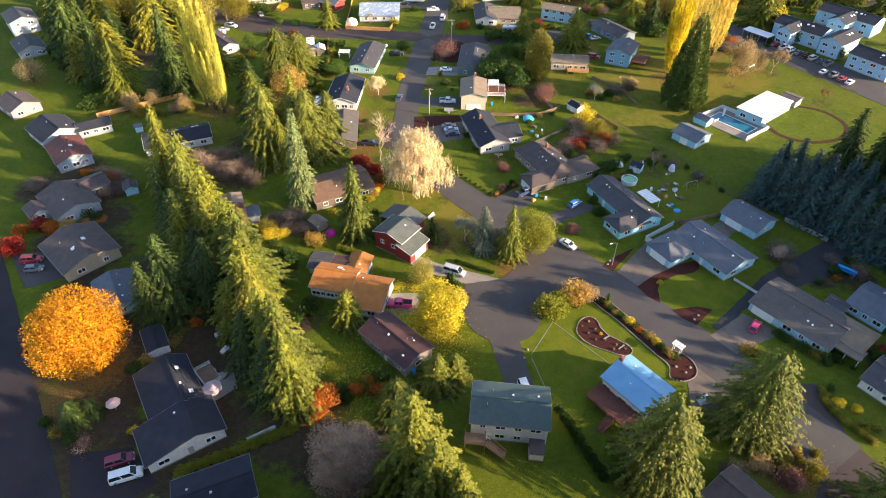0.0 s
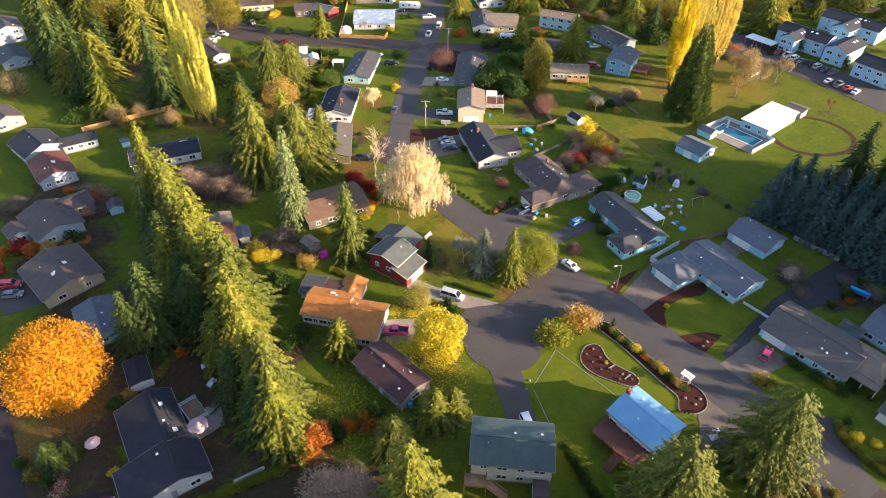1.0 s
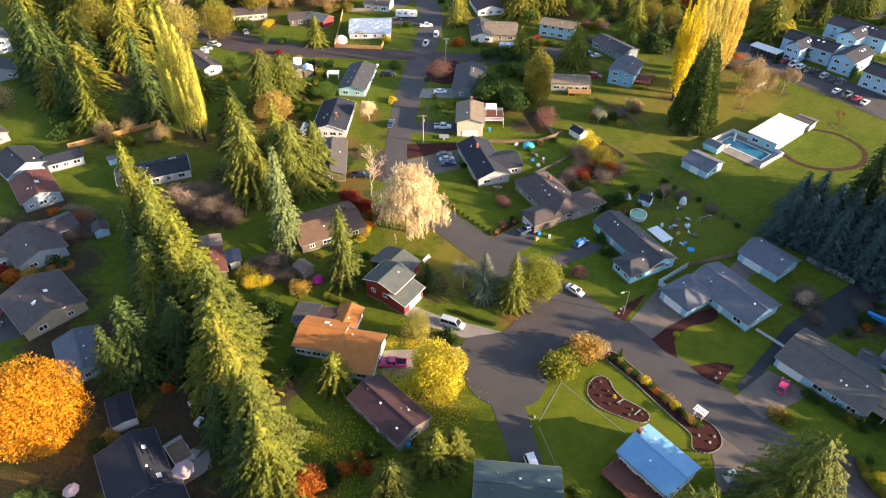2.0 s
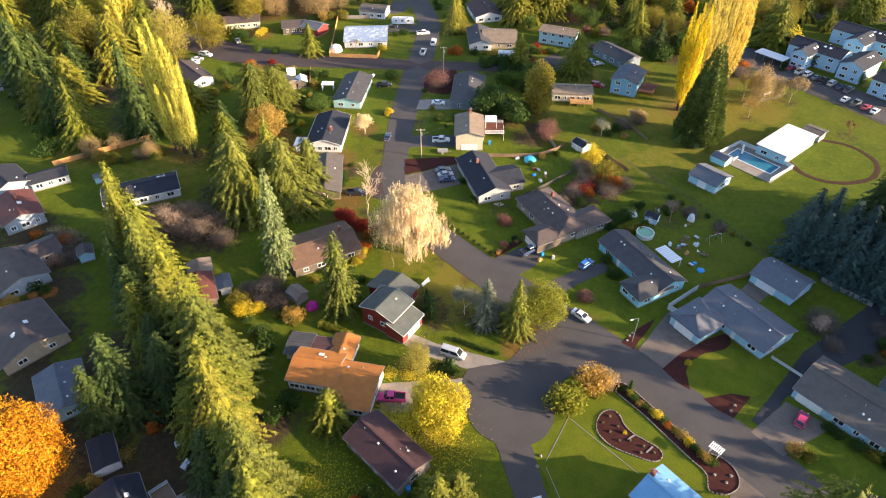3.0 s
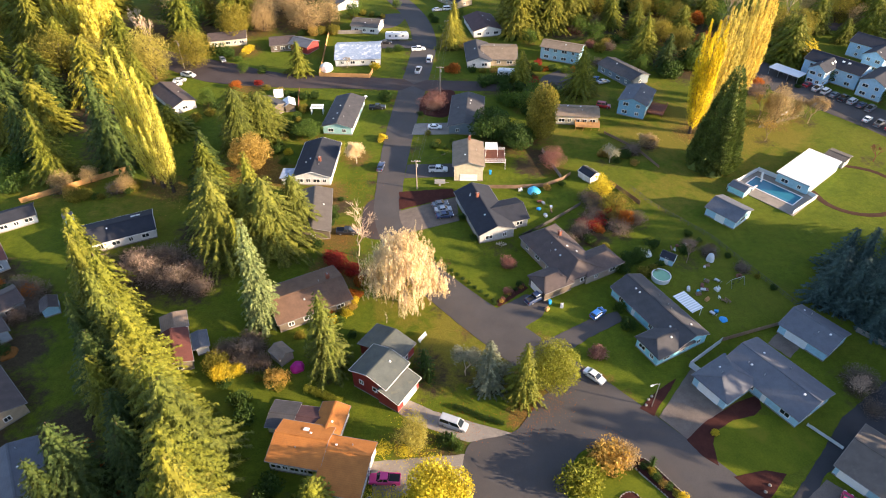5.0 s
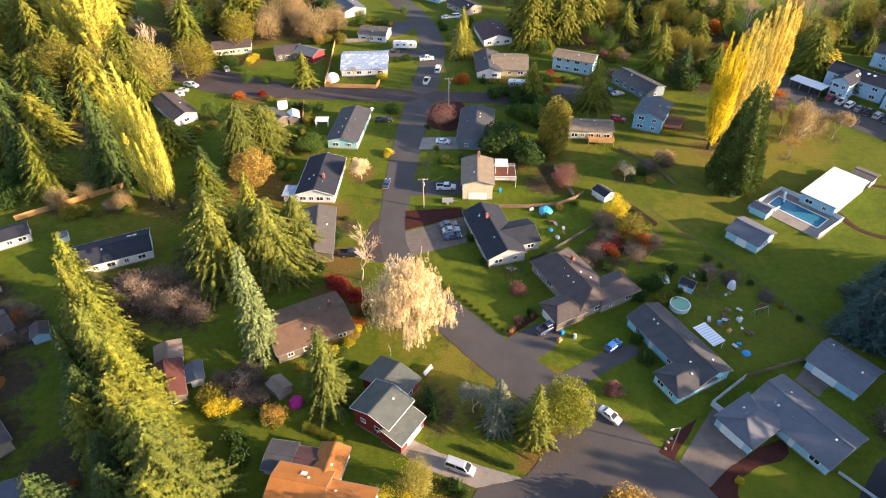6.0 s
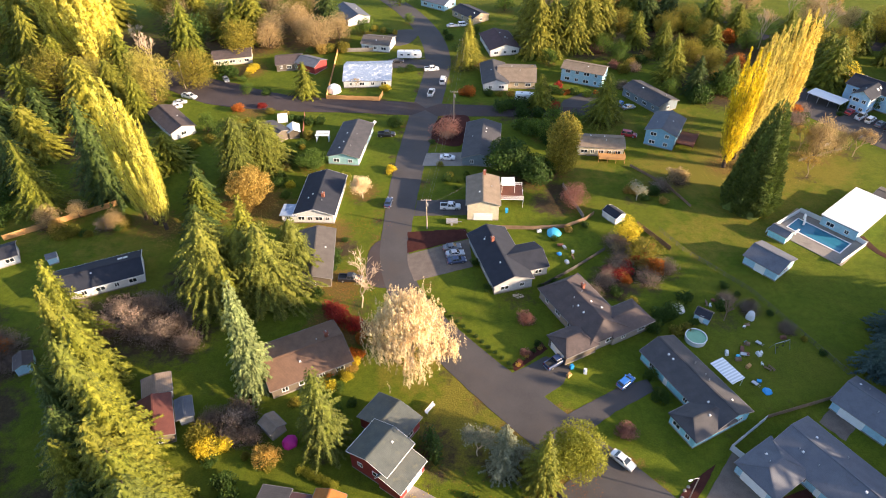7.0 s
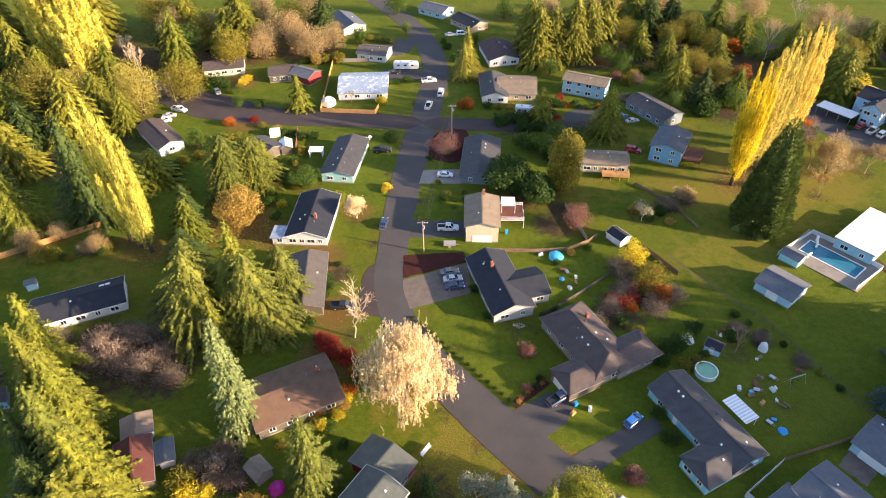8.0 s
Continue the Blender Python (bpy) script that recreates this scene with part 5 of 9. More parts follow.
# heart-shaped rose bed with a stone edge
heart = [(27.2, 91.7), (27.9, 94.2), (29.3, 95.7), (31, 96), (32.1, 94.8), (32.5, 92.9), (33.7, 91), (35.5, 89.6), (37.4, 88.1), (38.0, 86.7), (37.1, 85.5), (35.4, 85.4), (32.7, 86.5), (30, 87.8), (28.2, 89.4)]
sheet("garden_bed_heart", heart, M["bark_mulch"], 0.12, "heart-shaped dark mulch bed in the lawn", "garden bed", True, 0.02, 0.6)
island = [(31.6, 102.4), (34.6, 102.2), (37.9, 98), (41.8, 92.4), (45.2, 87.8), (48.4, 86), (50, 83.4), (49.4, 80.6), (46.8, 79.2), (44.2, 80), (44.6, 83), (42.6, 86), (39.4, 90.8), (36.2, 95.6), (33, 99.6)]
sheet("garden_bed_border", island, M["bark_mulch"], 0.1, "long mulch border planted with shrubs along the street", "garden bed", True, 0.04, 0.7)


def edging(outline, label, w=0.2):
    """A row of edging stones round a bed; every stone its own mesh."""
    e = thing("stone_edging", outline[0][0], outline[0][1], 0, label, "stone edging")
    o = Vector((outline[0][0], outline[0][1]))
    pts = rounded(outline, 0.55)
    rnd = random.Random(5)
    base = []
    for k in range(4):
        bm = bmesh.new()
        add_box(bm, 0, 0, 0.1, rnd.uniform(0.42, 0.55), w, rnd.uniform(0.2, 0.28), 0, 0.82)
        me = bpy.data.meshes.new("stone")
        bm.to_mesh(me)
        bm.free()
        me.materials.append(STONE)
        base.append(me)
    for i, p in enumerate(pts):
        q = pts[(i + 1) % len(pts)]
        st = new("stone", base[rnd.randrange(4)])
        st.parent = e
        st.matrix_local = pose(p[0] - o.x, p[1] - o.y, 0.02, 0, 0, math.degrees(math.atan2(q[1] - p[1], q[0] - p[0])) + rnd.uniform(-7, 7))
    return e


edging(heart, "pale stone edging round the heart-shaped bed")
edging(island, "pale stone edging along the planted border", 0.18)
bm = bmesh.new()
for a, b in (((32.4, 89.6), (33.9, 90.6)), ((35.2, 87.0), (36.6, 88.2))):
    add_beam(bm, (*a, 0.16), (*b, 0.16), 0.28, 0.18)
solid("stone_divider", bm, STONE, "pale stone dividers across the rose bed", "stone edging")
bm = bmesh.new()
for a, b in (((17.0, 85.2), (22.4, 94.4)), ((22.6, 94.2), (32.8, 83.0)), ((16.9, 84.2), (19.1, 76.3))):
    add_beam(bm, (*a, 0.03), (*b, 0.03), 0.13, 0.1)
solid("kerb", bm, GREYWOOD, "low timber strips edging the lawns", "kerb", "structure")

cover(1, 0.8, (-6, 146, 6), (2, 134, 7), (8, 124, 8), (0, 122, 6), (16, 118, 6), (62, 212, 14), (74, 214, 12), (90, 214, 12), (78, 228, 10), (104, 216, 12), (-2, 128, 7))
cover(1, 0.55, (86, 200, 20), (70, 190, 14), (60, 182, 12), (110, 230, 12), (-84, 176, 14), (-110, 190, 16), (40, 320, 30), (80, 340, 40), (36, 215, 12), (50, 240, 12), (70, 245, 12))
cover(2, 0.8, (14, 111, 4), (17, 113, 4), (-28, 152, 6), (-22, 150, 5), (-6.5, 238, 7), (-56, 197, 10), (-64, 194, 8), (-71.8, 79.6, 9), (-74, 70, 6), (80, 218, 6), (-46, 192, 7), (28, 103.5, 4), (60, 62, 8), (-28, 165, 6), (-34, 184, 7), (-27, 203, 5), (4, 290, 8), (-70, 252, 8), (-56, 258, 7), (-80, 282, 8))
cover(0, 0.85, (-70, 69, 7), (-62, 72, 5), (-60, 99, 8), (-52, 92, 8), (-44, 80, 7), (-40, 68, 6), (-30, 72, 7), (-24, 70, 5), (-97, 140, 9), (-68, 151, 10), (-60, 148, 8), (-76, 156, 7), (-88, 114, 10), (-70, 108, 8), (-108, 150, 8), (-62, 168, 8), (-56, 52, 8), (-33, 92, 5), (-18, 60, 9), (25, 197, 6), (28, 203, 5), (38, 308, 12), (50, 300, 10), (100, 330, 16), (90, 262, 12), (84, 272, 10), (110, 300, 18), (20, 212, 9), (18, 250, 8), (-36, 168, 6), (-30, 178, 5), (42, 172, 7), (36, 166, 6), (86, 112, 6), (94, 112, 7), (90, 84, 6))
# leaves blown to the edges of the streets
edge_rnd = random.Random(8)
for line_, half_ in (([(40, 101), (30, 113), (3, 141), (-9.5, 157), (-15.4, 172), (-16, 190), (-14.8, 215), (-12, 246), (-9.5, 270), (-8.5, 292), (-13, 318)], 5.2), ([(-118, 280), (-85, 263), (-60, 255.5), (-35, 253.5), (-10, 251), (20, 249.8)], 4.6)):
    for (x0, y0), (x1, y1) in zip(line_, line_[1:]):
        ln_ = math.hypot(x1 - x0, y1 - y0)
        for q_ in range(int(ln_ / 2.5)):
            t_ = (q_ + edge_rnd.random()) / (ln_ / 2.5)
            sgn_ = edge_rnd.choice((-1, 1))
            cover(edge_rnd.choice((0, 2, 2)), edge_rnd.uniform(0.3, 0.75), (x0 + (x1 - x0) * t_ - sgn_ * (y1 - y0) / ln_ * half_, y0 + (y1 - y0) * t_ + sgn_ * (x1 - x0) / ln_ * half_, edge_rnd.uniform(1.4, 2.6)))
cover(0, 0.95, (-66, 76, 7), (-58, 80, 6), (-50, 86, 8), (-46, 74, 6), (-64, 86, 6), (-72, 88, 7), (-80, 96, 8), (-60, 56, 7), (-82, 74, 5), (-78, 84, 5), (-30, 64, 7), (-22, 62, 8), (-12, 62, 6), (-98, 118, 7), (-84, 104, 6), (-54, 106, 7), (-46, 100, 7), (-90, 128, 7), (-104, 140, 7), (-114, 140, 7))
cover(2, 0.7, (-27, 163, 5), (-25, 168, 3), (-28, 158, 4))
cover(0, 0.95, (-62, 66, 5), (-70, 62, 5), (-66, 56, 5), (-58, 64, 4), (-44, 58, 5), (-50, 54, 5), (-72, 72, 5), (-40, 62, 4))
cover(0, 0.8, (-62, 312, 16), (-84, 306, 14), (-104, 306, 16), (-122, 300, 16), (-76, 330, 20), (-110, 330, 24), (60, 330, 20), (84, 322, 18), (104, 318, 18), (92, 296, 14), (76, 300, 12), (-130, 250, 26), (-150, 270, 28), (-115, 232, 18), (-100, 212, 14), (-140, 300, 26), (100, 272, 10), (44, 308, 12), (56, 300, 9))
cover(2, 0.85, (9, 131.5, 2.6), (5, 135.5, 2.6), (1, 139.5, 2.4), (-3, 143.5, 2.4), (12.5, 127.5, 2.6), (16, 122.5, 3))


# ---- houses ----
e = house("two-storey white house with a grey-green shingle roof and back deck", 11.3, 68.9, -5, 14.3, 9.4, 5.2, 1.7, R["green"], W["white"], storeys=2, wins=(4, 1, 3, 1), doors=((0, -3.5),), vents=4)
deck(4.9, 63.4, -5, 3.6, 2.2, 2.7, WOOD, WOOD, "weathered raised timber deck with stairs behind the white house", (2.0, -0.4, -0.25, 3.6))
house("small white shed with a brown roof by the white house", 15.8, 62.3, -5, 2.7, 3.0, 2.2, 0.2, R["brown"], W["white"], "shed", name="shed", wins=(0, 0, 0, 0), vents=0, ov=0.12, flat=True)
house("taupe single-storey house with a dark maroon shingle roof", -11.0, 86.0, -44, 14.4, 8.3, 2.8, 1.5, R["maroon"], W["taupe"], wins=(4, 1, 3, 1), vents=6, doors=((0, 1.0),))
e = house("white house with a bright blue metal roof and red deck", 36.1, 75.7, -51, 11.0, 9.0, 3.5, 1.6, R["blue"], W["white"], wins=(5, 1, 3, 1), vents=3, chimney=(-5.0, 0.7), doors=((0, -1.5),))
deck(31.2, 71.9, -51, 9.5, 4.6, 1.5, REDWOOD, REDWOOD, "red-brown stained timber deck with wide stairs", (1.5, -2.3, -1.57, 3.2))
e = house("white house with a dark slate roof, skylight and wide front gable", -47.9, 63.7, -55, 8.8, 14.2, 2.6, 2.1, R["navy"], W["white"], ro=2.1, wins=(1, 3, 1, 0), vents=1, doors=((1, 0.5, GREYTRIM),))
block(e, -53.2, 72.9, -55, 13.0, 10.2, 2.62, 2.05, R["navy"], W["white"], ro=1.5, wins=(2, 0, 2, 2), vents=2, skylights=((4.2, 3.3, 0.9), (-2.4, 2.6, 0.8)))
e = house("split-level white house with a bright orange shingle roof", -26.1, 103.5, -11, 9.9, 8.6, 3.3, 1.2, R["orange"], W["white"], wins=(5, 0, 2, 1), vents=2, ro=0.9, skylights=((0.2, 2.6, 1.0),))
block(e, -17.9, 99.6, -11, 8.4, 11.0, 2.6, 1.5, R["orange"], W["white"], ro=1.8, wins=(2, 1, 1, 0), vents=2)
block(e, -21.6, 109.2, 79, 6.4, 5.4, 2.7, 0.8, R["orange"], W["white"], vents=1, wins=(1, 1, 1, 0))
block(e, -30.6, 110.2, -8, 5.2, 6.0, 2.4, 0.5, R["charcoal"], W["white"], vents=0, wins=(1, 0, 1, 1))
block(e, -25.8, 109.4, -8, 4.6, 5.0, 2.5, 0.4, R["maroon"], W["white"], vents=0, wins=(0, 0, 1, 0))
e = house("dark red two-storey house with a grey-green shingle roof", -13.4, 119.3, 57, 7.8, 8.9, 4.9, 1.4, R["redgrey"], W["red"], wins=(1, 2, 2, 2), vents=1, edge=TRIM, sill=2.7)
block(e, -9.7, 116.3, 57, 7.6, 5.4, 3.0, 1.35, R["redgrey"], W["red"], wins=(0, 0, 0, 0), vents=1, garage=(0, 0.5, 4.2), ro=1.9, edge=TRIM)
block(e, -12.6, 126.6, 57, 6.6, 10.0, 3.2, 1.3, R["redgrey"], W["red"], wins=(1, 2, 2, 0), vents=1)
e = house("pale blue single-storey house with a grey shingle roof and garage wing", 63.6, 118.2, -57, 17.0, 11.3, 2.6, 1.8, R["grey"], W["paleblue"], wins=(4, 2, 3, 1), vents=6, doors=((0, 1.2),))
block(e, 53.6, 118.0, 33, 9.8, 8.2, 2.6, 1.5, R["grey"], W["paleblue"], hip=3.2, wins=(1, 0, 1, 0), vents=2, garage=(3, 0, 4.8))
house("pale blue detached garage with a grey shingle roof", 76.5, 130.6, -53, 10.8, 9.4, 2.6, 2.0, R["grey"], W["paleblue"], "garage", name="garage", wins=(0, 1, 1, 0), vents=4, garage=(0, -1.2, 4.6))
e = house("pale blue house with a broad warm-grey shingle roof", 76.2, 96.6, -50, 18.0, 12.6, 2.6, 1.9, R["warm_grey"], W["paleblue"], wins=(5, 1, 3, 1), vents=6, garage=(0, -5.5, 4.8))
block(e, 84.2, 90.4, -50, 7.4, 8.4, 2.6, 1.5, R["tan"], W["paleblue"], hip=2.0, wins=(1, 1, 1, 0), vents=0)
block(e, 85.4, 99.8, -50, 4.5, 3.4, 2.3, 0.5, R["charcoal"], W["paleblue"], vents=0, wins=(0, 0, 0, 0))
e = house("aqua single-storey house with a charcoal shingle roof", 45.4, 136.4, -62, 21.0, 9.0, 2.6, 1.9, R["charcoal"], W["aqua"], wins=(4, 2, 4, 1), vents=7, doors=((0, -3.0),))
block(e, 44.6, 127.9, 28, 10.0, 7.0, 2.6, 1.4, R["charcoal"], W["aqua"], hip=2.4, wins=(2, 1, 1, 2), vents=1)
e = house("brown house with a large hipped brown shingle roof", 27.0, 155.5, -62, 19.0, 11.0, 2.7, 2.5, R["brown"], W["taupe"], wins=(4, 1, 3, 1), vents=7, hip=3.0, chimney=(-4.0, 2.5))
block(e, 35.0, 152.5, 28, 11.0, 7.5, 2.6, 1.6, R["brown"], W["taupe"], wins=(2, 1, 2, 0), vents=0, hip=2.6)
block(e, 23.5, 146.2, 28, 8.2, 7.0, 2.6, 1.3, R["brown"], W["brown"], hip=2.4, wins=(0, 0, 0, 0), vents=0, garage=(3, 0, 4.4))
e = house("pale grey house with a black shingle roof and brick chimney", 9.6, 172.6, -73, 20.0, 10.0, 2.7, 2.0, R["navy"], W["grey"], wins=(4, 2, 3, 1), vents=3, chimney=(-3.5, -0.6))
block(e, 15.5, 172.0, 17, 9.0, 9.5, 2.7, 1.7, R["navy"], W["grey"], wins=(2, 1, 2, 0), vents=0)
e = house("brown house with a broad brown shingle roof and dark walls", -31.4, 141.6, 28, 17.0, 12.6, 2.7, 1.7, R["sorrel"], W["brown"], wins=(4, 1, 3, 1), vents=3, chimney=(5.5, 1.2))
house("dark single-storey house with a grey-brown roof by the birch", -34.6, 172.8, -84, 18.8, 9.0, 2.6, 1.3, R["warm_grey"], W["brown"], wins=(3, 1, 3, 1), vents=2)
e = house("white house with a dark slate roof and brick chimney", -37.4, 197.3, -92, 19.0, 11.0, 2.8, 1.8, R["navy"], W["white"], wins=(3, 4, 3, 1), vents=3, chimney=(3.0, 1.4), edge=TRIM)
block(e, -44.4, 190.5, -92, 5.0, 4.6, 2.3, 0.2, R["patched"], W["white"], vents=0, wins=(0, 1, 0, 0), flat=True)
house("pale teal house with a slate-grey roof", -33.2, 226.4, -96, 21.0, 10.0, 2.7, 1.4, R["charcoal"], W["teal"], wins=(3, 2, 3, 1), vents=5)
house("slate blue house with a dark grey roof along the street", 6.8, 226.2, -95, 21.5, 11.0, 2.7, 1.6, R["charcoal"], W["slate"], wins=(3, 2, 3, 1), vents=3)
e = house("two-storey cream house with a tan shingle roof and white deck", 6.3, 196.2, -91, 13.4, 9.0, 5.0, 1.3, R["tan"], W["cream"], storeys=2, wins=(2, 0, 2, 2), vents=2, chimney=(-6.0, 0.4), garage=(1, 0, 5.0))
deck(14.0, 199.0, -91, 6.5, 6.2, 2.6, REDWOOD, TRIM, "raised deck with white railings beside the cream house")
e = thing("deck_awning", 13.2, 200.6, 0, "white slatted roof over a raised deck", "awning", "", -91)
for k in range(7):
    bm = bmesh.new()
    add_box(bm, -1.8 + 0.6 * k, 0, 5.0, 0.42, 3.6, 0.08)
    part("slat", bm, TRIM, e)
for u in (-1.9, 1.9):
    for v in (-1.7, 1.7):
        bm = bmesh.new()
        add_box(bm, u, v, 3.8, 0.12, 0.12, 2.34)
        part("post", bm, TRIM, e)
house("white house under a patched silver roof with tarpaulins", -33.5, 275.6, 3, 17.5, 17.0, 2.7, 2.4, R["patched"], W["white"], wins=(4, 2, 3, 1), vents=0)
house("white house with a pale grey roof", -32.7, 304.0, -12, 12.0, 10.0, 3.0, 1.5, R["warm_grey"], W["white"], wins=(3, 1, 2, 1), vents=2)
house("white gabled house with a grey roof", -48.0, 336.0, -60, 18.0, 11.0, 2.8, 1.8, R["grey"], W["white"], wins=(3, 1, 2, 1), vents=1)
e = house("house with a brown shingle roof and pale walls", 20.6, 274.0, -4, 14.0, 15.0, 2.7, 1.9, R["tan"], W["tan"], wins=(3, 1, 2, 1), vents=2)
block(e, 12.4, 273.5, -88, 18.0, 9.5, 2.8, 1.5, R["charcoal"], W["white"], vents=2, wins=(2, 2, 1, 1))
house("white house with a dark maroon roof", 15.8, 304.0, -78, 18.0, 12.5, 2.7, 1.8, R["maroon"], W["white"], wins=(2, 3, 2, 1), vents=3)
house("house with a dark slate roof and pale gable", 4.6, 336.5, -52, 15.0, 10.0, 2.7, 1.6, R["navy"], W["tan"], wins=(3, 1, 2, 1), vents=1)
house("two-storey pale aqua house with a tan roof", 44.9, 273.6, -24, 15.6, 8.4, 5.0, 1.3, R["tan"], W["paleblue"], storeys=2, wins=(4, 1, 3, 1), vents=1)
house("slate-coloured house with a charcoal roof", 64.7, 257.0, -58, 17.5, 9.4, 3.0, 1.5, R["charcoal"], W["slate"], wins=(4, 1, 3, 1), vents=2)
house("two-storey sky-blue house with a worn grey roof", 63.4, 232.3, -118, 13.0, 9.6, 5.0, 1.6, R["grey"], W["blue"], storeys=2, wins=(3, 2, 3, 1), vents=2)
deck(70.0, 229.5, 62, 8.0, 5.0, 1.6, REDWOOD, REDWOOD, "red timber deck behind the sky-blue house")
house("beige house with a taupe roof and a cluttered timber deck", 42.5, 225.2, -5, 14.0, 7.8, 3.2, 1.2, R["tan"], W["cream"], wins=(5, 1, 3, 1), vents=3)
deck(45.0, 219.4, -5, 7.5, 3.0, 1.4, ORANGEWOOD, ORANGEWOOD, "sunlit new timber deck under construction")
house("pale blue pool house with a flat white roof", 102.6, 191.2, -50, 9.6, 19.0, 3.2, 0.3, R["white"], W["paleblue"], wins=(2, 2, 3, 1), vents=1, flat=True)
house("open grey lean-to beside the pool house", 114.6, 198.5, -50, 6.0, 5.0, 2.6, 0.4, R["warm_grey"], W["grey"], "carport", name="carport", wins=(0, 0, 0, 0), vents=0)
house("pale blue garden outbuilding with a grey roof", 73.6, 172.8, -50, 9.0, 8.6, 2.6, 1.5, R["grey"], W["paleblue"], "shed", name="shed", wins=(1, 1, 1, 0), vents=0, garage=(0, 0, 2.6))
house("small white shed with a dark roof and white trim", 40.4, 191.0, -54, 5.0, 3.9, 2.0, 0.9, R["navy"], W["white"], "shed", name="shed", wins=(0, 0, 0, 0), vents=0, ov=0.2, doors=((0, 0.0),), edge=TRIM)
house("small pale blue shed with a dark barn roof", 53.0, 154.9, -35, 3.4, 2.8, 1.9, 0.9, R["navy"], W["paleblue"], "shed", name="shed", wins=(0, 0, 0, 0), vents=0, ov=0.15, doors=((0, 0.0),))
house("small garden shed with a weathered shake roof", -34.2, 125.7, -42, 4.0, 3.4, 2.1, 0.8, R["cedar"], W["taupe"], "shed", name="shed", wins=(0, 0, 0, 0), vents=0, ov=0.2)
house("shallow grey shed beside a dark yard", -60.8, 85.3, -57, 7.0, 4.4, 2.2, 0.3, R["navy"], W["white"], "shed", name="shed", wins=(0, 0, 0, 0), vents=0, ov=0.15)
e = house("brown house with a red-brown roof among the trees", -55.9, 126.1, -66, 10.0, 6.4, 2.6, 1.1, R["redbrown"], W["brown"], wins=(2, 1, 2, 1), vents=0)
block(e, -58.5, 133.7, -66, 5.0, 5.5, 2.4, 0.5, R["cedar"], W["white"], vents=0, wins=(0, 0, 1, 0))
block(e, -51.5, 128.7, -66, 5.0, 3.2, 2.2, 0.4, R["grey"], W["white"], vents=0, wins=(0, 0, 0, 0))
house("wide house with a dark slate roof and white bay windows", -84.0, 165.2, 25, 19.5, 9.6, 2.7, 1.5, R["navy"], W["white"], wins=(5, 1, 3, 1), vents=2, skylights=((5.0, 2.2, 1.0), (6.2, 2.2, 1.0)), edge=TRIM)
# shaded houses to the west; dim blue walls carry the shade in their colour
e = house("pale grey house with a blue-grey roof in shade", -123.5, 168.2, -40, 13.0, 12.0, 2.8, 2.4, R["navy"], W["shadeblue"], wins=(3, 2, 3, 1), vents=2)
block(e, -112.6, 171.6, 32, 10.0, 6.5, 2.6, 1.2, R["navy"], W["shadeblue"], vents=0, wins=(3, 1, 2, 0))
house("house with shade-toned grey-blue walls, a brown shingle roof and skylight", -112.6, 155.6, -50, 14.0, 10.0, 3.0, 1.7, R["redbrown"], W["shadeblue"], wins=(2, 3, 3, 1), vents=2, skylights=((0.5, 0.9, 1.2),), chimney=(-2.0, 0.8))
e = house("pale house with a weathered brown roof and cross gables", -101.2, 132.0, -44, 14.5, 11.5, 2.7, 2.0, R["brown"], W["shadeblue"], wins=(3, 2, 3, 1), vents=1)
block(e, -98.5, 140.0, 46, 7.0, 7.5, 2.7, 1.3, R["brown"], W["shadeblue"], vents=0, wins=(1, 1, 1, 0))
block(e, -107.5, 127.5, -44, 6.0, 5.0, 2.6, 1.0, R["brown"], W["shadeblue"], vents=0, wins=(1, 1, 0, 0))
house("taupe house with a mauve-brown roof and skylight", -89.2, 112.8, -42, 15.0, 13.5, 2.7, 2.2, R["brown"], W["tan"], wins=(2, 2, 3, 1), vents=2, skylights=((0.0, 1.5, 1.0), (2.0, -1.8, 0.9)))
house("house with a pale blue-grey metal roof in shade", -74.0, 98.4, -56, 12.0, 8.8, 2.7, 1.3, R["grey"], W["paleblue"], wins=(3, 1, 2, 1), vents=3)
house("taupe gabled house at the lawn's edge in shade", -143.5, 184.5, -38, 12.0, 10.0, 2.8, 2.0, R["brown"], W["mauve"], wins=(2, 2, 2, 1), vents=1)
house("pale grey house with a dark roof in deep shade", -165, 231, -50, 14.0, 10.0, 2.8, 2.0, R["charcoal"], W["shadeblue"], wins=(3, 2, 3, 1), vents=1)
house("two-storey pale grey house in deep shade", -180, 254, -50, 15.0, 11.0, 5.2, 1.8, R["charcoal"], W["shadeblue"], storeys=2, wins=(4, 2, 3, 2), vents=1)
house("low blue-walled shed in a dark clearing", -133, 231, 15, 7.0, 4.0, 2.2, 0.6, R["brown"], W["blue"], "shed", name="shed", wins=(1, 0, 1, 0), vents=0, ov=0.15)
house("dark-roofed house beside the hedge", -38.4, 52.8, 25, 13.0, 8.4, 2.6, 1.2, R["navy"], W["white"], wins=(3, 1, 2, 1), vents=3)
house("small pale blue shed beside the firs", -88.2, 139.6, -60, 4.2, 3.6, 2.1, 0.8, R["brown"], W["paleblue"], "shed", name="shed", wins=(0, 0, 0, 0), vents=0, ov=0.2)
house("small pale playhouse on the lawn", -99.0, 172.0, 30, 2.4, 2.2, 2.0, 0.6, R["grey"], W["paleblue"], "shed", name="shed", wins=(0, 1, 0, 0), vents=0, ov=0.15)
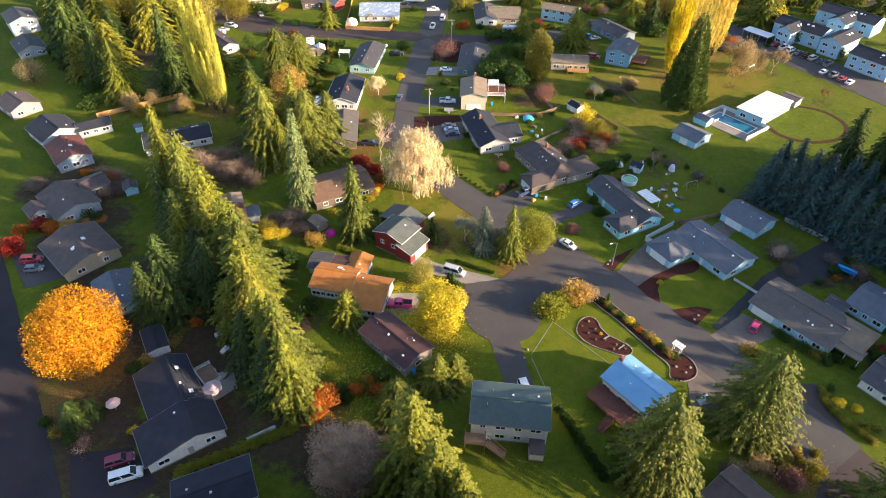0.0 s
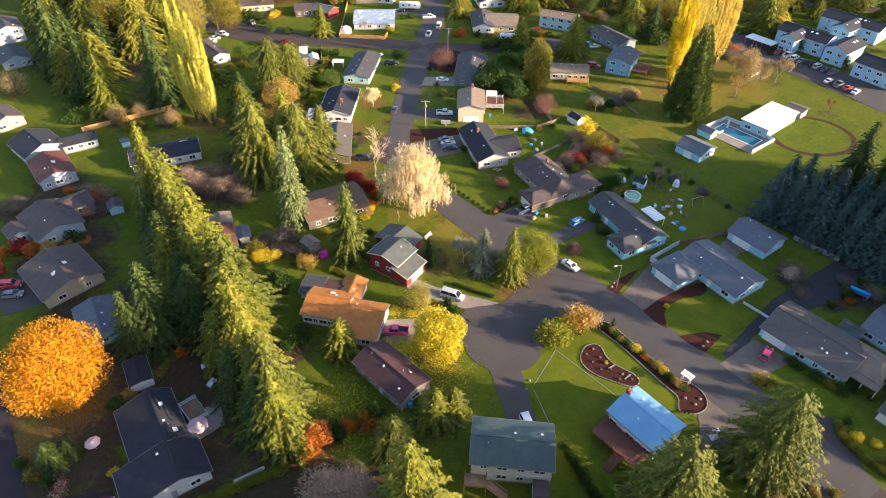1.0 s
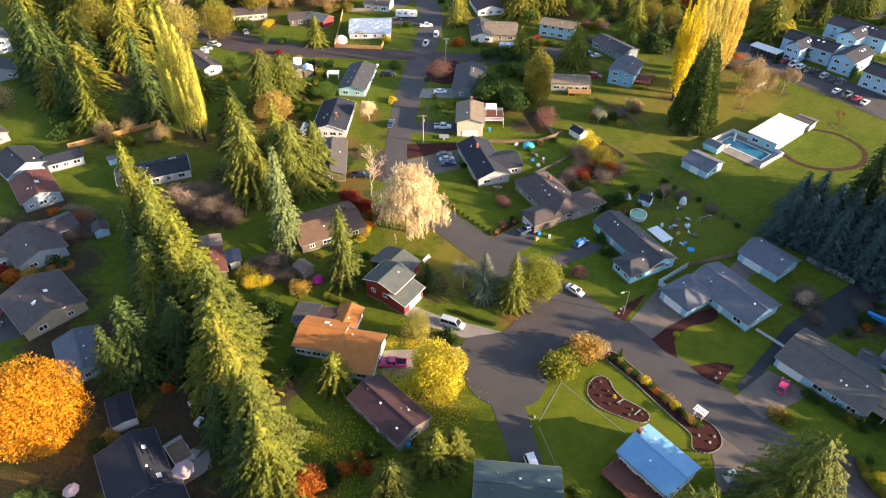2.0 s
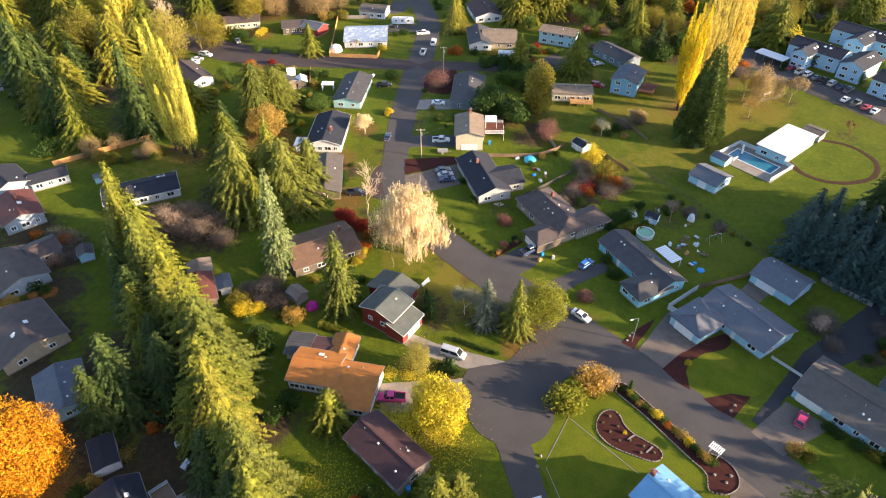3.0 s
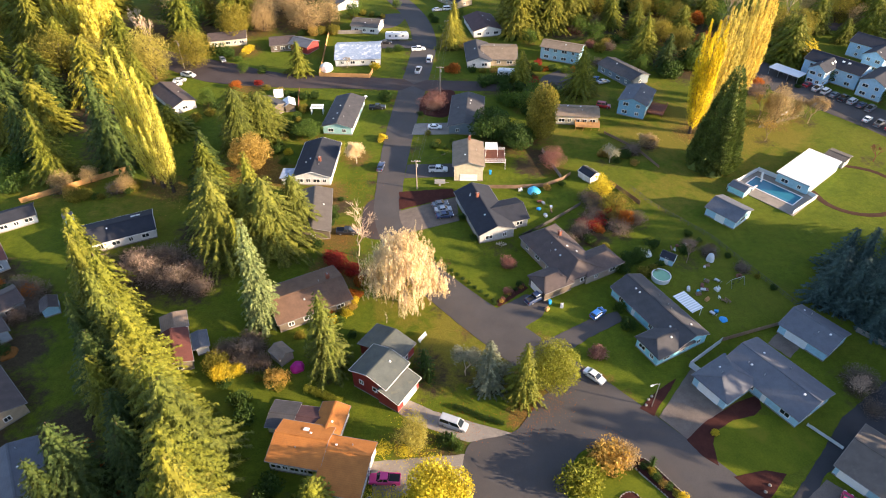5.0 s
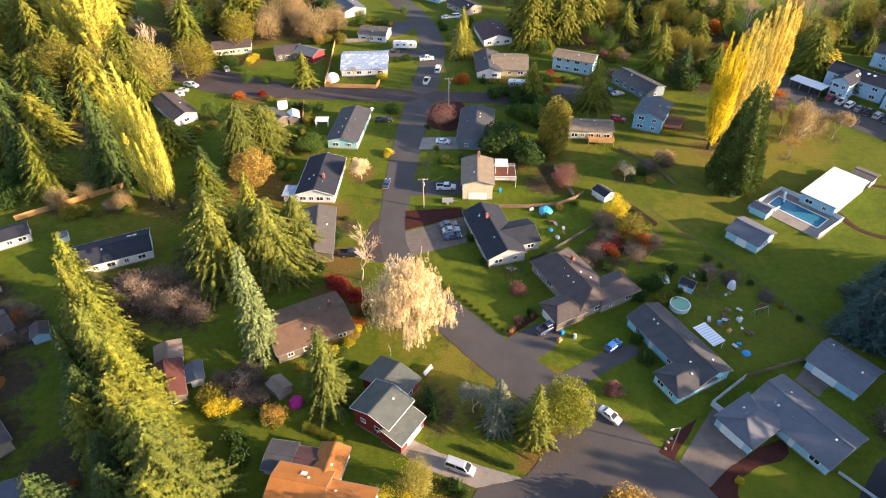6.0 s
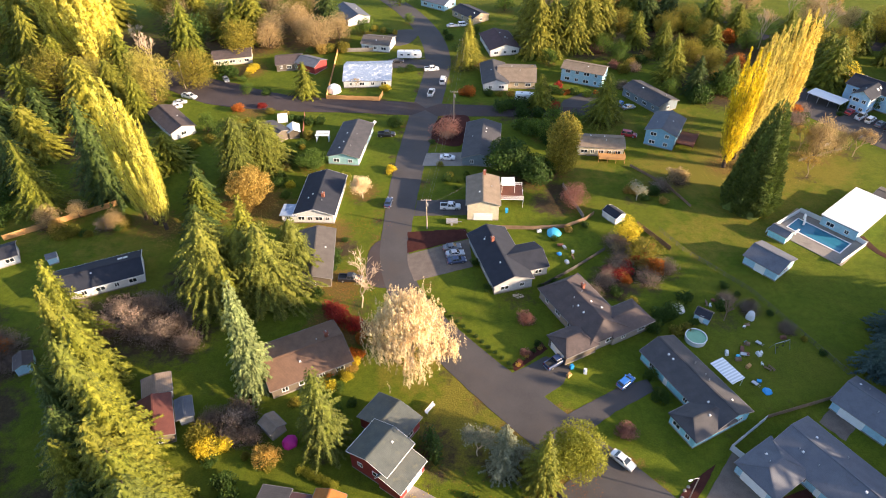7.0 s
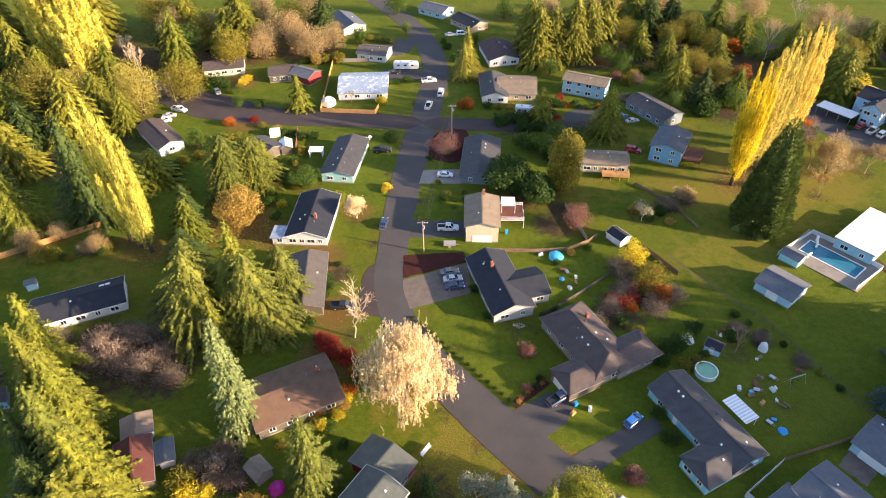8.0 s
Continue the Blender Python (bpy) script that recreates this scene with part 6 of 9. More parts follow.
# far houses
house("brown and white house with a tan roof beyond the street", -88.2, 291.0, 14, 15.0, 9.5, 2.8, 1.5, R["brown"], W["cream"], wins=(5, 1, 3, 1), vents=1)
house("house with a grey roof and white gable", -93.4, 239.0, -48, 19.0, 8.5, 2.7, 1.4, R["brown"], W["white"], wins=(2, 1, 2, 1), vents=1)
house("low house with a brown roof behind trees", -65.0, 286.0, 10, 10.0, 9.5, 2.7, 1.5, R["brown"], W["brown"], wins=(3, 1, 2, 1), vents=0)
house("red barn-like garage with a grey roof", -56.0, 283.5, -29, 9.5, 8.0, 3.0, 1.4, R["grey"], W["red"], "garage", name="garage", wins=(0, 0, 0, 0), vents=0)
house("dark garden shed in a back yard", -58.8, 232.6, -40, 9.5, 7.5, 2.6, 1.2, R["charcoal"], W["brown"], "shed", name="shed", wins=(1, 0, 1, 0), vents=0)
house("white-roofed arched carport in a back yard", -52.6, 233.8, -75, 5.4, 4.0, 2.2, 1.0, R["white"], W["brown"], "carport", name="carport", wins=(0, 0, 0, 0), vents=0)
house("pale blue house seen at the yard's edge", 94.0, 99.8, -52, 9.0, 11.0, 2.7, 1.7, R["grey"], W["paleblue"], wins=(3, 1, 2, 1), vents=1)
house("white house with a dark grey roof", 87.0, 77.5, -52, 11.0, 9.6, 2.7, 1.5, R["charcoal"], W["white"], wins=(3, 1, 2, 1), vents=1)
house("house with a brown-grey roof under tall conifers", 49.0, 52.6, -52, 11.0, 9.0, 2.6, 1.4, R["brown"], W["tan"], wins=(3, 1, 2, 1), vents=1)
house("white gabled house at the head of the street", -10.0, 352.0, -35, 14.0, 10.0, 2.8, 1.6, R["grey"], W["paleblue"], wins=(3, 2, 2, 1), vents=0)

# apartment blocks and car ports by the parking lot
APT = "apartment buildings"
for x, y, ang, L, Wd, lab in ((141, 255.5, -50, 20, 11, "two-storey pale blue apartment building with a dark roof"), (150.5, 243.5, 38, 16, 9, "pale blue apartment wing with a gabled end"),
                              (134.5, 252.5, 38, 10, 6.5, "pale blue apartment wing with a gabled end"), (167, 270, -50, 24, 12, "two-storey pale blue apartment building with a dark roof"),
                              (161, 264, 38, 12, 8, "pale blue apartment wing with a gabled end"), (156, 226, -55, 16, 12, "two-storey pale blue apartment building with a dark roof")):
    house(lab, x, y, ang, L, Wd, 5.6, 2.0, R["navy"], W["aptblue"], "apartment block", APT, "apartment_building", storeys=2, wins=(4, 2, 4, 2), vents=1, skylights=((2.0, -1.6, 0.9), (4.0, -1.6, 0.9)))
for x, y, L in ((123.9, 255.9, 11.5), (139.5, 273.4, 10.0)):
    e = thing("carport", x, y, 0, "long carport with a flat white metal roof", "carport", "car ports", -52)
    bm = bmesh.new()
    add_box(bm, 0, 0, 2.7, L, 5.4, 0.22)
    part("roof", bm, R["white"], e)
    for i in range(4):
        for v in (-2.2, 2.2):
            bm = bmesh.new()
            add_box(bm, -L / 2 + 0.4 + i * (L - 0.8) / 3, v, 1.3, 0.14, 0.14, 2.65)
            part("post", bm, METAL, e)


# ---- trees ----
FIR_ROW = "row of tall firs"
F1 = fir(11, 24, 6.4, M["fir"], label="tall sunlit fir in a dense windbreak row")
F2 = fir(12, 24, 6.0, M["fir"], droop=0.62, power=0.75, label="tall sunlit fir in a dense windbreak row")
F7 = fir(41, 24, 6.8, M["fir_gold"], droop=0.55, power=0.95, gap=0.9, label="tall sunlit fir in a dense windbreak row")
F8 = fir(42, 24, 5.8, M["fir_olive"], droop=0.42, power=0.7, label="tall sunlit fir in a dense windbreak row")
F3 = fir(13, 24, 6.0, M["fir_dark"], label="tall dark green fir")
F4 = fir(14, 20, 7.4, M["fir_olive"], droop=0.5, power=0.4, leaf=0.75, gap=0.62, dens=1.15, label="broad green fir standing on grass")
F9 = fir(43, 22, 8.6, M["fir_olive"], droop=0.5, power=0.55, gap=0.85, label="broad green fir in a grove")
F5 = fir(15, 12, 4.0, M["fir"], leaf=0.75, gap=0.6, label="young green fir on a lawn")
F6 = fir(16, 24, 5.8, M["fir_gold"], label="tall fir turning golden in low sun")
S1 = fir(17, 22, 4.7, M["spruce"], droop=0.38, dens=1.7, base=0.02, leaf=0.75, gap=0.6, label="tall narrow blue-green spruce", category="spruce tree")
S3 = fir(44, 13.5, 3.9, M["silver_fir"], droop=0.35, dens=1.4, base=0.02, leaf=0.6, gap=0.5, label="silver-blue spruce", category="spruce tree")
S2 = fir(18, 18, 4.8, M["blue_fir"], droop=0.3, dens=1.25, base=0.02, fan=2, gap=0.65, label="dense dark blue-green conifer in shade", category="conifer")
CY = cypress(19, 27, 7.6, M["cypress"], 17000, "huge dark cone-shaped cypress on the meadow")
G1 = fir(31, 24, 6.2, M["fir"], leaf=1.2, fan=1, power=0.7, label="tall conifer in mixed woods")
G3 = fir(33, 24, 6.0, M["fir_dark"], leaf=1.2, fan=1, label="tall dark conifer in mixed woods")
GE = fir(37, 24, 6.2, M["fir_dark"], leaf=1.7, fan=1, gap=1.15, dens=0.85, label="tall dark fir added to cast shade on the plots")
G6 = fir(36, 24, 6.4, M["fir_gold"], leaf=1.2, fan=1, power=0.6, label="tall golden-green conifer in mixed woods")
rnd = random.Random(4)
for i, (u, w_, h_) in enumerate(((0.0, 0.3, 1.02), (0.11, -1.2, 1.1), (0.2, 1.4, 0.96), (0.285, -0.9, 1.06), (0.385, 1.0, 1.0), (0.455, -1.5, 0.86), (0.545, 0.6, 0.98), (0.62, 1.2, 1.0), (0.69, -1.6, 0.98), (0.765, 0.2, 1.0), (0.86, -1.0, 0.94), (0.915, 1.5, 0.95), (0.98, 0.0, 0.86))):
    wide_, off_ = (1.22, 1.4) if 0.35 < u < 0.72 else (1.0, 1.0 if u < 0.5 else -1.2 if u < 0.9 else -2.8)
    x, y = -81 + u * 55 + (w_ + off_) * 0.83, 146 - u * 73.5 + (w_ + off_) * 0.57
    put((F1, F7, F2, F8)[i % 4], x, y, rnd.uniform(0.9, 1.05) * wide_, h_ * rnd.uniform(0.95, 1.08), rnd.uniform(0, 6.28), "tall sunlit fir in a dense windbreak row", FIR_ROW)
# The dark-needled ones carry the row's shade in their colour.
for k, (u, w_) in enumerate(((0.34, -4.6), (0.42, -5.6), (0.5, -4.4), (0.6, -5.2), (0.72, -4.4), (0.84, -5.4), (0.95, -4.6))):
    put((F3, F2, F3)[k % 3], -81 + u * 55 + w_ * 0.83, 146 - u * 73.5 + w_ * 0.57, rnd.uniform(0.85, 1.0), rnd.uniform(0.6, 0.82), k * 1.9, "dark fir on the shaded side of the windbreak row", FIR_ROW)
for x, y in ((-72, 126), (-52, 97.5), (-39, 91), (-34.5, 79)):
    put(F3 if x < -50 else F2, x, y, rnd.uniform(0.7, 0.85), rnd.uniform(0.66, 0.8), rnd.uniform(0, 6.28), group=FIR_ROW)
# Dark needles stand in for the yard's shade on these two.
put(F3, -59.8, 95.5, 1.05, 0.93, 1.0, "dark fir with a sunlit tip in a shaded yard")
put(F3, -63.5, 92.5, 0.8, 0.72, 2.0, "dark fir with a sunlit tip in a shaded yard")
put(S1, -39.8, 136.0, 0.92, 1.3, 0.4)
for k, (x, y, s, h) in enumerate(((-54, 159.5, 1.08, 1.06), (-42.6, 160, 1.1, 1.02), (-48, 168, 0.95, 1.0), (-38, 168, 0.75, 0.8), (-58.5, 169, 0.8, 0.85), (-49, 154, 0.6, 0.66), (-47.5, 162, 1.0, 0.88), (-55, 164.5, 0.85, 0.8))):
    put((F9, F9, F1)[k % 3], x, y, s, h, k * 1.3, "tall green fir in a grove between gardens", "grove of firs")
put(F8, -23.9, 122.5, 0.85, 0.93, 0.5, "tall olive-green fir beside the red house")
put(F1, 14.1, 115.4, 0.62, 0.68, 2.5, "sunlit pointed fir at the street corner")
put(S3, 7.8, 118.6, 0.95, 1.0, 1.5, "silver-blue spruce on a dry lawn")
put(F5, -22.2, 93.6, 1.15, 0.78, 0.3, "bright green young fir behind the orange-roofed house")
put(F5, -2.2, 77.2, 1.2, 0.72, 0.9, "bright green young conifer beside the maroon-roofed house")
put(F5, 1.2, 78.8, 0.9, 0.6, 2.9, "bright green young conifer beside the maroon-roofed house")
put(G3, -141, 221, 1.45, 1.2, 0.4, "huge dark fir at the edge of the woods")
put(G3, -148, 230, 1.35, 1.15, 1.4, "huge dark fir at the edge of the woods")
put(F1, -112, 193, 1.05, 0.94, 0.3, "tall yellow-green fir at the edge of a lawn")
put(F3, -96.5, 199.5, 1.25, 1.3, 0.7, "very tall dark fir beside the golden poplar")
put(F2, -90, 206, 1.1, 1.15, 1.7, "very tall fir beside the golden poplar")
put(F2, -5.2, 56, 1.32, 1.1, 0.6, "tall fir with sunlit hanging boughs")
put(F1, -1.6, 50.5, 1.2, 0.95, 1.6, "tall fir with sunlit hanging boughs")
put(F2, 2.0, 47.5, 1.0, 0.86, 2.6, "tall fir with sunlit hanging boughs")
put(F4, -9.3, 70.2, 0.55, 0.5, 2.6, "small fir by the maroon-roofed house")
put(F4, 35.5, 58.6, 1.12, 1.08, 0.4, "broad shaggy conifer beside the blue-roofed house")
put(F4, 55.0, 68.4, 1.0, 1.12, 1.4, "broad shaggy conifer beside the gravel drive")
put(F4, 70, 50, 1.0, 1.0, 0.4, "broad shaggy conifer beside the drive")
put(F3, -69.5, 67, 0.6, 0.22, 1.0, "broad dark green juniper by the pavement")
put(F3, -66.5, 68.5, 0.42, 0.18, 2.0, "broad dark green juniper by the pavement")
put(CY, 77.0, 196.8, 1.0, 1.13, 0.2)
HEDGE = "row of dark conifers"
for k in range(11):
    x, y = 84.5 + k * 2.55 + rnd.uniform(-0.5, 0.5), 142 - k * 2.9 + rnd.uniform(-0.7, 0.7)
    put(S2, x, y, rnd.uniform(0.95, 1.1), rnd.uniform(0.78, 0.95), rnd.uniform(0, 6), group=HEDGE)
for k in range(9):
    put(S2, 91 + k * 3.1 + rnd.uniform(-0.5, 0.5), 150 - k * 2.6 + rnd.uniform(-0.7, 0.7), 1.0, rnd.uniform(0.8, 0.92), rnd.uniform(0, 6), group=HEDGE)
for x, y, s in ((113, 158, 1.0), (119, 152, 1.1), (125, 147, 1.0), (131, 141, 1.1)):
    put(F3, x, y, s, s * 0.85, x, "dark conifer behind the row", HEDGE)
# Firs added mostly out of view to cast shade on the plots.
SHADE_FIRS = "tall firs at the edge of the plots"
for x, y, s in ((112, 118, 1.1), (117, 110, 1.05), (113, 102, 1.15), (118, 94, 1.1), (110, 88, 1.05), (106, 80, 1.05), (115, 84, 1.1), (104, 70, 1.0), (112, 72, 1.1), (110, 110, 1.0), (121, 102, 1.1), (108, 62, 1.0), (122, 118, 1.1), (124, 86, 1.1)):
    put(GE, x, y, s, s * (0.7 if y < 83 else 1.0), x, "tall dark fir added to cast shade on the plots", SHADE_FIRS)
# Taller ones added beyond the right side to shade the eastern houses.
for x, y, s in ((113, 123, 1.0), (114, 128.5, 1.1), (117, 133, 1.0), (119, 126, 1.1), (121, 140, 0.9), (125, 146, 0.9), (128, 106, 1.1), (131, 113, 1.2), (133, 120, 1.15), (134, 128, 1.2), (136, 136, 1.1), (138, 118, 1.2), (140, 128, 1.2)):
    put(GE, x, y, s, 1.38, x, "very tall dark fir added to cast shade on the plots", SHADE_FIRS)
# Belt added below the view to keep sun off the south-west yards.
for x, y, s in ((-34, 36, 1.0), (-27, 35, 1.1), (-20, 36, 1.1), (-13, 34, 1.15), (-6, 36, 1.1), (1, 35, 1.15), (8, 36, 1.1), (15, 35, 1.1), (22, 36, 1.05), (-40, 35, 1.0), (-31, 33, 1.2), (-16, 32, 1.2), (-2, 31, 1.2), (11, 31, 1.2), (28, 36, 1.1), (34, 35, 1.1)):
    put(GE, x, y, s * 1.1, 1.36, x, "tall dark fir added to cast shade on the plots", SHADE_FIRS)
put(F4, -62.7, 210.5, 1.0, 0.98, 0.2, "dense green fir behind back yards")
put(F4, -57.0, 215.5, 1.0, 0.8, 1.8, "dense green fir behind back yards")
put(F5, -55.8, 221.5, 1.0, 0.95, 0.8, "pointed young fir behind gardens")
put(F6, 3.6, 290, 0.85, 0.75, 0.5, "pointed sunlit fir on the street corner")
put(F6, 2.2, 284, 0.8, 0.62, 1.5, "pointed sunlit fir on the street corner")
put(F1, 46.5, 243.5, 1.1, 0.72, 0.7, "green fir beside a driveway")
put(F1, 75.6, 273, 1.05, 0.76, 0.9, "green fir among bare trees")
put(F5, -53.8, 260.5, 1.2, 1.1, 1.4, "grey-green fir on the verge")
for k, (x, y, s) in enumerate(((30, 297, 1.0), (36, 301, 1.1), (44, 302, 1.0), (50, 306, 1.05), (28, 309, 1.1), (57, 312, 1.0))):
    put(G6, x, y, s * 1.15, s * (0.95, 0.8, 1.05)[k % 3], k, "broad sunlit conifer in the far grove", "far grove")
# mixed woods to the north-west
WG = lobed(62, 17, 6.5, M["wood_gold"], lobes=20, count=7500, leaf=0.5, low=0.02, fill=0.15, wide=0.42, up=0.7, label="golden-olive tree in mixed woods")
WO = lobed(63, 15, 6.5, M["olive"], lobes=20, count=7000, leaf=0.5, low=0.02, fill=0.15, wide=0.42, up=0.7, label="olive tree in mixed woods")
WOODS = "mixed woods"
for k, (x, y, s, h, p_) in enumerate((
        (-156, 276, 1.2, 1.05, G6), (-142, 262, 1.25, 1.0, G6), (-144, 249, 1.2, 1.0, G1), (-133, 257, 1.2, 1.0, G6), (-171, 297, 1.3, 1.1, G6), (-131, 238, 1.1, 0.9, G6), (-121, 242, 1.2, 0.98, G6),
        (-124, 273, 0.95, 1.05, G1), (-107, 258, 1.0, 1.0, G6), (-106, 245, 1.0, 0.9, G1), (-105, 291, 1.1, 1.05, G1), (-93, 268, 1.25, 0.9, G1), (-112, 327, 1.3, 0.9, G6), (-102, 319, 1.3, 0.9, G1),
        (-91, 313, 1.3, 0.95, G1), (-84, 313, 1.2, 0.9, G6), (-86, 215, 1.0, 0.6, G1), (-70, 195, 1.0, 0.6, G1), (-67, 189, 0.9, 0.5, G1), (-64, 184, 0.9, 0.5, G1), 
        (-128, 219, 1.2, 1.0, G6)) + (
        (-138, 226, 1.2, 1.0, G1), (-172, 270, 1.3, 1.1, G1), (-185, 290, 1.3, 1.1, G6),
        (-195, 310, 1.3, 1.1, G1), (-124, 203, 1.1, 0.9, G1), (-135, 210, 1.0, 0.9, G6),
        (-146, 272, 1.2, 1.0, G1), (-128, 262, 1.15, 0.9, G6), (-118, 252, 1.1, 0.9, G6), (-160, 310, 1.3, 1.1, G1), (-176, 325, 1.4, 1.1, G6), (-150, 330, 1.4, 1.1, G6), (-130, 335, 1.4, 1.1, G1))):
    if y > 250 and k % 5 in (1, 3):
        put((WG, WO)[k % 2], x + rnd.uniform(-2, 2), y + rnd.uniform(-2, 2), s * rnd.uniform(0.85, 1.15), h * rnd.uniform(0.85, 1.2), k * 1.7, "golden-olive broadleaf tree in mixed woods", WOODS)
        continue
    # Dark needles on nearer conifers stand in for the woods' shade.
    put(G3 if y < 245 and k % 2 else p_, x + rnd.uniform(-2.5, 2.5), y + rnd.uniform(-2.5, 2.5), s * rnd.uniform(0.75, 1.15), h * rnd.uniform(0.72, 1.1), k * 1.7, "tall conifer in mixed autumn woods", WOODS)
for k, (x, y, s) in enumerate(((78, 326, 0.9), (84, 313, 0.8), (129, 268, 0.95), (154, 300, 0.95), (168, 310, 1.0), (179, 312, 1.1), (186, 304, 1.0), (135, 294, 0.9), (126, 300, 0.8), (160, 288, 0.6), (146, 296, 0.8), (174, 296, 0.9), (192, 288, 1.0), (66, 318, 0.8), (72, 332, 0.95), (88, 330, 0.9), (98, 306, 0.75), (104, 322, 0.9), (96, 294, 0.8), (86, 288, 0.75), (70, 306, 0.7), (112, 314, 0.85), (-70, 330, 1.0), (-92, 330, 1.1), (-56, 326, 0.9), (93, 319, 0.9), (78, 296, 0.7), (82, 264, 0.6), (92, 281, 0.7), (94, 266, 0.65), (133, 281, 0.9), (140, 286, 0.8), (27, 253, 0.6))):
    if k % 3 == 1:
        put(WO, x, y, s * 1.1, s * 0.9, k, "olive broadleaf tree among distant gardens", "trees among gardens")
    elif k % 3 == 2:
        put(G1, x, y, s * 1.25, s * 0.85, k, "green fir among distant gardens", "firs among gardens")
    elif x > 90:
        put(G1, x, y, s * 1.1, s * 0.7, k, "green fir among distant gardens", "firs among gardens")
    else:
        put(G3, x, y, s * 1.3, s * 0.95, k, "dark fir among distant gardens", "firs among gardens")
for pat in (GE, S3, WG, WO, F7, F8, F9, F1, F2, F3, F4, F5, F6, S1, S2, CY, G1, G3, G6):
    stash(pat)

# golden poplars
P1 = poplar(21, 36, 5.6, M["gold"], label="tall pale golden-yellow poplar glowing in low sun")
P2 = poplar(22, 36, 5.2, M["gold_brown"], label="tall pale golden poplar glowing in low sun")
P3 = poplar(23, 36, 5.4, M["gold_bright"], label="tall bright yellow poplar glowing in low sun")
P4 = poplar(24, 36, 5.8, M["gold"], plumes=18, count=6500, leaf=0.8, label="golden poplar in the far woods")
put(P1, -79.6, 187.4, 1.1, 1.12, 0.3)
put(P1, -76.0, 185.2, 0.9, 0.98, 1.3)
put(P1, -83.0, 189.4, 0.85, 0.95, 2.3)
for k, (x, y, h) in enumerate(((77, 216, 0.98), (81.5, 220.5, 1.05), (86.5, 225, 1.0), (91, 229.5, 1.05), (95.5, 234, 1.08), (100, 238, 1.05))):
    put(P3 if k == 0 else P2, x, y, 1.0, h, k * 1.1, group="row of golden poplars")
for k, (x, y, h) in enumerate(((-134, 287, 0.9), (-140, 292, 1.0), (-147, 289, 1.0), (-154, 294, 1.05), (-131, 275, 0.6), (-154, 306, 1.1), (-137, 282, 0.8), (-148, 300, 1.05))):
    put(P4, x, y, 1.5, h * 1.08, k, "golden poplar in the far woods", "golden poplars in the woods")
for pat in (P1, P2, P3, P4):
    stash(pat)

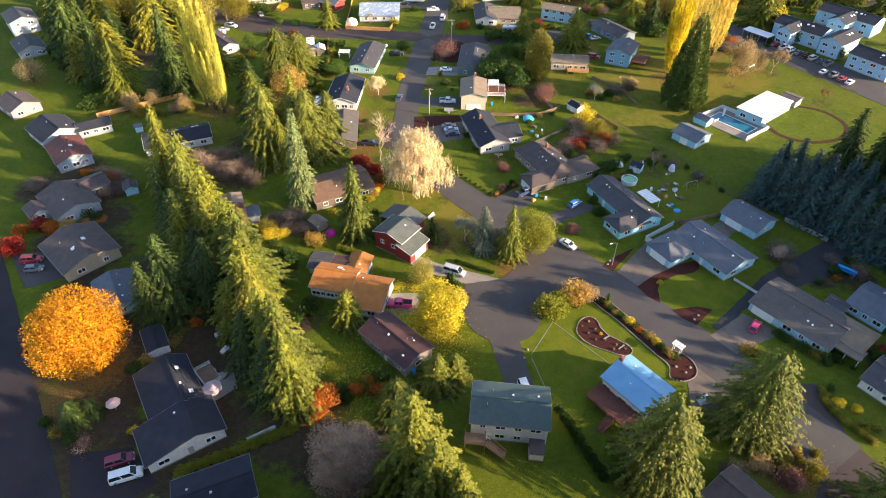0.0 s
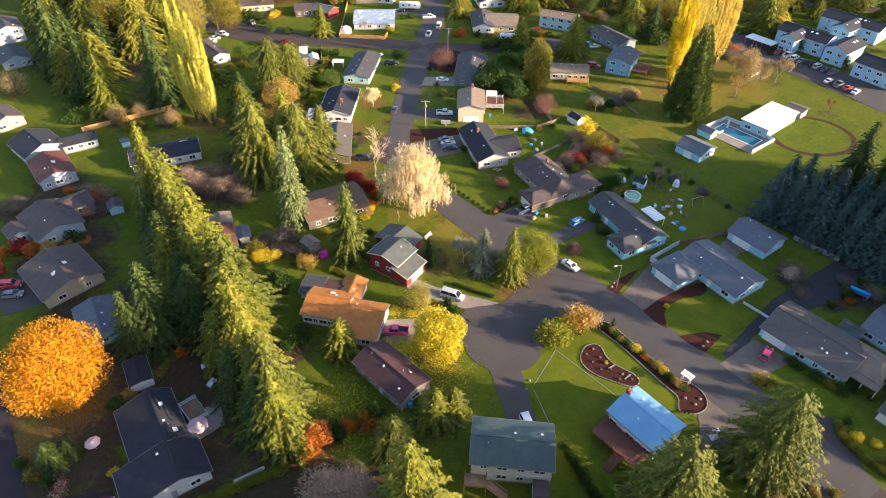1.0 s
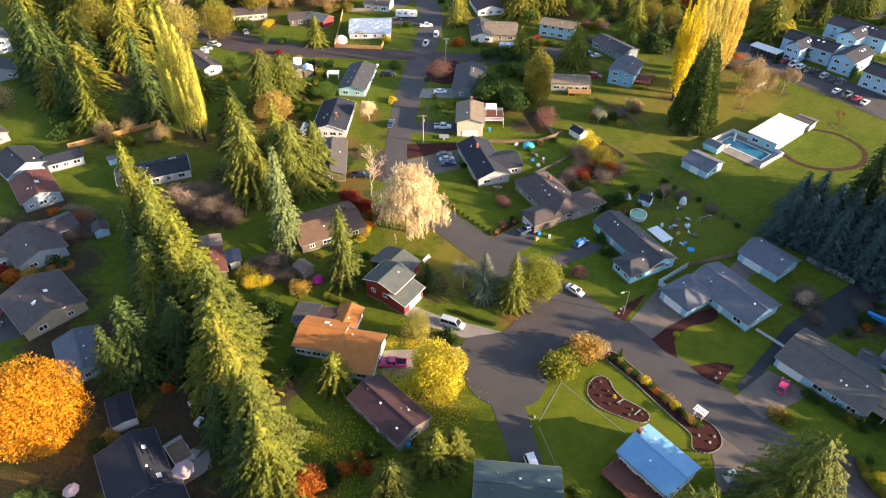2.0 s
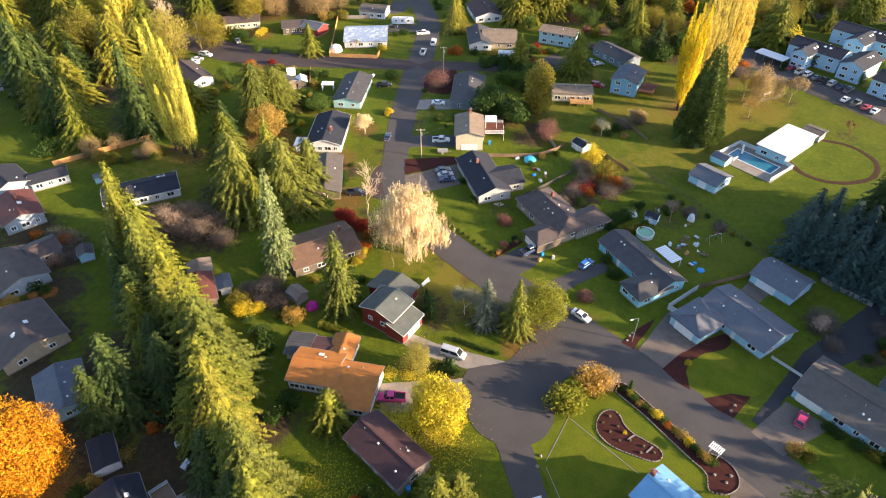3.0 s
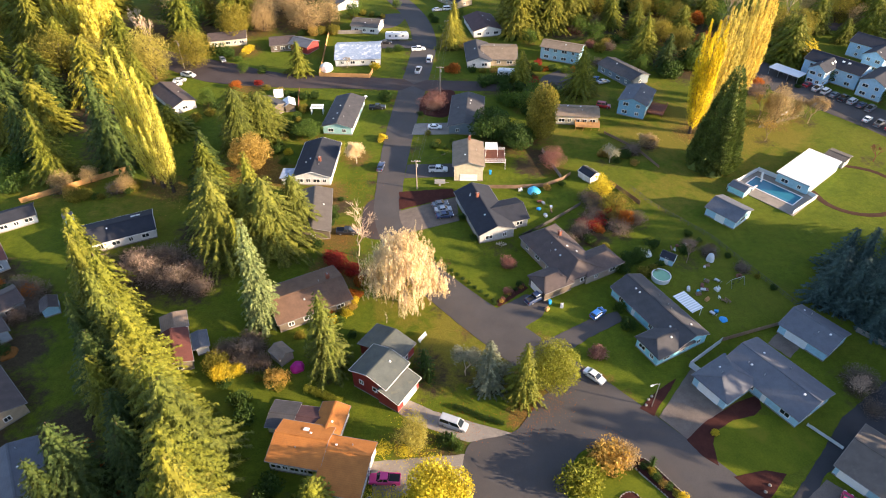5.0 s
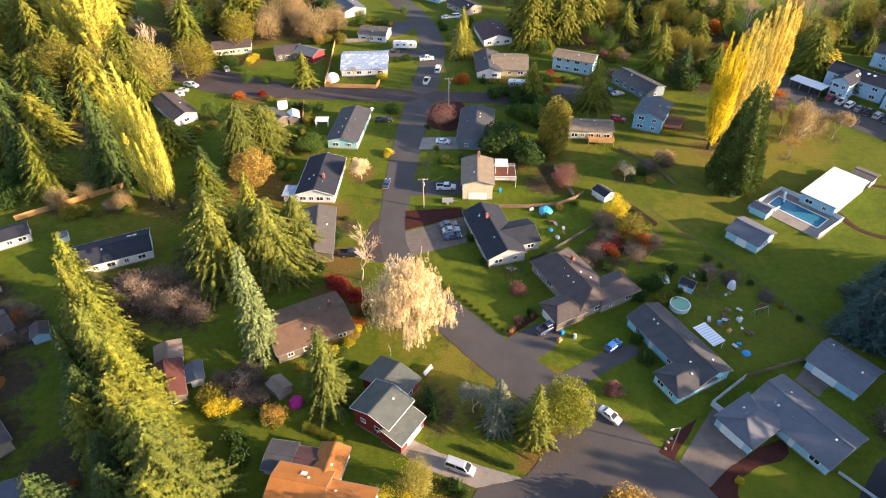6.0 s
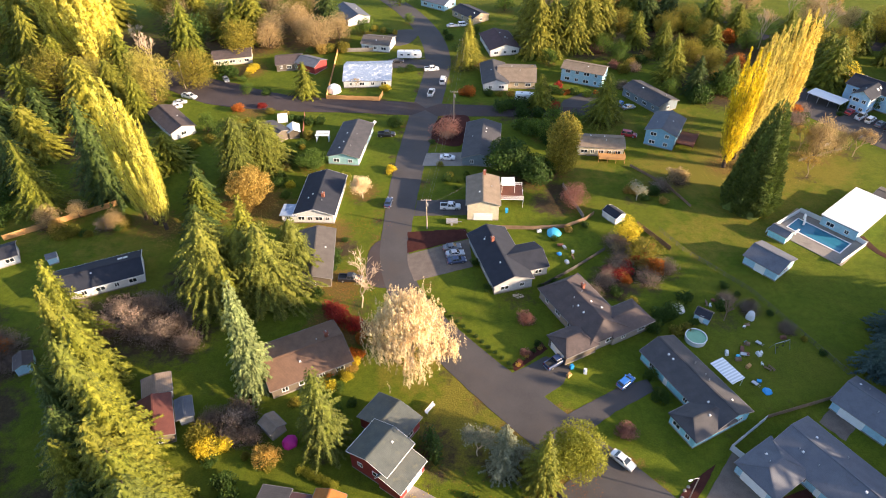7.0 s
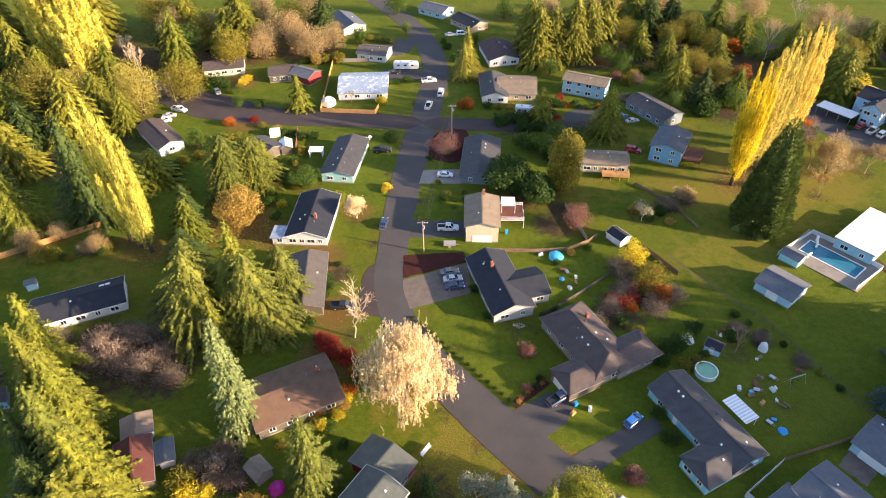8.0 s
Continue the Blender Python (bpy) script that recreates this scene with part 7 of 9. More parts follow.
# broadleaf trees
lobed_list = (
    (31, -71.6, 80.2, 18.4, 8.3, "orange", dict(lobes=38, count=46000, leaf=0.34, low=0.04, fill=0.12, label="great rounded maple in bright orange leaf", category="maple tree")),
    (32, -2.2, 92.0, 11.6, 6.1, "yellow", dict(lobes=16, count=20000, leaf=0.36, low=0.1, fill=0.15, label="bright yellow pear tree in full autumn leaf")),
    (33, 20.0, 118.6, 10.4, 5.4, "lime", dict(lobes=16, count=16000, leaf=0.3, low=0.03, fill=0.15, label="olive-green rounded tree at the street corner")),
    (34, -56.5, 197.4, 10.5, 6.4, "amber", dict(lobes=12, count=9000, leaf=0.42, low=0.1, label="amber-leaved tree in a back garden")),
    (35, 29.0, 213.5, 17.5, 6.0, "olive", dict(lobes=12, count=12000, leaf=0.5, low=0.05, label="large olive-green tree behind houses")),
    (36, -6.5, 105.2, 8.0, 3.4, "wood_gold", dict(lobes=10, count=5000, leaf=0.34, low=0.05, fill=0.5, wide=0.4, up=-0.8, label="yellow weeping tree beside the drive")),
    (37, -43.7, 215, 5.2, 5.4, "green", dict(lobes=9, count=7000, leaf=0.36, low=0.02, label="bright green spreading tree in a yard")),
    (38, 42.0, 182, 6.5, 4.0, "yellow", dict(lobes=8, count=1800, leaf=0.36, low=0.1, fill=0.4, label="thin yellow tree shedding its leaves"))) + (
        (39, 30.4, 196, 6.8, 4.2, "mauve_red", dict(wide=0.3, lobes=9, count=5000, leaf=0.34, low=0.1, fill=0.4, label="thin faded red tree in a bed")),
    (40, -26.3, 153.2, 4.4, 3.6, "red", dict(lobes=8, count=2600, leaf=0.3, low=0.05, label="small crimson maple by the street", category="maple tree")),
    (41, -23.6, 71.0, 5.4, 3.5, "rust", dict(lobes=9, count=4200, leaf=0.3, low=0.05, label="small rust-red tree under the firs")),
    (42, 14.2, 214, 9.5, 7.0, "hedge", dict(lobes=12, count=9000, leaf=0.5, low=0.0, label="dense dark evergreen thicket behind the cream house")),
    (43, 21.0, 208, 8.0, 6.0, "hedge", dict(lobes=12, count=5000, leaf=0.5, low=0.0, label="dense dark evergreen thicket behind the cream house")),
    (44, -4.0, 234, 6.2, 5.6, "mauve_red", dict(wide=0.3, lobes=9, count=4500, leaf=0.34, low=0.05, fill=0.4, label="spreading faded red tree on the street corner")),
    (45, 44.5, 175, 6.0, 4.6, "olive", dict(lobes=9, count=2200, leaf=0.36, low=0.05, fill=0.4, label="thin brownish tree among shrubs")),
    (46, -86, 296, 14, 8.0, "olive", dict(lobes=11, count=5000, leaf=0.55, low=0.05, label="broad olive tree in distant woods"))) + (
        (47, -108, 300, 15, 9.0, "hedge", dict(lobes=11, count=5000, leaf=0.6, low=0.05, label="broad dark green tree in distant woods")),
    (48, 135, 268, 9, 4.5, "yellow", dict(lobes=9, count=2600, leaf=0.42, low=0.1, label="yellow tree behind the apartments")),
    (49, 101, 280, 7, 4.0, "rust", dict(lobes=9, count=2600, leaf=0.42, low=0.1, label="orange tree by the poplars")),
    (81, -16.6, 56.6, 11.5, 7.0, "grey_leaf", dict(lobes=20, count=30000, leaf=0.5, low=0.02, fill=0.3, up=0.6, wide=0.28, label="rounded leafless grey-mauve tree with dense fine twigs")),
    (50, 65, 338, 10, 7.0, "amber", dict(lobes=9, count=5000, leaf=0.5, low=0.1, label="amber tree at the far field")),
)
for seed, x, y, h, r, mk, kw in lobed_list:
    put_at = lobed(seed, h, r, M[mk], **kw)
    put_at.location = (x, y, 0)
BR = lobed(60, 9, 5.2, M["fawn"], lobes=12, count=4200, leaf=0.42, low=0.03, fill=0.4, wide=0.4, up=0.6, label="golden-brown tree shedding its leaves")
for k, (x, y, s) in enumerate(((-57, 303, 1.4), (-63, 309, 1.3), (-76, 302, 1.2), (-77, 310, 1.3), (-50, 312, 1.2), (-68, 318, 1.5), (-101, 190, 0.6), (-107, 186, 0.7), (-89, 186, 0.6), (160, 318, 1.2), (172, 300, 1.2), (150, 330, 1.3), (112, 335, 1.2), (128, 345, 1.3), (90, 350, 1.2), (40, 345, 1.1), (62, 352, 1.2), (-150, 205, 1.0), (-95, 318, 1.5), (-118, 322, 1.4), (-66, 345, 1.4), (-85, 340, 1.5))):
    put(BR, x, y, s, s, k * 1.7)
put(BR, 104.9, 220.5, 0.95, 1.5, 0.4, "tall half-bare golden tree behind the cypress")
put(BR, 113, 225, 0.7, 0.9, 1.4)
GT = lobed(61, 9, 5.0, M["green"], lobes=9, count=2600, leaf=0.42, low=0.02, fill=0.3, label="green broadleaf tree among gardens")
for k, (x, y, s) in enumerate(((72, 262, 0.7), (60, 290, 0.9), (56, 299, 0.8), (72, 318, 1.0), (26, 232, 0.8), (30, 240, 0.8), (36, 238, 0.7), (92, 262, 0.9), (34, 288, 0.7), (95, 318, 1.1), (112, 300, 1.0), (-40, 318, 0.8), (-22, 330, 0.5), (-28, 352, 1.2), (30, 330, 1.0), (20, 345, 1.0), (-75, 262, 0.5), (-88, 214, 0.8), (118, 318, 1.1), (141, 312, 1.0), (-81, 236, 0.7), (176, 250, 0.7), (160, 246, 0.5), (158, 236, 0.5))):
    put(GT, x, y, s, s, k * 1.3)
for k, (x, y, s) in enumerate(((137, 251.5, 0.42), (143.4, 248.4, 0.48), (148.6, 236, 0.4))):
    put(GT, x, y, s, s * 1.3, k, "small green tree before the apartments", "trees by the apartments")
stash(BR), stash(GT)
willow(71, 18.2, 8.3, M["cream"], "large weeping willow in pale golden leaf by the bend").location = (-9.6, 141.4, 0)

# bare and half-bare trees
for seed, x, y, h, r, bk, lm, n, lab in (
        (82, -21.7, 157.6, 19, 10.5, "twig_pale", None, 0, "leafless white birch beside the street"),
        (83, 3.4, 121.0, 9, 5.0, "twig_pale", "silver", 3200, "silvery half-bare tree on the dry verge"),
        (84, 10.0, 119, 6.5, 3.6, "twig", "silver", 1300, "silvery shrub-like tree on the dry verge"),
        (85, -26.6, 199.5, 8.6, 6.2, "pale_bark", "cream", 6500, "pale blossom-coloured half-bare tree"),
        (86, 48.2, 199, 7, 4.0, "pale_bark", "silver", 900, "pale half-bare tree by the meadow"),
        (87, 59.7, 208.5, 6, 4.0, "twig_gold", None, 0, "bare golden shrub-like tree by the meadow"),
        (88, 57.6, 154.5, 8.5, 3.2, "twig", None, 0, "bare grey tree in a back garden"),
        (89, 102, 224.5, 11, 4.2, "twig_gold", "amber", 700, "half-bare golden tree behind the cypress"),
        (90, 98.8, 211, 9, 4.2, "twig_gold", "amber", 700, "half-bare golden tree behind the cypress"),
        (91, 79.2, 116.0, 5.2, 4.2, "twig", "grey_leaf", 1500, "bare grey spreading tree by a fence"),
        (92, -40.8, 126.2, 6, 3.8, "twig", "grey_leaf", 400, "bare grey thicket beside a shed"),
        (93, -71, 151.5, 6.5, 5.2, "twig", "grey_leaf", 700, "bare grey-brown thicket beside the firs"),
        (94, -63, 149, 6, 5.0, "twig", "grey_leaf", 400, "bare grey-brown thicket beside the firs"),
        (95, -64.6, 60.6, 4.6, 4.6, "twig_pale", "mauve_red", 700, "half-bare reddish shrub by the pavement")) + (
        (96, -94, 143, 5.5, 4.4, "twig", "rust", 500, "bare brown tree in a shaded garden"),
        (97, 118, 226, 7, 3.6, "twig", None, 0, "bare tree beside the parking lot"),
        (98, 126, 199, 8, 4.6, "twig_red", None, 0, "bare reddish tree by the parking lot"),
        (99, 13.4, 160.6, 3.4, 3.8, "pale_bark", None, 0, "low bare shrub in front of the grey house"),
        (100, -128, 298, 16, 6, "pale_bark", None, 0, "tall bare birch in the woods"),
        (101, 26, 276.5, 5, 3.4, "twig_gold", "amber", 500, "half-bare tree beside a house"),
        (102, -37, 266, 5.5, 3.4, "twig_gold", None, 0, "bare tree in a fenced yard"),
        (103, 108, 268, 12, 4, "twig", "rust", 500, "thin bare tree by the parking lot"),
        (104, 118, 302, 19, 7, "twig_pale", "fawn", 900, "tall half-bare pale tree by the far lane"),
        (105, 147, 312, 21, 8, "twig_pale", "fawn", 900, "tall half-bare pale tree by the far lane"),
        (106, 152, 320, 20, 8, "twig_pale", "amber", 900, "tall half-bare pale tree by the far lane"),
        (107, 140, 330, 18, 7, "twig_pale", None, 0, "tall bare pale tree by the far lane"),
        (108, -116, 282, 19, 7, "twig_pale", None, 0, "tall bare pale birch in the woods"),
        (109, 117, 222, 12, 5, "twig_gold", "fawn", 1800, "half-bare golden tree beside the parking lot")) + (
        (110, 104, 221, 13, 5.4, "twig_gold", "fawn", 2600, "half-bare golden tree behind the cypress"),):
    t_ = bare(seed, h, r, M[bk], lab, leafmat=M[lm] if lm else None, leaves=n, thick=0.009 if h > 14 else 0.016, twig=0.04 if bk == "twig_pale" else 0.024)
    t_.location = (x, y, 0)

# shrubs and hedges
SH = {k: bush(110 + i, 1.6, 1.5, M[k], "rounded %s shrub in a garden" % w) for i, (k, w) in enumerate(dict(green="green", olive="olive", hedge="dark green", rust="rust-red", yellow="bright yellow", red="crimson", amber="golden-brown", silver="silver-grey", blue_fir="blue-green").items())}
BIG = {k: bush(130 + i, 1.6, 1.5, M[k], "large rounded %s shrub in a garden" % w, count=1900, leaf=0.18, lobes=9) for i, (k, w) in enumerate(dict(green="green", olive="olive", hedge="dark green", rust="rust-red", yellow="bright yellow", red="crimson", amber="golden-brown", blue_fir="blue-green", lime="yellow-green", fawn="fawn-brown", mauve_red="faded red").items())}
def shrubs(*spots):
    """Single shrubs: kind, x, y, size and, where one stands out, its own label."""
    for k, x, y, sz, *lab in spots:
        pat = BIG if k in BIG and (sz >= 1.5 or k not in SH) else SH
        put(pat[k], x, y, sz, sz * rnd.uniform(0.85, 1.1), rnd.uniform(0, 6), lab[0] if lab else "")


# far gardens, east side
shrubs(("rust", 3.2, 262, 1.9, "orange-red shrub on the street corner"), ("green", 33, 265, 1.6), ("hedge", 10, 262, 1.3), ("olive", 14, 261.4, 1.2), ("amber", 18, 261.6, 1.2),
       ("hedge", 21, 246, 2.2), ("hedge", 26, 247, 2.0), ("red", 32, 252, 1.6), ("red", 35, 267, 1.4), ("rust", 0.9, 262.3, 1.4),
       ("hedge", 27.8, 262.4, 1.0), ("rust", 31.9, 264.4, 0.9), ("rust", 36.4, 262.4, 1.0), ("hedge", 52.7, 252.6, 1.2), ("amber", 80.9, 264.6, 1.8),
       ("mauve_red", 54.2, 299.5, 2.2), ("fawn", 64.4, 307.5, 2.4), ("hedge", 69.2, 289.3, 2.0), ("mauve_red", 57.8, 284.5, 1.6), ("fawn", 92.1, 289.3, 2.4),
       ("amber", 92.2, 273.1, 2.0), ("fawn", 81.4, 304.8, 2.0))
# far gardens, west side
shrubs(("yellow", -26.4, 265.5, 1.5), ("rust", -75, 250, 1.6), ("hedge", -68, 262, 1.4), ("yellow", -77.5, 283, 1.5), ("hedge", -18.5, 282, 1.6),
       ("hedge", -22, 280.5, 1.3), ("hedge", -4.4, 312, 1.6), ("green", -6, 318, 1.2), ("yellow", -78.6, 279.6, 1.4), ("green", -79.8, 272.8, 1.3),
       ("red", -67.4, 252.2, 1.2), ("olive", -63.7, 248.4, 1.3))
# front gardens, east side
shrubs(("lime", 22.0, 97.4, 2.9, "large yellow-green shrub at the garden's corner"), ("lime", 24.6, 99.6, 1.9, "large yellow-green shrub at the garden's corner"), ("amber", 27.6, 101.6, 2.7, "large golden-brown shrub at the garden's corner"), ("fawn", 30.8, 102.4, 2.0, "fawn-brown shrub at the garden's corner"), ("yellow", 48.6, 107.4, 0.6, "small yellow-green round shrub in mulch"),
       ("amber", 61.8, 87.4, 1.2), ("olive", 63.6, 86.2, 1.1), ("hedge", 71, 90.5, 0.9), ("hedge", 73, 88.4, 0.9), ("olive", 75.2, 86.2, 1.0),
       ("hedge", 77, 84.4, 0.9), ("green", 1.4, 104.6, 1.0), ("mauve_red", 59, 58, 1.9), ("fawn", 55, 61, 1.6), ("olive", 64, 60, 1.5),
       ("hedge", 94, 94, 1.2), ("green", 88, 86, 1.3), ("red", 90, 88, 1.1))
# front gardens, west side
shrubs(("yellow", -57.4, 64.8, 0.8), ("hedge", -1.4, 105.8, 1.0), ("rust", -14, 74.6, 1.3), ("olive", -16.5, 76.5, 1.2), ("hedge", -20, 73, 1.5),
       ("rust", -25, 68.5, 1.3))
# gardens along the bend, east side
shrubs(("hedge", 46.8, 156.8, 1.8), ("hedge", 43.8, 155, 1.7), ("hedge", 50.5, 160.5, 1.4), ("hedge", 41, 141.5, 1.3), ("hedge", 38.8, 133.8, 1.5),
       ("green", 38.2, 139, 1.2), ("mauve_red", 30.6, 126, 1.5, "faded red shrub on the lawn"), ("mauve_red", 14.6, 153.6, 1.5, "faded red shrub on the lawn"), ("hedge", 6.8, 163.5, 0.9), ("hedge", 35.8, 162.5, 1.2),
       ("olive", 38.8, 159.3, 1.2), ("hedge", 41.5, 151.9, 1.7), ("hedge", 45.2, 155.3, 1.6), ("hedge", 63.1, 162.4, 0.7), ("olive", 65.3, 159.9, 0.8),
       ("hedge", 68.1, 156.5, 0.7), ("hedge", 70.4, 152.3, 0.7), ("olive", 72.5, 149.2, 0.6), ("hedge", 74.6, 145.3, 0.7), ("hedge", 60.9, 164.9, 0.9),
       ("green", 48.6, 158.1, 1.2), ("hedge", 51.9, 161.4, 1.0), ("hedge", 18.9, 164.4, 0.7), ("mauve_red", 13.5, 144.5, 0.8))
shrubs(("hedge", 16.5, 147.0, 0.7))
# gardens along the bend, west side
shrubs(("yellow", -45.4, 121, 1.7, "bright yellow shrub in full leaf"), ("yellow", -42.4, 122, 1.3, "bright yellow shrub in full leaf"), ("amber", -34, 119.6, 1.9), ("olive", -47, 123.5, 2.0), ("red", -107, 113.8, 2.4),
       ("red", -104.8, 123, 1.8), ("rust", -101, 122, 1.8), ("amber", -97.5, 122.5, 1.7), ("rust", -108.5, 120.5, 1.6), ("olive", -23.5, 139.2, 1.1),
       ("yellow", -21, 141.6, 0.9), ("olive", -19, 147, 1.3), ("hedge", -25.5, 136.8, 1.0), ("olive", -26.2, 135.9, 1.1), ("yellow", -22.2, 137.7, 1.0),
       ("olive", -20.3, 147.9, 1.3), ("rust", -20.3, 143.7, 1.0), ("green", -23.4, 135.3, 0.9), ("hedge", -28.0, 134.3, 1.0), ("amber", -21.4, 140.0, 0.9),
       ("red", -28.6, 156.6, 1.4), ("red", -22.6, 151.5, 1.6), ("amber", -42.5, 130.0, 1.1))
shrubs(("olive", -31.5, 131.3, 1.0))
# gardens by the upper street, east side
shrubs(("rust", 46.0, 170.4, 1.9, "rust-red shrub in rough garden"), ("amber", 38, 168, 1.2), ("hedge", 4, 172.6, 1.0), ("hedge", 53.4, 202.4, 1.6), ("fawn", 61.9, 209.2, 2.2),
       ("amber", 55.3, 198.2, 1.0), ("rust", 39.1, 166.7, 1.2), ("mauve_red", 35.3, 169.5, 1.6), ("amber", 44.0, 171.4, 1.6), ("fawn", 39.4, 177.4, 1.7),
       ("hedge", 44.3, 167.3, 1.2), ("hedge", 24.0, 181.7, 0.8), ("amber", 27.9, 185.5, 0.9), ("hedge", 32.4, 187.7, 0.9), ("hedge", 22.1, 165.8, 0.7),
       ("hedge", 25.3, 166.5, 0.6), ("rust", 68.2, 241.8, 1.0))
# gardens by the upper street, west side
shrubs(("hedge", -20.7, 240, 2.0, "round dark rhododendron on a corner"), ("olive", -33.2, 205.5, 1.7), ("yellow", -19.8, 213.5, 1.2), ("green", -43.4, 190, 1.4), ("hedge", -3.4, 208.5, 1.3),
       ("amber", -104, 184, 1.8), ("olive", -88, 187, 1.8), ("lime", -32.7, 208.4, 1.5), ("yellow", -20.5, 211.8, 0.8), ("green", -33.4, 202.4, 1.3),
       ("olive", -5.6, 216.1, 0.9), ("olive", -2.8, 210.5, 0.9), ("hedge", -8.5, 229.0, 0.8), ("olive", -75.8, 210.0, 1.5), ("yellow", -69.2, 197.1, 0.9),
       ("green", -83.6, 222.9, 1.6), ("yellow", -47.7, 204.9, 1.1), ("green", -48.0, 199.8, 1.2), ("hedge", -57.4, 226.2, 1.0), ("green", -46.8, 232.7, 1.0),
       ("olive", -29.4, 232.8, 0.8))
TH = bush(150, 3.2, 3.4, M["thicket"], "dense grey-brown leafless thicket", count=3600, leaf=0.5, lobes=9, name="thicket", wide=0.16)
for k, (x, y, s) in enumerate(((-75, 155, 1.2), (-70, 150, 1.4), (-64, 148, 1.3), (-60, 152, 1.2), (-66, 156, 1.3), (-57, 146, 1.0), (-41, 127.5, 1.1), (-38, 124, 0.8), (-95, 144, 1.2), (-99, 146, 1.0), (-91, 140, 0.9),
        (38, 171, 1.0), (44, 167, 1.0), (49, 171, 0.9), (40, 176, 0.9), (-18, 150, 0.7), (-28, 148, 0.7), (56, 205, 0.9), (62, 208, 0.8), (30, 162, 0.8), (34, 166, 0.9), (-14, 58, 0.9), (-20, 60, 1.0), (-108, 186, 0.8), (-92, 186, 0.9), (64, 158, 0.7), (70, 152, 0.6), (60, 161, 0.6)) + (
        (96, 112, 0.8), (92, 116, 0.7), (108, 243, 1.2), (113, 250, 1.0), (80, 112, 0.7), (-85, 156, 0.9), (-78, 149, 1.2), (-70, 157, 1.1), (-88, 161, 0.8), (-46, 127, 0.9), (-41.5, 129.5, 0.9), (-41.5, 124, 0.8), (80.6, 118.2, 1.15), (39, 180, 1.0), (-3.5, 233, 0.9), (65, 283, 0.9), (-16, 65, 0.8), (-76, 149, 1.0), (-95, 138, 1.0), (-115, 140, 1.0), (50, 59, 0.8), (104, 246, 1.0), (22, 256, 0.8), (58, 268, 0.8))):
    put(TH, x, y, s, s * 0.9, k * 1.1, "dense grey-brown leafless thicket", "thickets")
stash(TH)
# dense growth along the plots' edges: (kind, from, to, how many, size)
STRIPS = {}
for kinds, a, b, n, s0 in (
        (("hedge", "hedge", "green"), (13, 222), (25, 212), 6, 2.4), (("hedge", "olive", "hedge"), (14, 251), (30, 256), 6, 2.2), (("hedge", "green", "hedge"), (20, 240), (30, 226), 5, 2.4),
        (("hedge", "hedge", "olive"), (78, 254), (96, 272), 7, 2.6), (("hedge", "green", "hedge"), (84, 320), (110, 336), 7, 3.0), (("hedge", "rust", "hedge"), (96, 296), (110, 312), 6, 2.4),
        (("hedge", "amber", "olive"), (58, 280), (76, 298), 6, 1.8), (("hedge", "green", "rust"), (30, 262), (52, 262), 7, 1.4), (("hedge", "green"), (28, 290), (36, 325), 8, 1.8),
        (("green", "hedge", "olive"), (42, 148), (58, 158), 7, 1.1), (("hedge", "olive", "amber"), (52, 200), (46, 204), 3, 1.4), (("rust", "amber", "hedge", "red"), (37, 168), (48, 180), 8, 1.5),
        (("hedge", "olive", "amber", "hedge"), (-52, 205), (-48, 236), 9, 1.4), (("hedge", "olive"), (-68, 241), (-85, 224), 7, 1.8)) + (
        (("hedge", "hedge", "amber"), (-45, 240), (-60, 246), 6, 1.3),
        (("hedge", "rust", "hedge"), (-92, 124), (-104, 150), 7, 1.4), (("hedge", "hedge", "rust"), (-66, 106), (-52, 90), 6, 1.3), (("hedge", "amber", "hedge"), (-56, 88), (-64, 77), 5, 1.1), (("hedge", "red", "olive"), (-75, 68), (-66, 60), 4, 1.0),
        (("hedge", "green", "hedge"), (-36, 110), (-44, 118), 5, 1.5), (("hedge", "olive", "yellow"), (-32, 119), (-48, 123), 6, 1.1), (("hedge", "hedge"), (-30, 100), (-33, 92), 4, 1.4), (("hedge", "rust", "olive", "hedge"), (-13, 80), (-26, 68), 7, 1.2),
        (("olive", "hedge", "yellow", "rust"), (-19, 150), (-27, 135), 7, 1.1), (("hedge", "amber", "hedge"), (-31, 160), (-30, 182), 6, 1.0), (("hedge", "rust", "olive"), (-104, 180), (-88, 186), 6, 1.5), (("hedge", "hedge", "green"), (-120, 185), (-128, 200), 5, 2.2),
        (("hedge", "olive", "hedge"), (70, 92), (82, 82), 6, 0.9)) + (
        (("olive", "amber", "hedge", "olive"), (58, 60), (66, 65), 5, 1.0), (("hedge", "rust", "hedge"), (86, 108), (98, 116), 6, 1.2), (("yellow", "olive", "hedge"), (73, 78), (80, 68), 6, 0.8),
        (("hedge", "olive", "hedge"), (-78, 276), (-100, 284), 6, 2.0), (("hedge", "amber", "olive"), (-44, 300), (-60, 298), 6, 2.0), (("hedge", "green", "hedge"), (-2, 300), (8, 322), 6, 1.5), (("hedge", "olive"), (-24, 318), (-42, 322), 5, 1.5),
        (("hedge", "green"), (122, 246), (146, 262), 6, 1.0), (("amber", "hedge", "rust"), (106, 262), (112, 244), 5, 1.6), (("hedge", "green", "hedge"), (-28, 124), (-20, 132), 5, 1.0), (("green", "hedge"), (0, 204), (2, 212), 4, 0.9)):
    for q in range(n):
        t = (q + 0.5) / n
        sz_ = s0 * rnd.uniform(0.6, 1.25)
        kk = rnd.choice(kinds)
        pat = [c for c in SH[kk].children if c.name.startswith("foliage")][0].data
        STRIPS.setdefault(kk, []).append((pat, a[0] + (b[0] - a[0]) * t + rnd.uniform(-1.4, 1.4), a[1] + (b[1] - a[1]) * t + rnd.uniform(-1.4, 1.4), sz_, sz_ * rnd.uniform(0.8, 1.2), rnd.uniform(0, 6)))
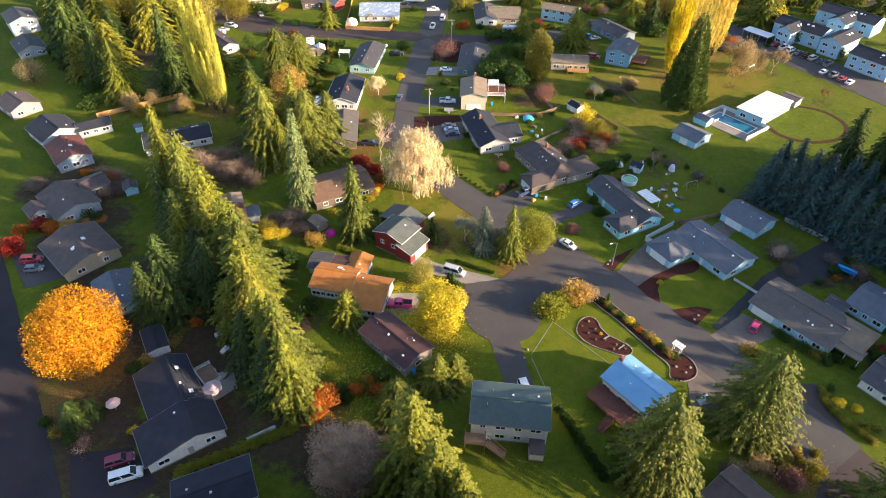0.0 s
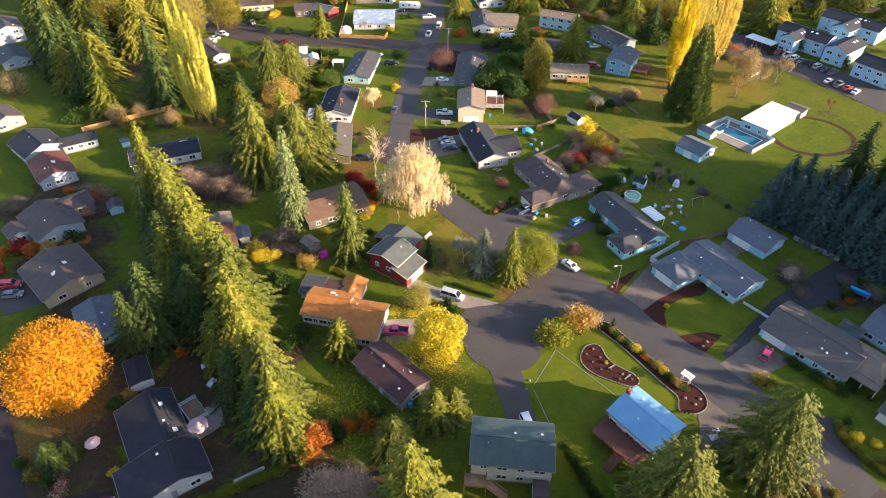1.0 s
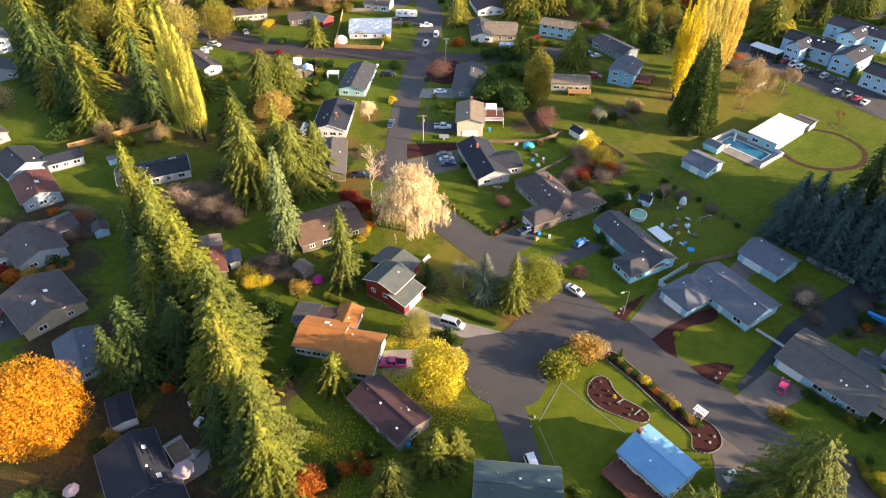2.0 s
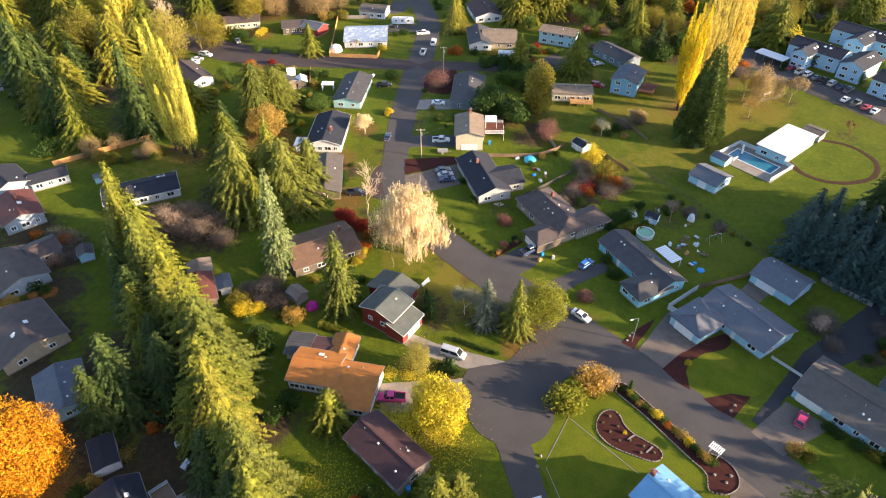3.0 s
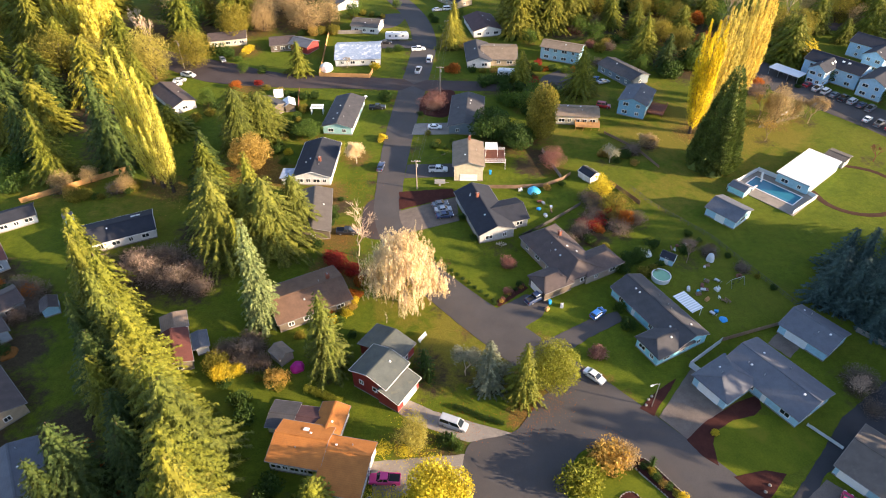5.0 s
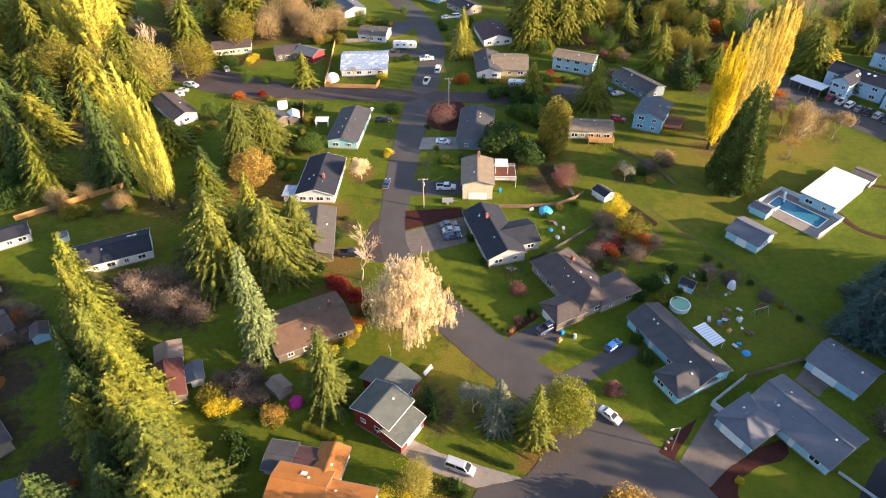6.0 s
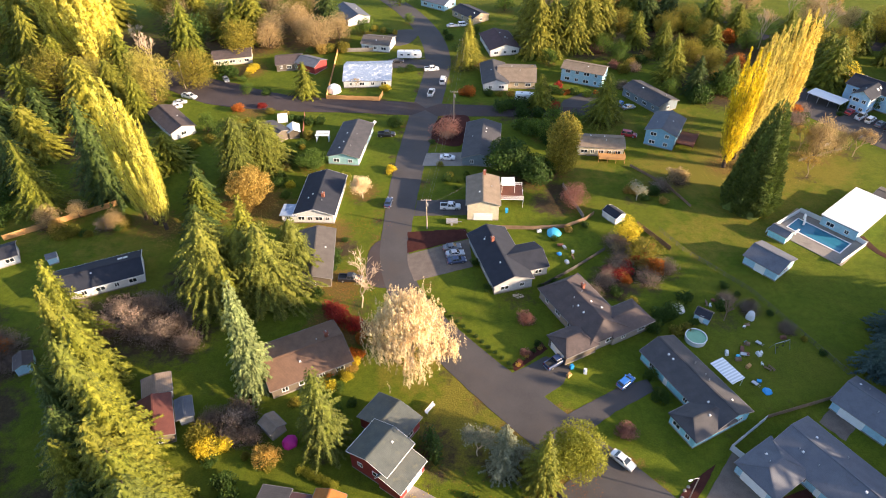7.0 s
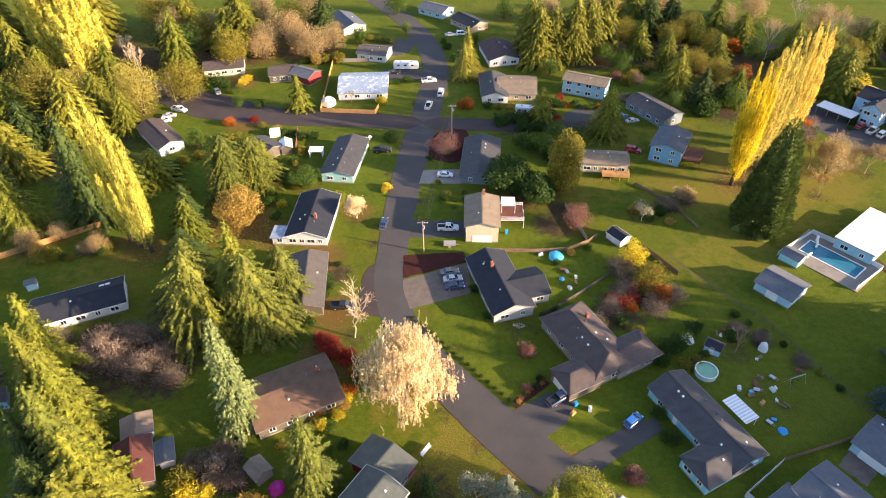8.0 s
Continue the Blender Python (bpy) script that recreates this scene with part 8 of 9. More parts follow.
for kk, spots in STRIPS.items():
    growth("undergrowth", dict(green="dense green", olive="dense olive-green", hedge="dense dark evergreen", rust="rust-red", yellow="bright yellow", red="crimson", amber="golden-brown", silver="silver-grey", blue_fir="blue-green")[kk] + " undergrowth along the edges of gardens", spots)
# planting along the border and in the rose bed
seq = ("hedge", "olive", "hedge", "amber", "hedge", "olive", "yellow", "hedge", "rust", "olive", "amber", "yellow", "hedge", "olive", "amber", "green")
for k, mk in enumerate(seq):
    t = k / (len(seq) - 1)
    put(SH[mk], 34.2 + 12.2 * t + rnd.uniform(-0.35, 0.35), 100.9 - 16.0 * t + rnd.uniform(-0.35, 0.35), rnd.uniform(0.6, 0.95), rnd.uniform(0.5, 0.9) * (1.9 if k == 1 else 1), k, "clipped shrub in the street border", "border shrubs")
for x, y in ((28.6, 93.2), (30.2, 94.6), (29.6, 91.2), (31.2, 92.4), (32.8, 89.4), (30.9, 89.4), (35.0, 88.2), (36.6, 87.0), (34.2, 86.9)):
    put(SH["silver"], x, y, 0.2, 0.25, x, "small pruned rose bush", "rose bushes", 0.1)
put(SH["yellow"], 32.2, 91.0, 0.32, 0.35, 0, "small golden rose bush", "rose bushes", 0.1)
for k in range(15):
    put(SH["olive"] if k % 3 else BIG["lime"], 72.9 - 1.3 * math.sin(k * 0.28) + k * 0.25, 77.6 - k * 0.8, 0.72, 0.62, k, "clipped yellow-green shrub in a hedge row", "low hedge")
for k in range(14):
    put(BIG["lime"], -46.0 + k * 1.35, 56.8 + k * 0.715, 0.95, 0.8, k, "bright green clipped hedge shrub", "hedge behind the white house")
for k in range(9):
    put(SH["hedge"], 21.0 + k * 0.75, 71.5 - k * 1.7, 0.85, 1.1, k, "dark green hedge shrub by the white house", "garden hedge")
for k in range(6):
    put(BIG["lime"], -27.6 + k * 1.25, 117.4 - k * 0.55, 0.75, 0.8, k, "trimmed hedge shrub by the orange-roofed house", "trimmed hedge")
for k in range(16):
    put(SH["hedge"], -9.6 + k * 1.32, 163.4 - k * 1.44, 0.42, 0.4, k, "low dark hedge shrub along the street", "street hedge")
for k in range(9):
    put((SH["hedge"] if k % 3 == 0 else SH["amber"] if k % 3 == 1 else BIG["mauve_red"]), 10.8 + k * 0.85 + rnd.uniform(-0.4, 0.4), 140.8 + k * 0.75, 0.45, 0.4, k, "low red-brown shrub along a driveway", "driveway shrubs")
for k in range(10):
    put(SH["hedge"], 1.2 + k * 0.95, 113.4 - k * 0.42, 0.5, 0.45, k, "low rockery shrub beside the sunlit drive", "rockery shrubs")
CED = fir(140, 5.0, 1.1, M["hedge"], droop=0.05, dens=1.4, base=0.0, leaf=0.45, power=0.45, label="clipped columnar cedar in a hedge", category="cedar")
for x, y, s in ((-0.6, 105.6, 0.8), (0.4, 105.2, 0.85), (-5.0, 122.6, 1.3), (-4.4, 121.2, 1.2), (-4.0, 119.8, 1.1), (35.4, 101.0, 0.6)):
    put(CED, x, y, s, s, x)
stash(CED)
for k in SH:
    stash(SH[k])
for k in BIG:
    stash(BIG[k])

# what the trees let fall on the ground round them
for ob in [o for o in bpy.data.objects if o.parent is None and o.name.split(".")[0] in ("fir_tree", "broadleaf_tree", "bare_tree", "thicket", "poplar_tree", "willow_tree")]:
    kind_, rad_, st_ = dict(fir_tree=(0, 4.6, 0.6), broadleaf_tree=(2, 6.0, 0.5), bare_tree=(0, 4.0, 0.5), thicket=(0, 4.2, 0.7), poplar_tree=(2, 6.0, 0.7), willow_tree=(1, 9.0, 0.6))[ob.name.split(".")[0]]
    cover(kind_, st_, (ob.location.x, ob.location.y, rad_ * max(0.6, ob.scale.x)))
lay_cover()


def fallen(label, mat, count, size, *spots):
    """Single fallen leaves lying about on grass and paving."""
    rng = np.random.default_rng(count)
    w = np.array([r * r for _, _, r in spots])
    pick = rng.choice(len(spots), count, p=w / w.sum())
    c = np.array(spots)[pick]
    p = np.stack([c[:, 0] + rng.normal(size=count) * c[:, 2] * 0.55, c[:, 1] + rng.normal(size=count) * c[:, 2] * 0.55, rng.uniform(0.09, 0.14, count)], axis=1)
    al = rng.normal(size=(count, 3)) * np.array([1, 1, 0.12])
    sz = size * rng.uniform(0.6, 1.3, count)
    tagged(new("fallen_leaves", leaves_mesh("fallen_leaves", p, al, sz, sz * 0.8, mat, rng, None, 1, 0.15)), label, "fallen leaves", kind="stuff")


fallen("bright yellow leaves lying thick on a front lawn", M["yellow"], 3800, 0.24, (-9.5, 92.8, 3.2), (-12.5, 94.2, 2.4), (-6, 94.5, 2.5), (-8, 104, 1.6), (-12, 104.6, 1.6))
fallen("bright yellow leaves scattered under the pear tree", M["yellow"], 5600, 0.21, (-6, 91, 7), (-11, 95, 5), (-15, 97, 3), (0, 88, 5), (-3, 97, 4), (-18, 76, 7), (-22, 82, 5), (-5, 104, 4), (-7, 110, 3))
fallen("orange-brown leaves drifted along street edges", M["rust"], 2600, 0.15, (14, 111, 4), (18, 112.5, 4), (22, 115, 3), (-26, 152, 4), (-24, 163, 5), (-25, 188, 5), (2, 110, 5), (-6, 108, 3), (28, 104, 4), (-5, 236, 5))
fallen("golden leaves scattered under poplars and maple", M["amber"], 4200, 0.26, (80, 214, 8), (86, 218, 8), (94, 226, 8), (-74, 184, 6), (-58, 196, 8), (-50, 192, 6), (62, 62, 5))


# ---- vehicles ----
WHITE, SILVER, BLACK, BLUE, RED, MAG, GREY, NAVYC = (0.8, 0.8, 0.8), (0.45, 0.47, 0.5), (0.02, 0.02, 0.025), (0.03, 0.16, 0.5), (0.4, 0.02, 0.03), (0.72, 0.05, 0.24), (0.15, 0.16, 0.18), (0.03, 0.05, 0.12)
for kind, col, x, y, ang, lab in (
        ("sedan", WHITE, 28.9, 120.2, -46, "white sedan parked at the kerb"),
        ("hatch", BLUE, 32.9, 137.3, 40, "bright blue hatchback parked on a driveway"),
        ("pickup", MAG, -11.2, 98.3, 178, "magenta pickup truck with a dark bed on the driveway"),
        ("van", SILVER, 0.8, 109.3, -22, "silver van with dark windows on the sunlit drive"),
        ("hatch", (0.5, 0.03, 0.12), 65.7, 93.9, 50, "pinkish-red hatchback parked before the garage"),
        ("van", WHITE, -54.9, 55.8, 22, "white van parked beside a house"),
        ("suv", (0.22, 0.02, 0.05), -57.2, 58.6, 22, "dark red station wagon beside the white van"),
        ("suv", RED, -100.3, 110.3, 10, "red station wagon on a driveway"),
        ("hatch", GREY, -98.1, 107.2, 10, "grey car parked on a driveway"),
        ("van", WHITE, 15.0, 75.2, -75, "white van parked by the house"),
        ("pickup", NAVYC, 19.8, 142.2, 35, "dark blue pickup truck in front of a garage"),
        ("sedan", GREY, -1.8, 178.1, 12, "grey car on the parking pad"),
        ("sedan", SILVER, -1.0, 175.7, 12, "silver car on the parking pad"),
        ("sedan", NAVYC, -0.6, 173.2, 12, "dark blue car on the parking pad"),
        ("pickup", WHITE, -2.4, 195.0, 0, "white pickup truck on a driveway"),
        ("sedan", WHITE, -3.6, 219.8, -5, "white sedan on a driveway"),
        ("pickup", WHITE, -10.0, 262.5, 80, "white pickup truck driving up the street"),
        ("van", WHITE, -6.1, 272.0, 84, "white van parked at the kerb"),
        ("pickup", WHITE, -10.6, 282.0, 10, "white pickup truck turning from a driveway"),
        ("pickup", BLACK, -23.1, 233.3, 5, "black pickup truck on a gravel drive"),
        ("sedan", NAVYC, -19.2, 196.7, 84, "dark car parked at the kerb"),
        ("pickup", BLACK, -25.5, 166.4, 0, "black pickup truck beside the birch"),
        ("suv", RED, 53.2, 233.7, -20, "red station wagon on a drive"),
        ("hatch", BLUE, 54.4, 254.4, 60, "blue car parked by a house"),
        ("sedan", SILVER, 56.8, 252.0, 20, "silver car parked by a house"),
        ("sedan", BLACK, -24.0, 289.2, 0, "black car parked under trees")) + (
        ("sedan", WHITE, -97.1, 251.6, 15, "white car parked in a yard"),
        ("sedan", SILVER, -96.7, 254.9, 15, "silver car parked in a yard"),
        ("pickup", WHITE, -94.8, 259.2, -20, "white pickup truck in a yard"),
        ("sedan", GREY, -85.9, 273.0, -60, "grey car at the end of the street"),
        ("sedan", SILVER, -3.4, 325.9, 10, "silver car parked up the street"),
        ("suv", WHITE, 1.5, 327.0, 10, "white wagon parked up the street")):
    car(kind, col, x, y, ang, lab)
lot = (RED, WHITE, WHITE, GREY, BLACK, SILVER, NAVYC, GREY, WHITE, GREY, RED, WHITE, SILVER)
for k, (x, y) in enumerate(((127.2, 247.8), (129.4, 244.8), (131.2, 242.4), (133, 239.8), (134.8, 237.2), (136.6, 234.8), (138.4, 232.2), (140.2, 229.8))):
    car(("sedan", "pickup", "suv")[k % 3], lot[k], x + 1.5, y + 1.0, 38, "car parked in the apartment lot", "cars in the parking lot")
for k, (x, y) in enumerate(((137.8, 224.4), (140.2, 221.6), (142.0, 218.8), (143.6, 216.0))):
    car(("sedan", "pickup", "sedan")[k % 3], (WHITE, GREY, RED, WHITE)[k], x - 1, y - 1, 38, "car parked in the apartment lot", "cars in the parking lot")


def camper(x, y, ang, L, label):
    e = thing("camper_trailer", x, y, 0, label, "camper", "", ang)
    bm = bmesh.new()
    prof = [(-L / 2, 0.6), (L / 2 - 0.4, 0.6), (L / 2, 1.1), (L / 2 - 0.25, 2.6), (L / 2 - 0.8, 3.0), (-L / 2 + 0.4, 3.0), (-L / 2, 2.7)]
    for a in (-1.2, 1.2):
        vs = [bm.verts.new((px, a, pz)) for px, pz in prof]
        bm.faces.new(vs)
    bm.verts.ensure_lookup_table()
    n = len(prof)
    for i in range(n):
        bm.faces.new((bm.verts[i], bm.verts[(i + 1) % n], bm.verts[n + (i + 1) % n], bm.verts[n + i]))
    part("shell", bm, TRIM, e)
    for k in range(3):
        for s in (-1, 1):
            bm = bmesh.new()
            add_box(bm, -L / 2 + (k + 0.7) * L / 3.6, s * 1.21, 2.0, 0.9, 0.04, 0.6)
            part("window", bm, GLASS, e, "dark window")
    for sx in (-0.4, 0.45):
        for s in (-1, 1):
            bm = bmesh.new()
            add_tube(bm, [(sx, s * 1.05 - 0.1, 0.36), (sx, s * 1.05 + 0.1, 0.36)], [0.36, 0.36], 12)
            part("wheel", bm, RUBBER, e)
    bm = bmesh.new()
    add_beam(bm, (L / 2 - 0.2, 0, 0.55), (L / 2 + 1.2, 0, 0.5), 0.14, 0.12)
    part("tow_bar", bm, GREYTRIM, e)
    for k in range(2):
        bm = bmesh.new()
        add_box(bm, -L / 5 + k * L / 2.5, 0, 3.08, 0.7, 0.6, 0.2, 0, 0.8)
        part("roof_vent", bm, GREYTRIM, e)


camper(-19.6, 293.0, 0, 9.5, "long white camper trailer parked in a yard")
camper(22.6, 257.3, -8, 7.0, "white camper trailer with grey stripes")

# ---- street furniture ----
def utility_pole(x, y, h, label, arm=0.0):
    e = thing("utility_pole", x, y, 0, label, "utility pole", "utility poles")
    bm = bmesh.new()
    add_tube(bm, [(0, 0, -0.2), (0, 0, h)], [0.19, 0.12], 9)
    part("pole", bm, POLE, e)
    bm = bmesh.new()
    add_box(bm, 0, 0.12, h - 0.5, 2.6, 0.12, 0.16, arm)
    part("crossarm", bm, POLE, e)
    for k in (-1.1, -0.4, 0.4, 1.1):
        bm = bmesh.new()
        add_tube(bm, [(k * math.cos(arm), k * math.sin(arm) + 0.12, h - 0.42), (k * math.cos(arm), k * math.sin(arm) + 0.12, h - 0.2)], [0.05, 0.035], 6)
        part("insulator", bm, TRIM, e)
    bm = bmesh.new()
    add_tube(bm, [(0.28, 0, h - 2.2), (0.28, 0, h - 1.3)], [0.2, 0.2], 9)
    part("transformer", bm, GREYTRIM, e)


def cable(a, b, sag, label="thin black overhead cable"):
    cu = bpy.data.curves.new("cable", "CURVE")
    cu.dimensions, cu.bevel_depth, cu.bevel_resolution = "3D", 0.016, 0
    sp = cu.splines.new("POLY")
    n = 16
    sp.points.add(n)
    for i in range(n + 1):
        t = i / n
        p = Vector(a).lerp(Vector(b), t)
        sp.points[i].co = (p.x, p.y, p.z - sag * 4 * t * (1 - t), 1)
    cu.materials.append(WIRE)
    return tagged(new("cable", cu), label, "cable", "overhead cables")


utility_pole(-8.3, 186.0, 9.5, "pale timber utility pole with crossarm")
utility_pole(-1.9, 243.5, 10.5, "timber utility pole with crossarm")
utility_pole(1.0, 286.0, 10.5, "timber utility pole with crossarm")
utility_pole(-98.5, 266.0, 11.0, "timber utility pole with crossarm")
for k in (-1.1, 0.4, 1.1):
    cable((-8.3 + k, 186.1, 9.3), (-1.9 + k, 243.6, 10.3), 1.0)
    cable((-1.9 + k, 243.6, 10.3), (1.0 + k, 286.1, 10.3), 0.8)
cable((-8.3, 186.1, 7.5), (2.0, 199.0, 5.0), 0.4)
cable((-8.3, 186.1, 7.5), (4.0, 178.0, 4.0), 0.4)


def street_lamp(x, y, h, ang, label):
    e = thing("street_lamp", x, y, 0, label, "street lamp", "street lamps", ang)
    bm = bmesh.new()
    add_tube(bm, [(0, 0, 0), (0, 0, h)], [0.1, 0.07], 8)
    part("pole", bm, METAL, e)
    bm = bmesh.new()
    add_tube(bm, [(0, 0, h - 0.1), (0.7, 0, h + 0.25), (1.5, 0, h + 0.3)], [0.05, 0.045, 0.04], 6)
    part("arm", bm, METAL, e)
    bm = bmesh.new()
    add_box(bm, 1.7, 0, h + 0.28, 0.7, 0.28, 0.16, 0, 0.8)
    part("lamp_head", bm, TRIM, e, "pale lamp head")


street_lamp(38.6, 113.3, 7.0, 200, "grey metal street lamp in a mulch bed")

# ---- fences ----
fence([(9.5, 186.2), (19, 186.0), (27.3, 186.8), (33, 190), (35.6, 192.6)], 1.2, WOOD, "tan cedar board fence behind a lawn")
fence([(-48.5, 298.5), (-47.2, 275), (-46.4, 258.6), (-27.8, 257.2), (-27, 262)], 1.6, ORANGEWOOD, "orange cedar board fence round the yard")
fence([(-48.5, 299), (-30, 300)], 1.6, GREYWOOD, "weathered board fence behind the yard")
fence([(-51.5, 246), (-49.5, 232)], 1.8, REDWOOD, "red-brown board fence in a yard")
fence([(-116, 180), (-92, 196.4)], 1.7, ORANGEWOOD, "sunlit tan board fence behind the firs")
fence([(48.6, 122.9), (57.2, 129.2)], 1.7, PALEWOOD, "pale painted board fence by the drive")
fence([(48.6, 122.9), (51.4, 119.4)], 1.7, PALEWOOD, "pale painted board fence by the drive")
fence([(87, 132.2), (94.4, 123.8)], 1.3, GREYWOOD, "grey weathered board fence beside conifers")
fence([(66.2, 109.0), (70.4, 104.0)], 0.8, PALEWOOD, "pale painted fence beside the house")
fence([(57.6, 129.6), (79.2, 136.6)], 1.2, WOOD, "dark weathered board fence between gardens")
fence([(79.2, 136.6), (66.6, 163.4)], 1.2, DARKWOOD, "low dark wire fence along the meadow", wire=True)
fence([(66.6, 163.4), (55, 178), (51, 186)], 1.2, DARKWOOD, "low dark wire fence along the meadow", wire=True)
fence([(29.0, 205.5), (32.6, 190.5)], 1.4, GREYWOOD, "weathered board fence beside a bed")
fence([(50, 216), (58, 206), (62, 196)], 0.9, WOOD, "weathered fence along the meadow")
fence([(19, 164.5), (27, 170.5), (36, 178)], 1.1, DARKWOOD, "dark grey board fence behind the house")
fence([(46, 188), (52, 178)], 1.4, WOOD, "weathered timber fence by a shed")
fence([(-50, 100), (-41.5, 104.5)], 1.7, GREYWOOD, "grey board fence in a dark yard")
fence([(100, 219), (116, 226)], 0.9, GREYWOOD, "pale wire fence on the meadow", wire=True)
fence([(110, 226.5), (113.5, 229)], 1.1, PALEWOOD, "pale panel fence at the meadow")
fence([(-36, 63.2), (-31.5, 66)], 1.4, PALEWOOD, "pale low fence panel by the hedge")
fence([(122, 240), (132, 222), (141, 206)], 1.1, DARKWOOD, "low dark rail fence along the parking lot", wire=True)

# ---- swimming pool ----
e = thing("swimming_pool", 90.6, 184.2, 0, "rectangular blue swimming pool with a pale concrete deck", "swimming pool", rz=-50)
bm = bmesh.new()
for px, py, sx, sy in ((0, -4.9, 18.4, 4.4), (0, 5.0, 18.4, 4.2), (-7.95, 0.1, 2.5, 5.6), (7.95, 0.1, 2.5, 5.6)):
    add_box(bm, px, py, 0.05, sx, sy, 0.22)
part("deck", bm, M["concrete"], e)
bm = bmesh.new()
add_box(bm, 0, 0.1, 0.03, 13.4, 5.6, 0.06)
part("water", bm, WATER, e, "still blue pool water")
bm = bmesh.new()
for px, py, sx, sy in ((0, -2.75, 13.8, 0.3), (0, 2.95, 13.8, 0.3), (-6.75, 0.1, 0.3, 5.6), (6.75, 0.1, 0.3, 5.6)):
    add_box(bm, px, py, 0.19, sx, sy, 0.1)
part("coping", bm, TRIM, e)
bm = bmesh.new()
add_tube(bm, [(-5.6, 3.6, 1.6), (-5.2, 2.6, 1.5), (-4.6, 1.8, 0.9), (-4.4, 1.0, 0.4)], [0.28, 0.28, 0.28, 0.28], 8)
add_box(bm, -5.7, 4.0, 0.8, 0.5, 0.5, 1.6)
part("slide", bm, TRIM, e, "white pool slide")
bm = bmesh.new()
add_box(bm, -4.0, -3.2, 0.55, 0.5, 2.6, 0.1)
add_box(bm, -4.0, -4.2, 0.35, 0.5, 0.5, 0.4)
part("diving_board", bm, TRIM, e, "white diving board")
fence([(78.0, 185.4), (90.0, 194.0), (94.4, 189.4)], 1.5, PALEWOOD, "white board screen round the pool")
fence([(91.2, 173.4), (100.4, 180.2), (98.8, 182.8)], 1.4, PALEWOOD, "white board screen round the pool")
house("small aqua pool shed with a pale roof", 80.6, 183.6, -50, 4.8, 4.0, 2.1, 0.8, R["grey"], W["aqua"], "shed", name="shed", wins=(0, 0, 0, 0), vents=0, ov=0.15, doors=((1, 0.0),))

# ---- garden things ----
def round_pool(x, y, r, h, label):
    e = thing("above_ground_pool", x, y, 0, label, "paddling pool")
    bm = bmesh.new()
    add_tube(bm, [(0, 0, 0), (0, 0, h)], [r, r], 28, False)
    part("wall", bm, PALEWOOD, e)
    bm = bmesh.new()
    add_tube(bm, [(0, 0, h - 0.3), (0, 0, h - 0.22)], [r * 0.97, r * 0.97], 28)
    part("water", bm, GREENWATER, e, "green pool water")
    bm = bmesh.new()
    n = 28
    ring = [(math.cos(2 * math.pi * i / n) * r, math.sin(2 * math.pi * i / n) * r, h) for i in range(n)]
    for i in range(n):
        add_beam(bm, ring[i], ring[(i + 1) % n], 0.18, 0.08)
    part("rim", bm, TRIM, e, "pale pool rim")


round_pool(49.8, 148.9, 2.15, 1.2, "round above-ground pool with green water")
e = thing("patio_roof", 52.6, 138.8, 0, "corrugated white patio roof behind the aqua house", "patio roof", rz=-62)
bm = bmesh.new()
add_box(bm, 0, 0, 2.5, 5.8, 3.3, 0.08)
for k in range(14):
    add_beam(bm, (-2.7 + k * 0.415, -1.65, 2.56), (-2.7 + k * 0.415, 1.65, 2.56), 0.16, 0.07)
part("roof", bm, CORRUGATED, e)
for px in (-2.7, 0, 2.7):
    bm = bmesh.new()
    add_box(bm, px, 1.5, 1.22, 0.1, 0.1, 2.5)
    part("post", bm, TRIM, e)


def simple(name, mat, label, category, x, y, rz, boxes, group=""):
    """A small thing out of a few shaped boxes."""
    bm = bmesh.new()
    for cx, cy, cz, sx, sy, sz, tp in boxes:
        add_box(bm, cx, cy, cz, sx, sy, sz, 0, tp)
    ob = solid(name, bm, mat, label, category, "", (0, 0, 0), group)
    ob.matrix_world = pose(x, y, 0, 0, 0, rz)
    return ob


def cloth_dome(name, mat, label, category, x, y, r, h, seed):
    rnd2 = random.Random(seed)
    bm = bmesh.new()
    rings = []
    for k in range(5):
        t = k / 4
        rings.append([bm.verts.new((math.cos(2 * math.pi * i / 12) * r * math.cos(t * 1.45) * rnd2.uniform(0.85, 1.1), math.sin(2 * math.pi * i / 12) * r * math.cos(t * 1.45) * rnd2.uniform(0.85, 1.1), h * math.sin(t * 1.57) + (rnd2.uniform(-0.05, 0.05) if k else 0))) for i in range(12)])
    for a, b in zip(rings, rings[1:]):
        for i in range(12):
            bm.faces.new((a[i], a[(i + 1) % 12], b[(i + 1) % 12], b[i]))
    bm.faces.new(rings[-1])
    return solid(name, bm, mat, label, category, "", (x, y, 0.02))


cloth_dome("tarpaulin", TRIM, "white tarpaulin heaped over garden gear", "tarpaulin", 48.4, 157.8, 1.7, 1.3, 1)
cloth_dome("tarpaulin", AQUAPLASTIC, "aqua tarpaulin over stored things by the fence", "tarpaulin", 24.2, 184.4, 1.9, 1.2, 2)
cloth_dome("tarpaulin", MAGENTA, "crimson cover over garden gear", "tarpaulin", -30.6, 123.0, 1.5, 1.3, 3)
cloth_dome("brush_pile", M["leaf_litter"], "heap of fallen leaves in a yard", "brush pile", -91.6, 127.0, 2.0, 0.8, 5)
cloth_dome("brush_pile", M["leaf_litter"], "heap of cut brush in a yard", "brush pile", -94.6, 126.0, 1.5, 0.7, 6)
cloth_dome("paddling_pool", BLUEPLASTIC, "blue plastic paddling pool on the grass", "paddling pool", 60.0, 135.8, 1.0, 0.3, 7)
cloth_dome("paddling_pool", BLUEPLASTIC, "small blue plastic tub on the grass", "paddling pool", 24.6, 176.4, 0.7, 0.4, 8)
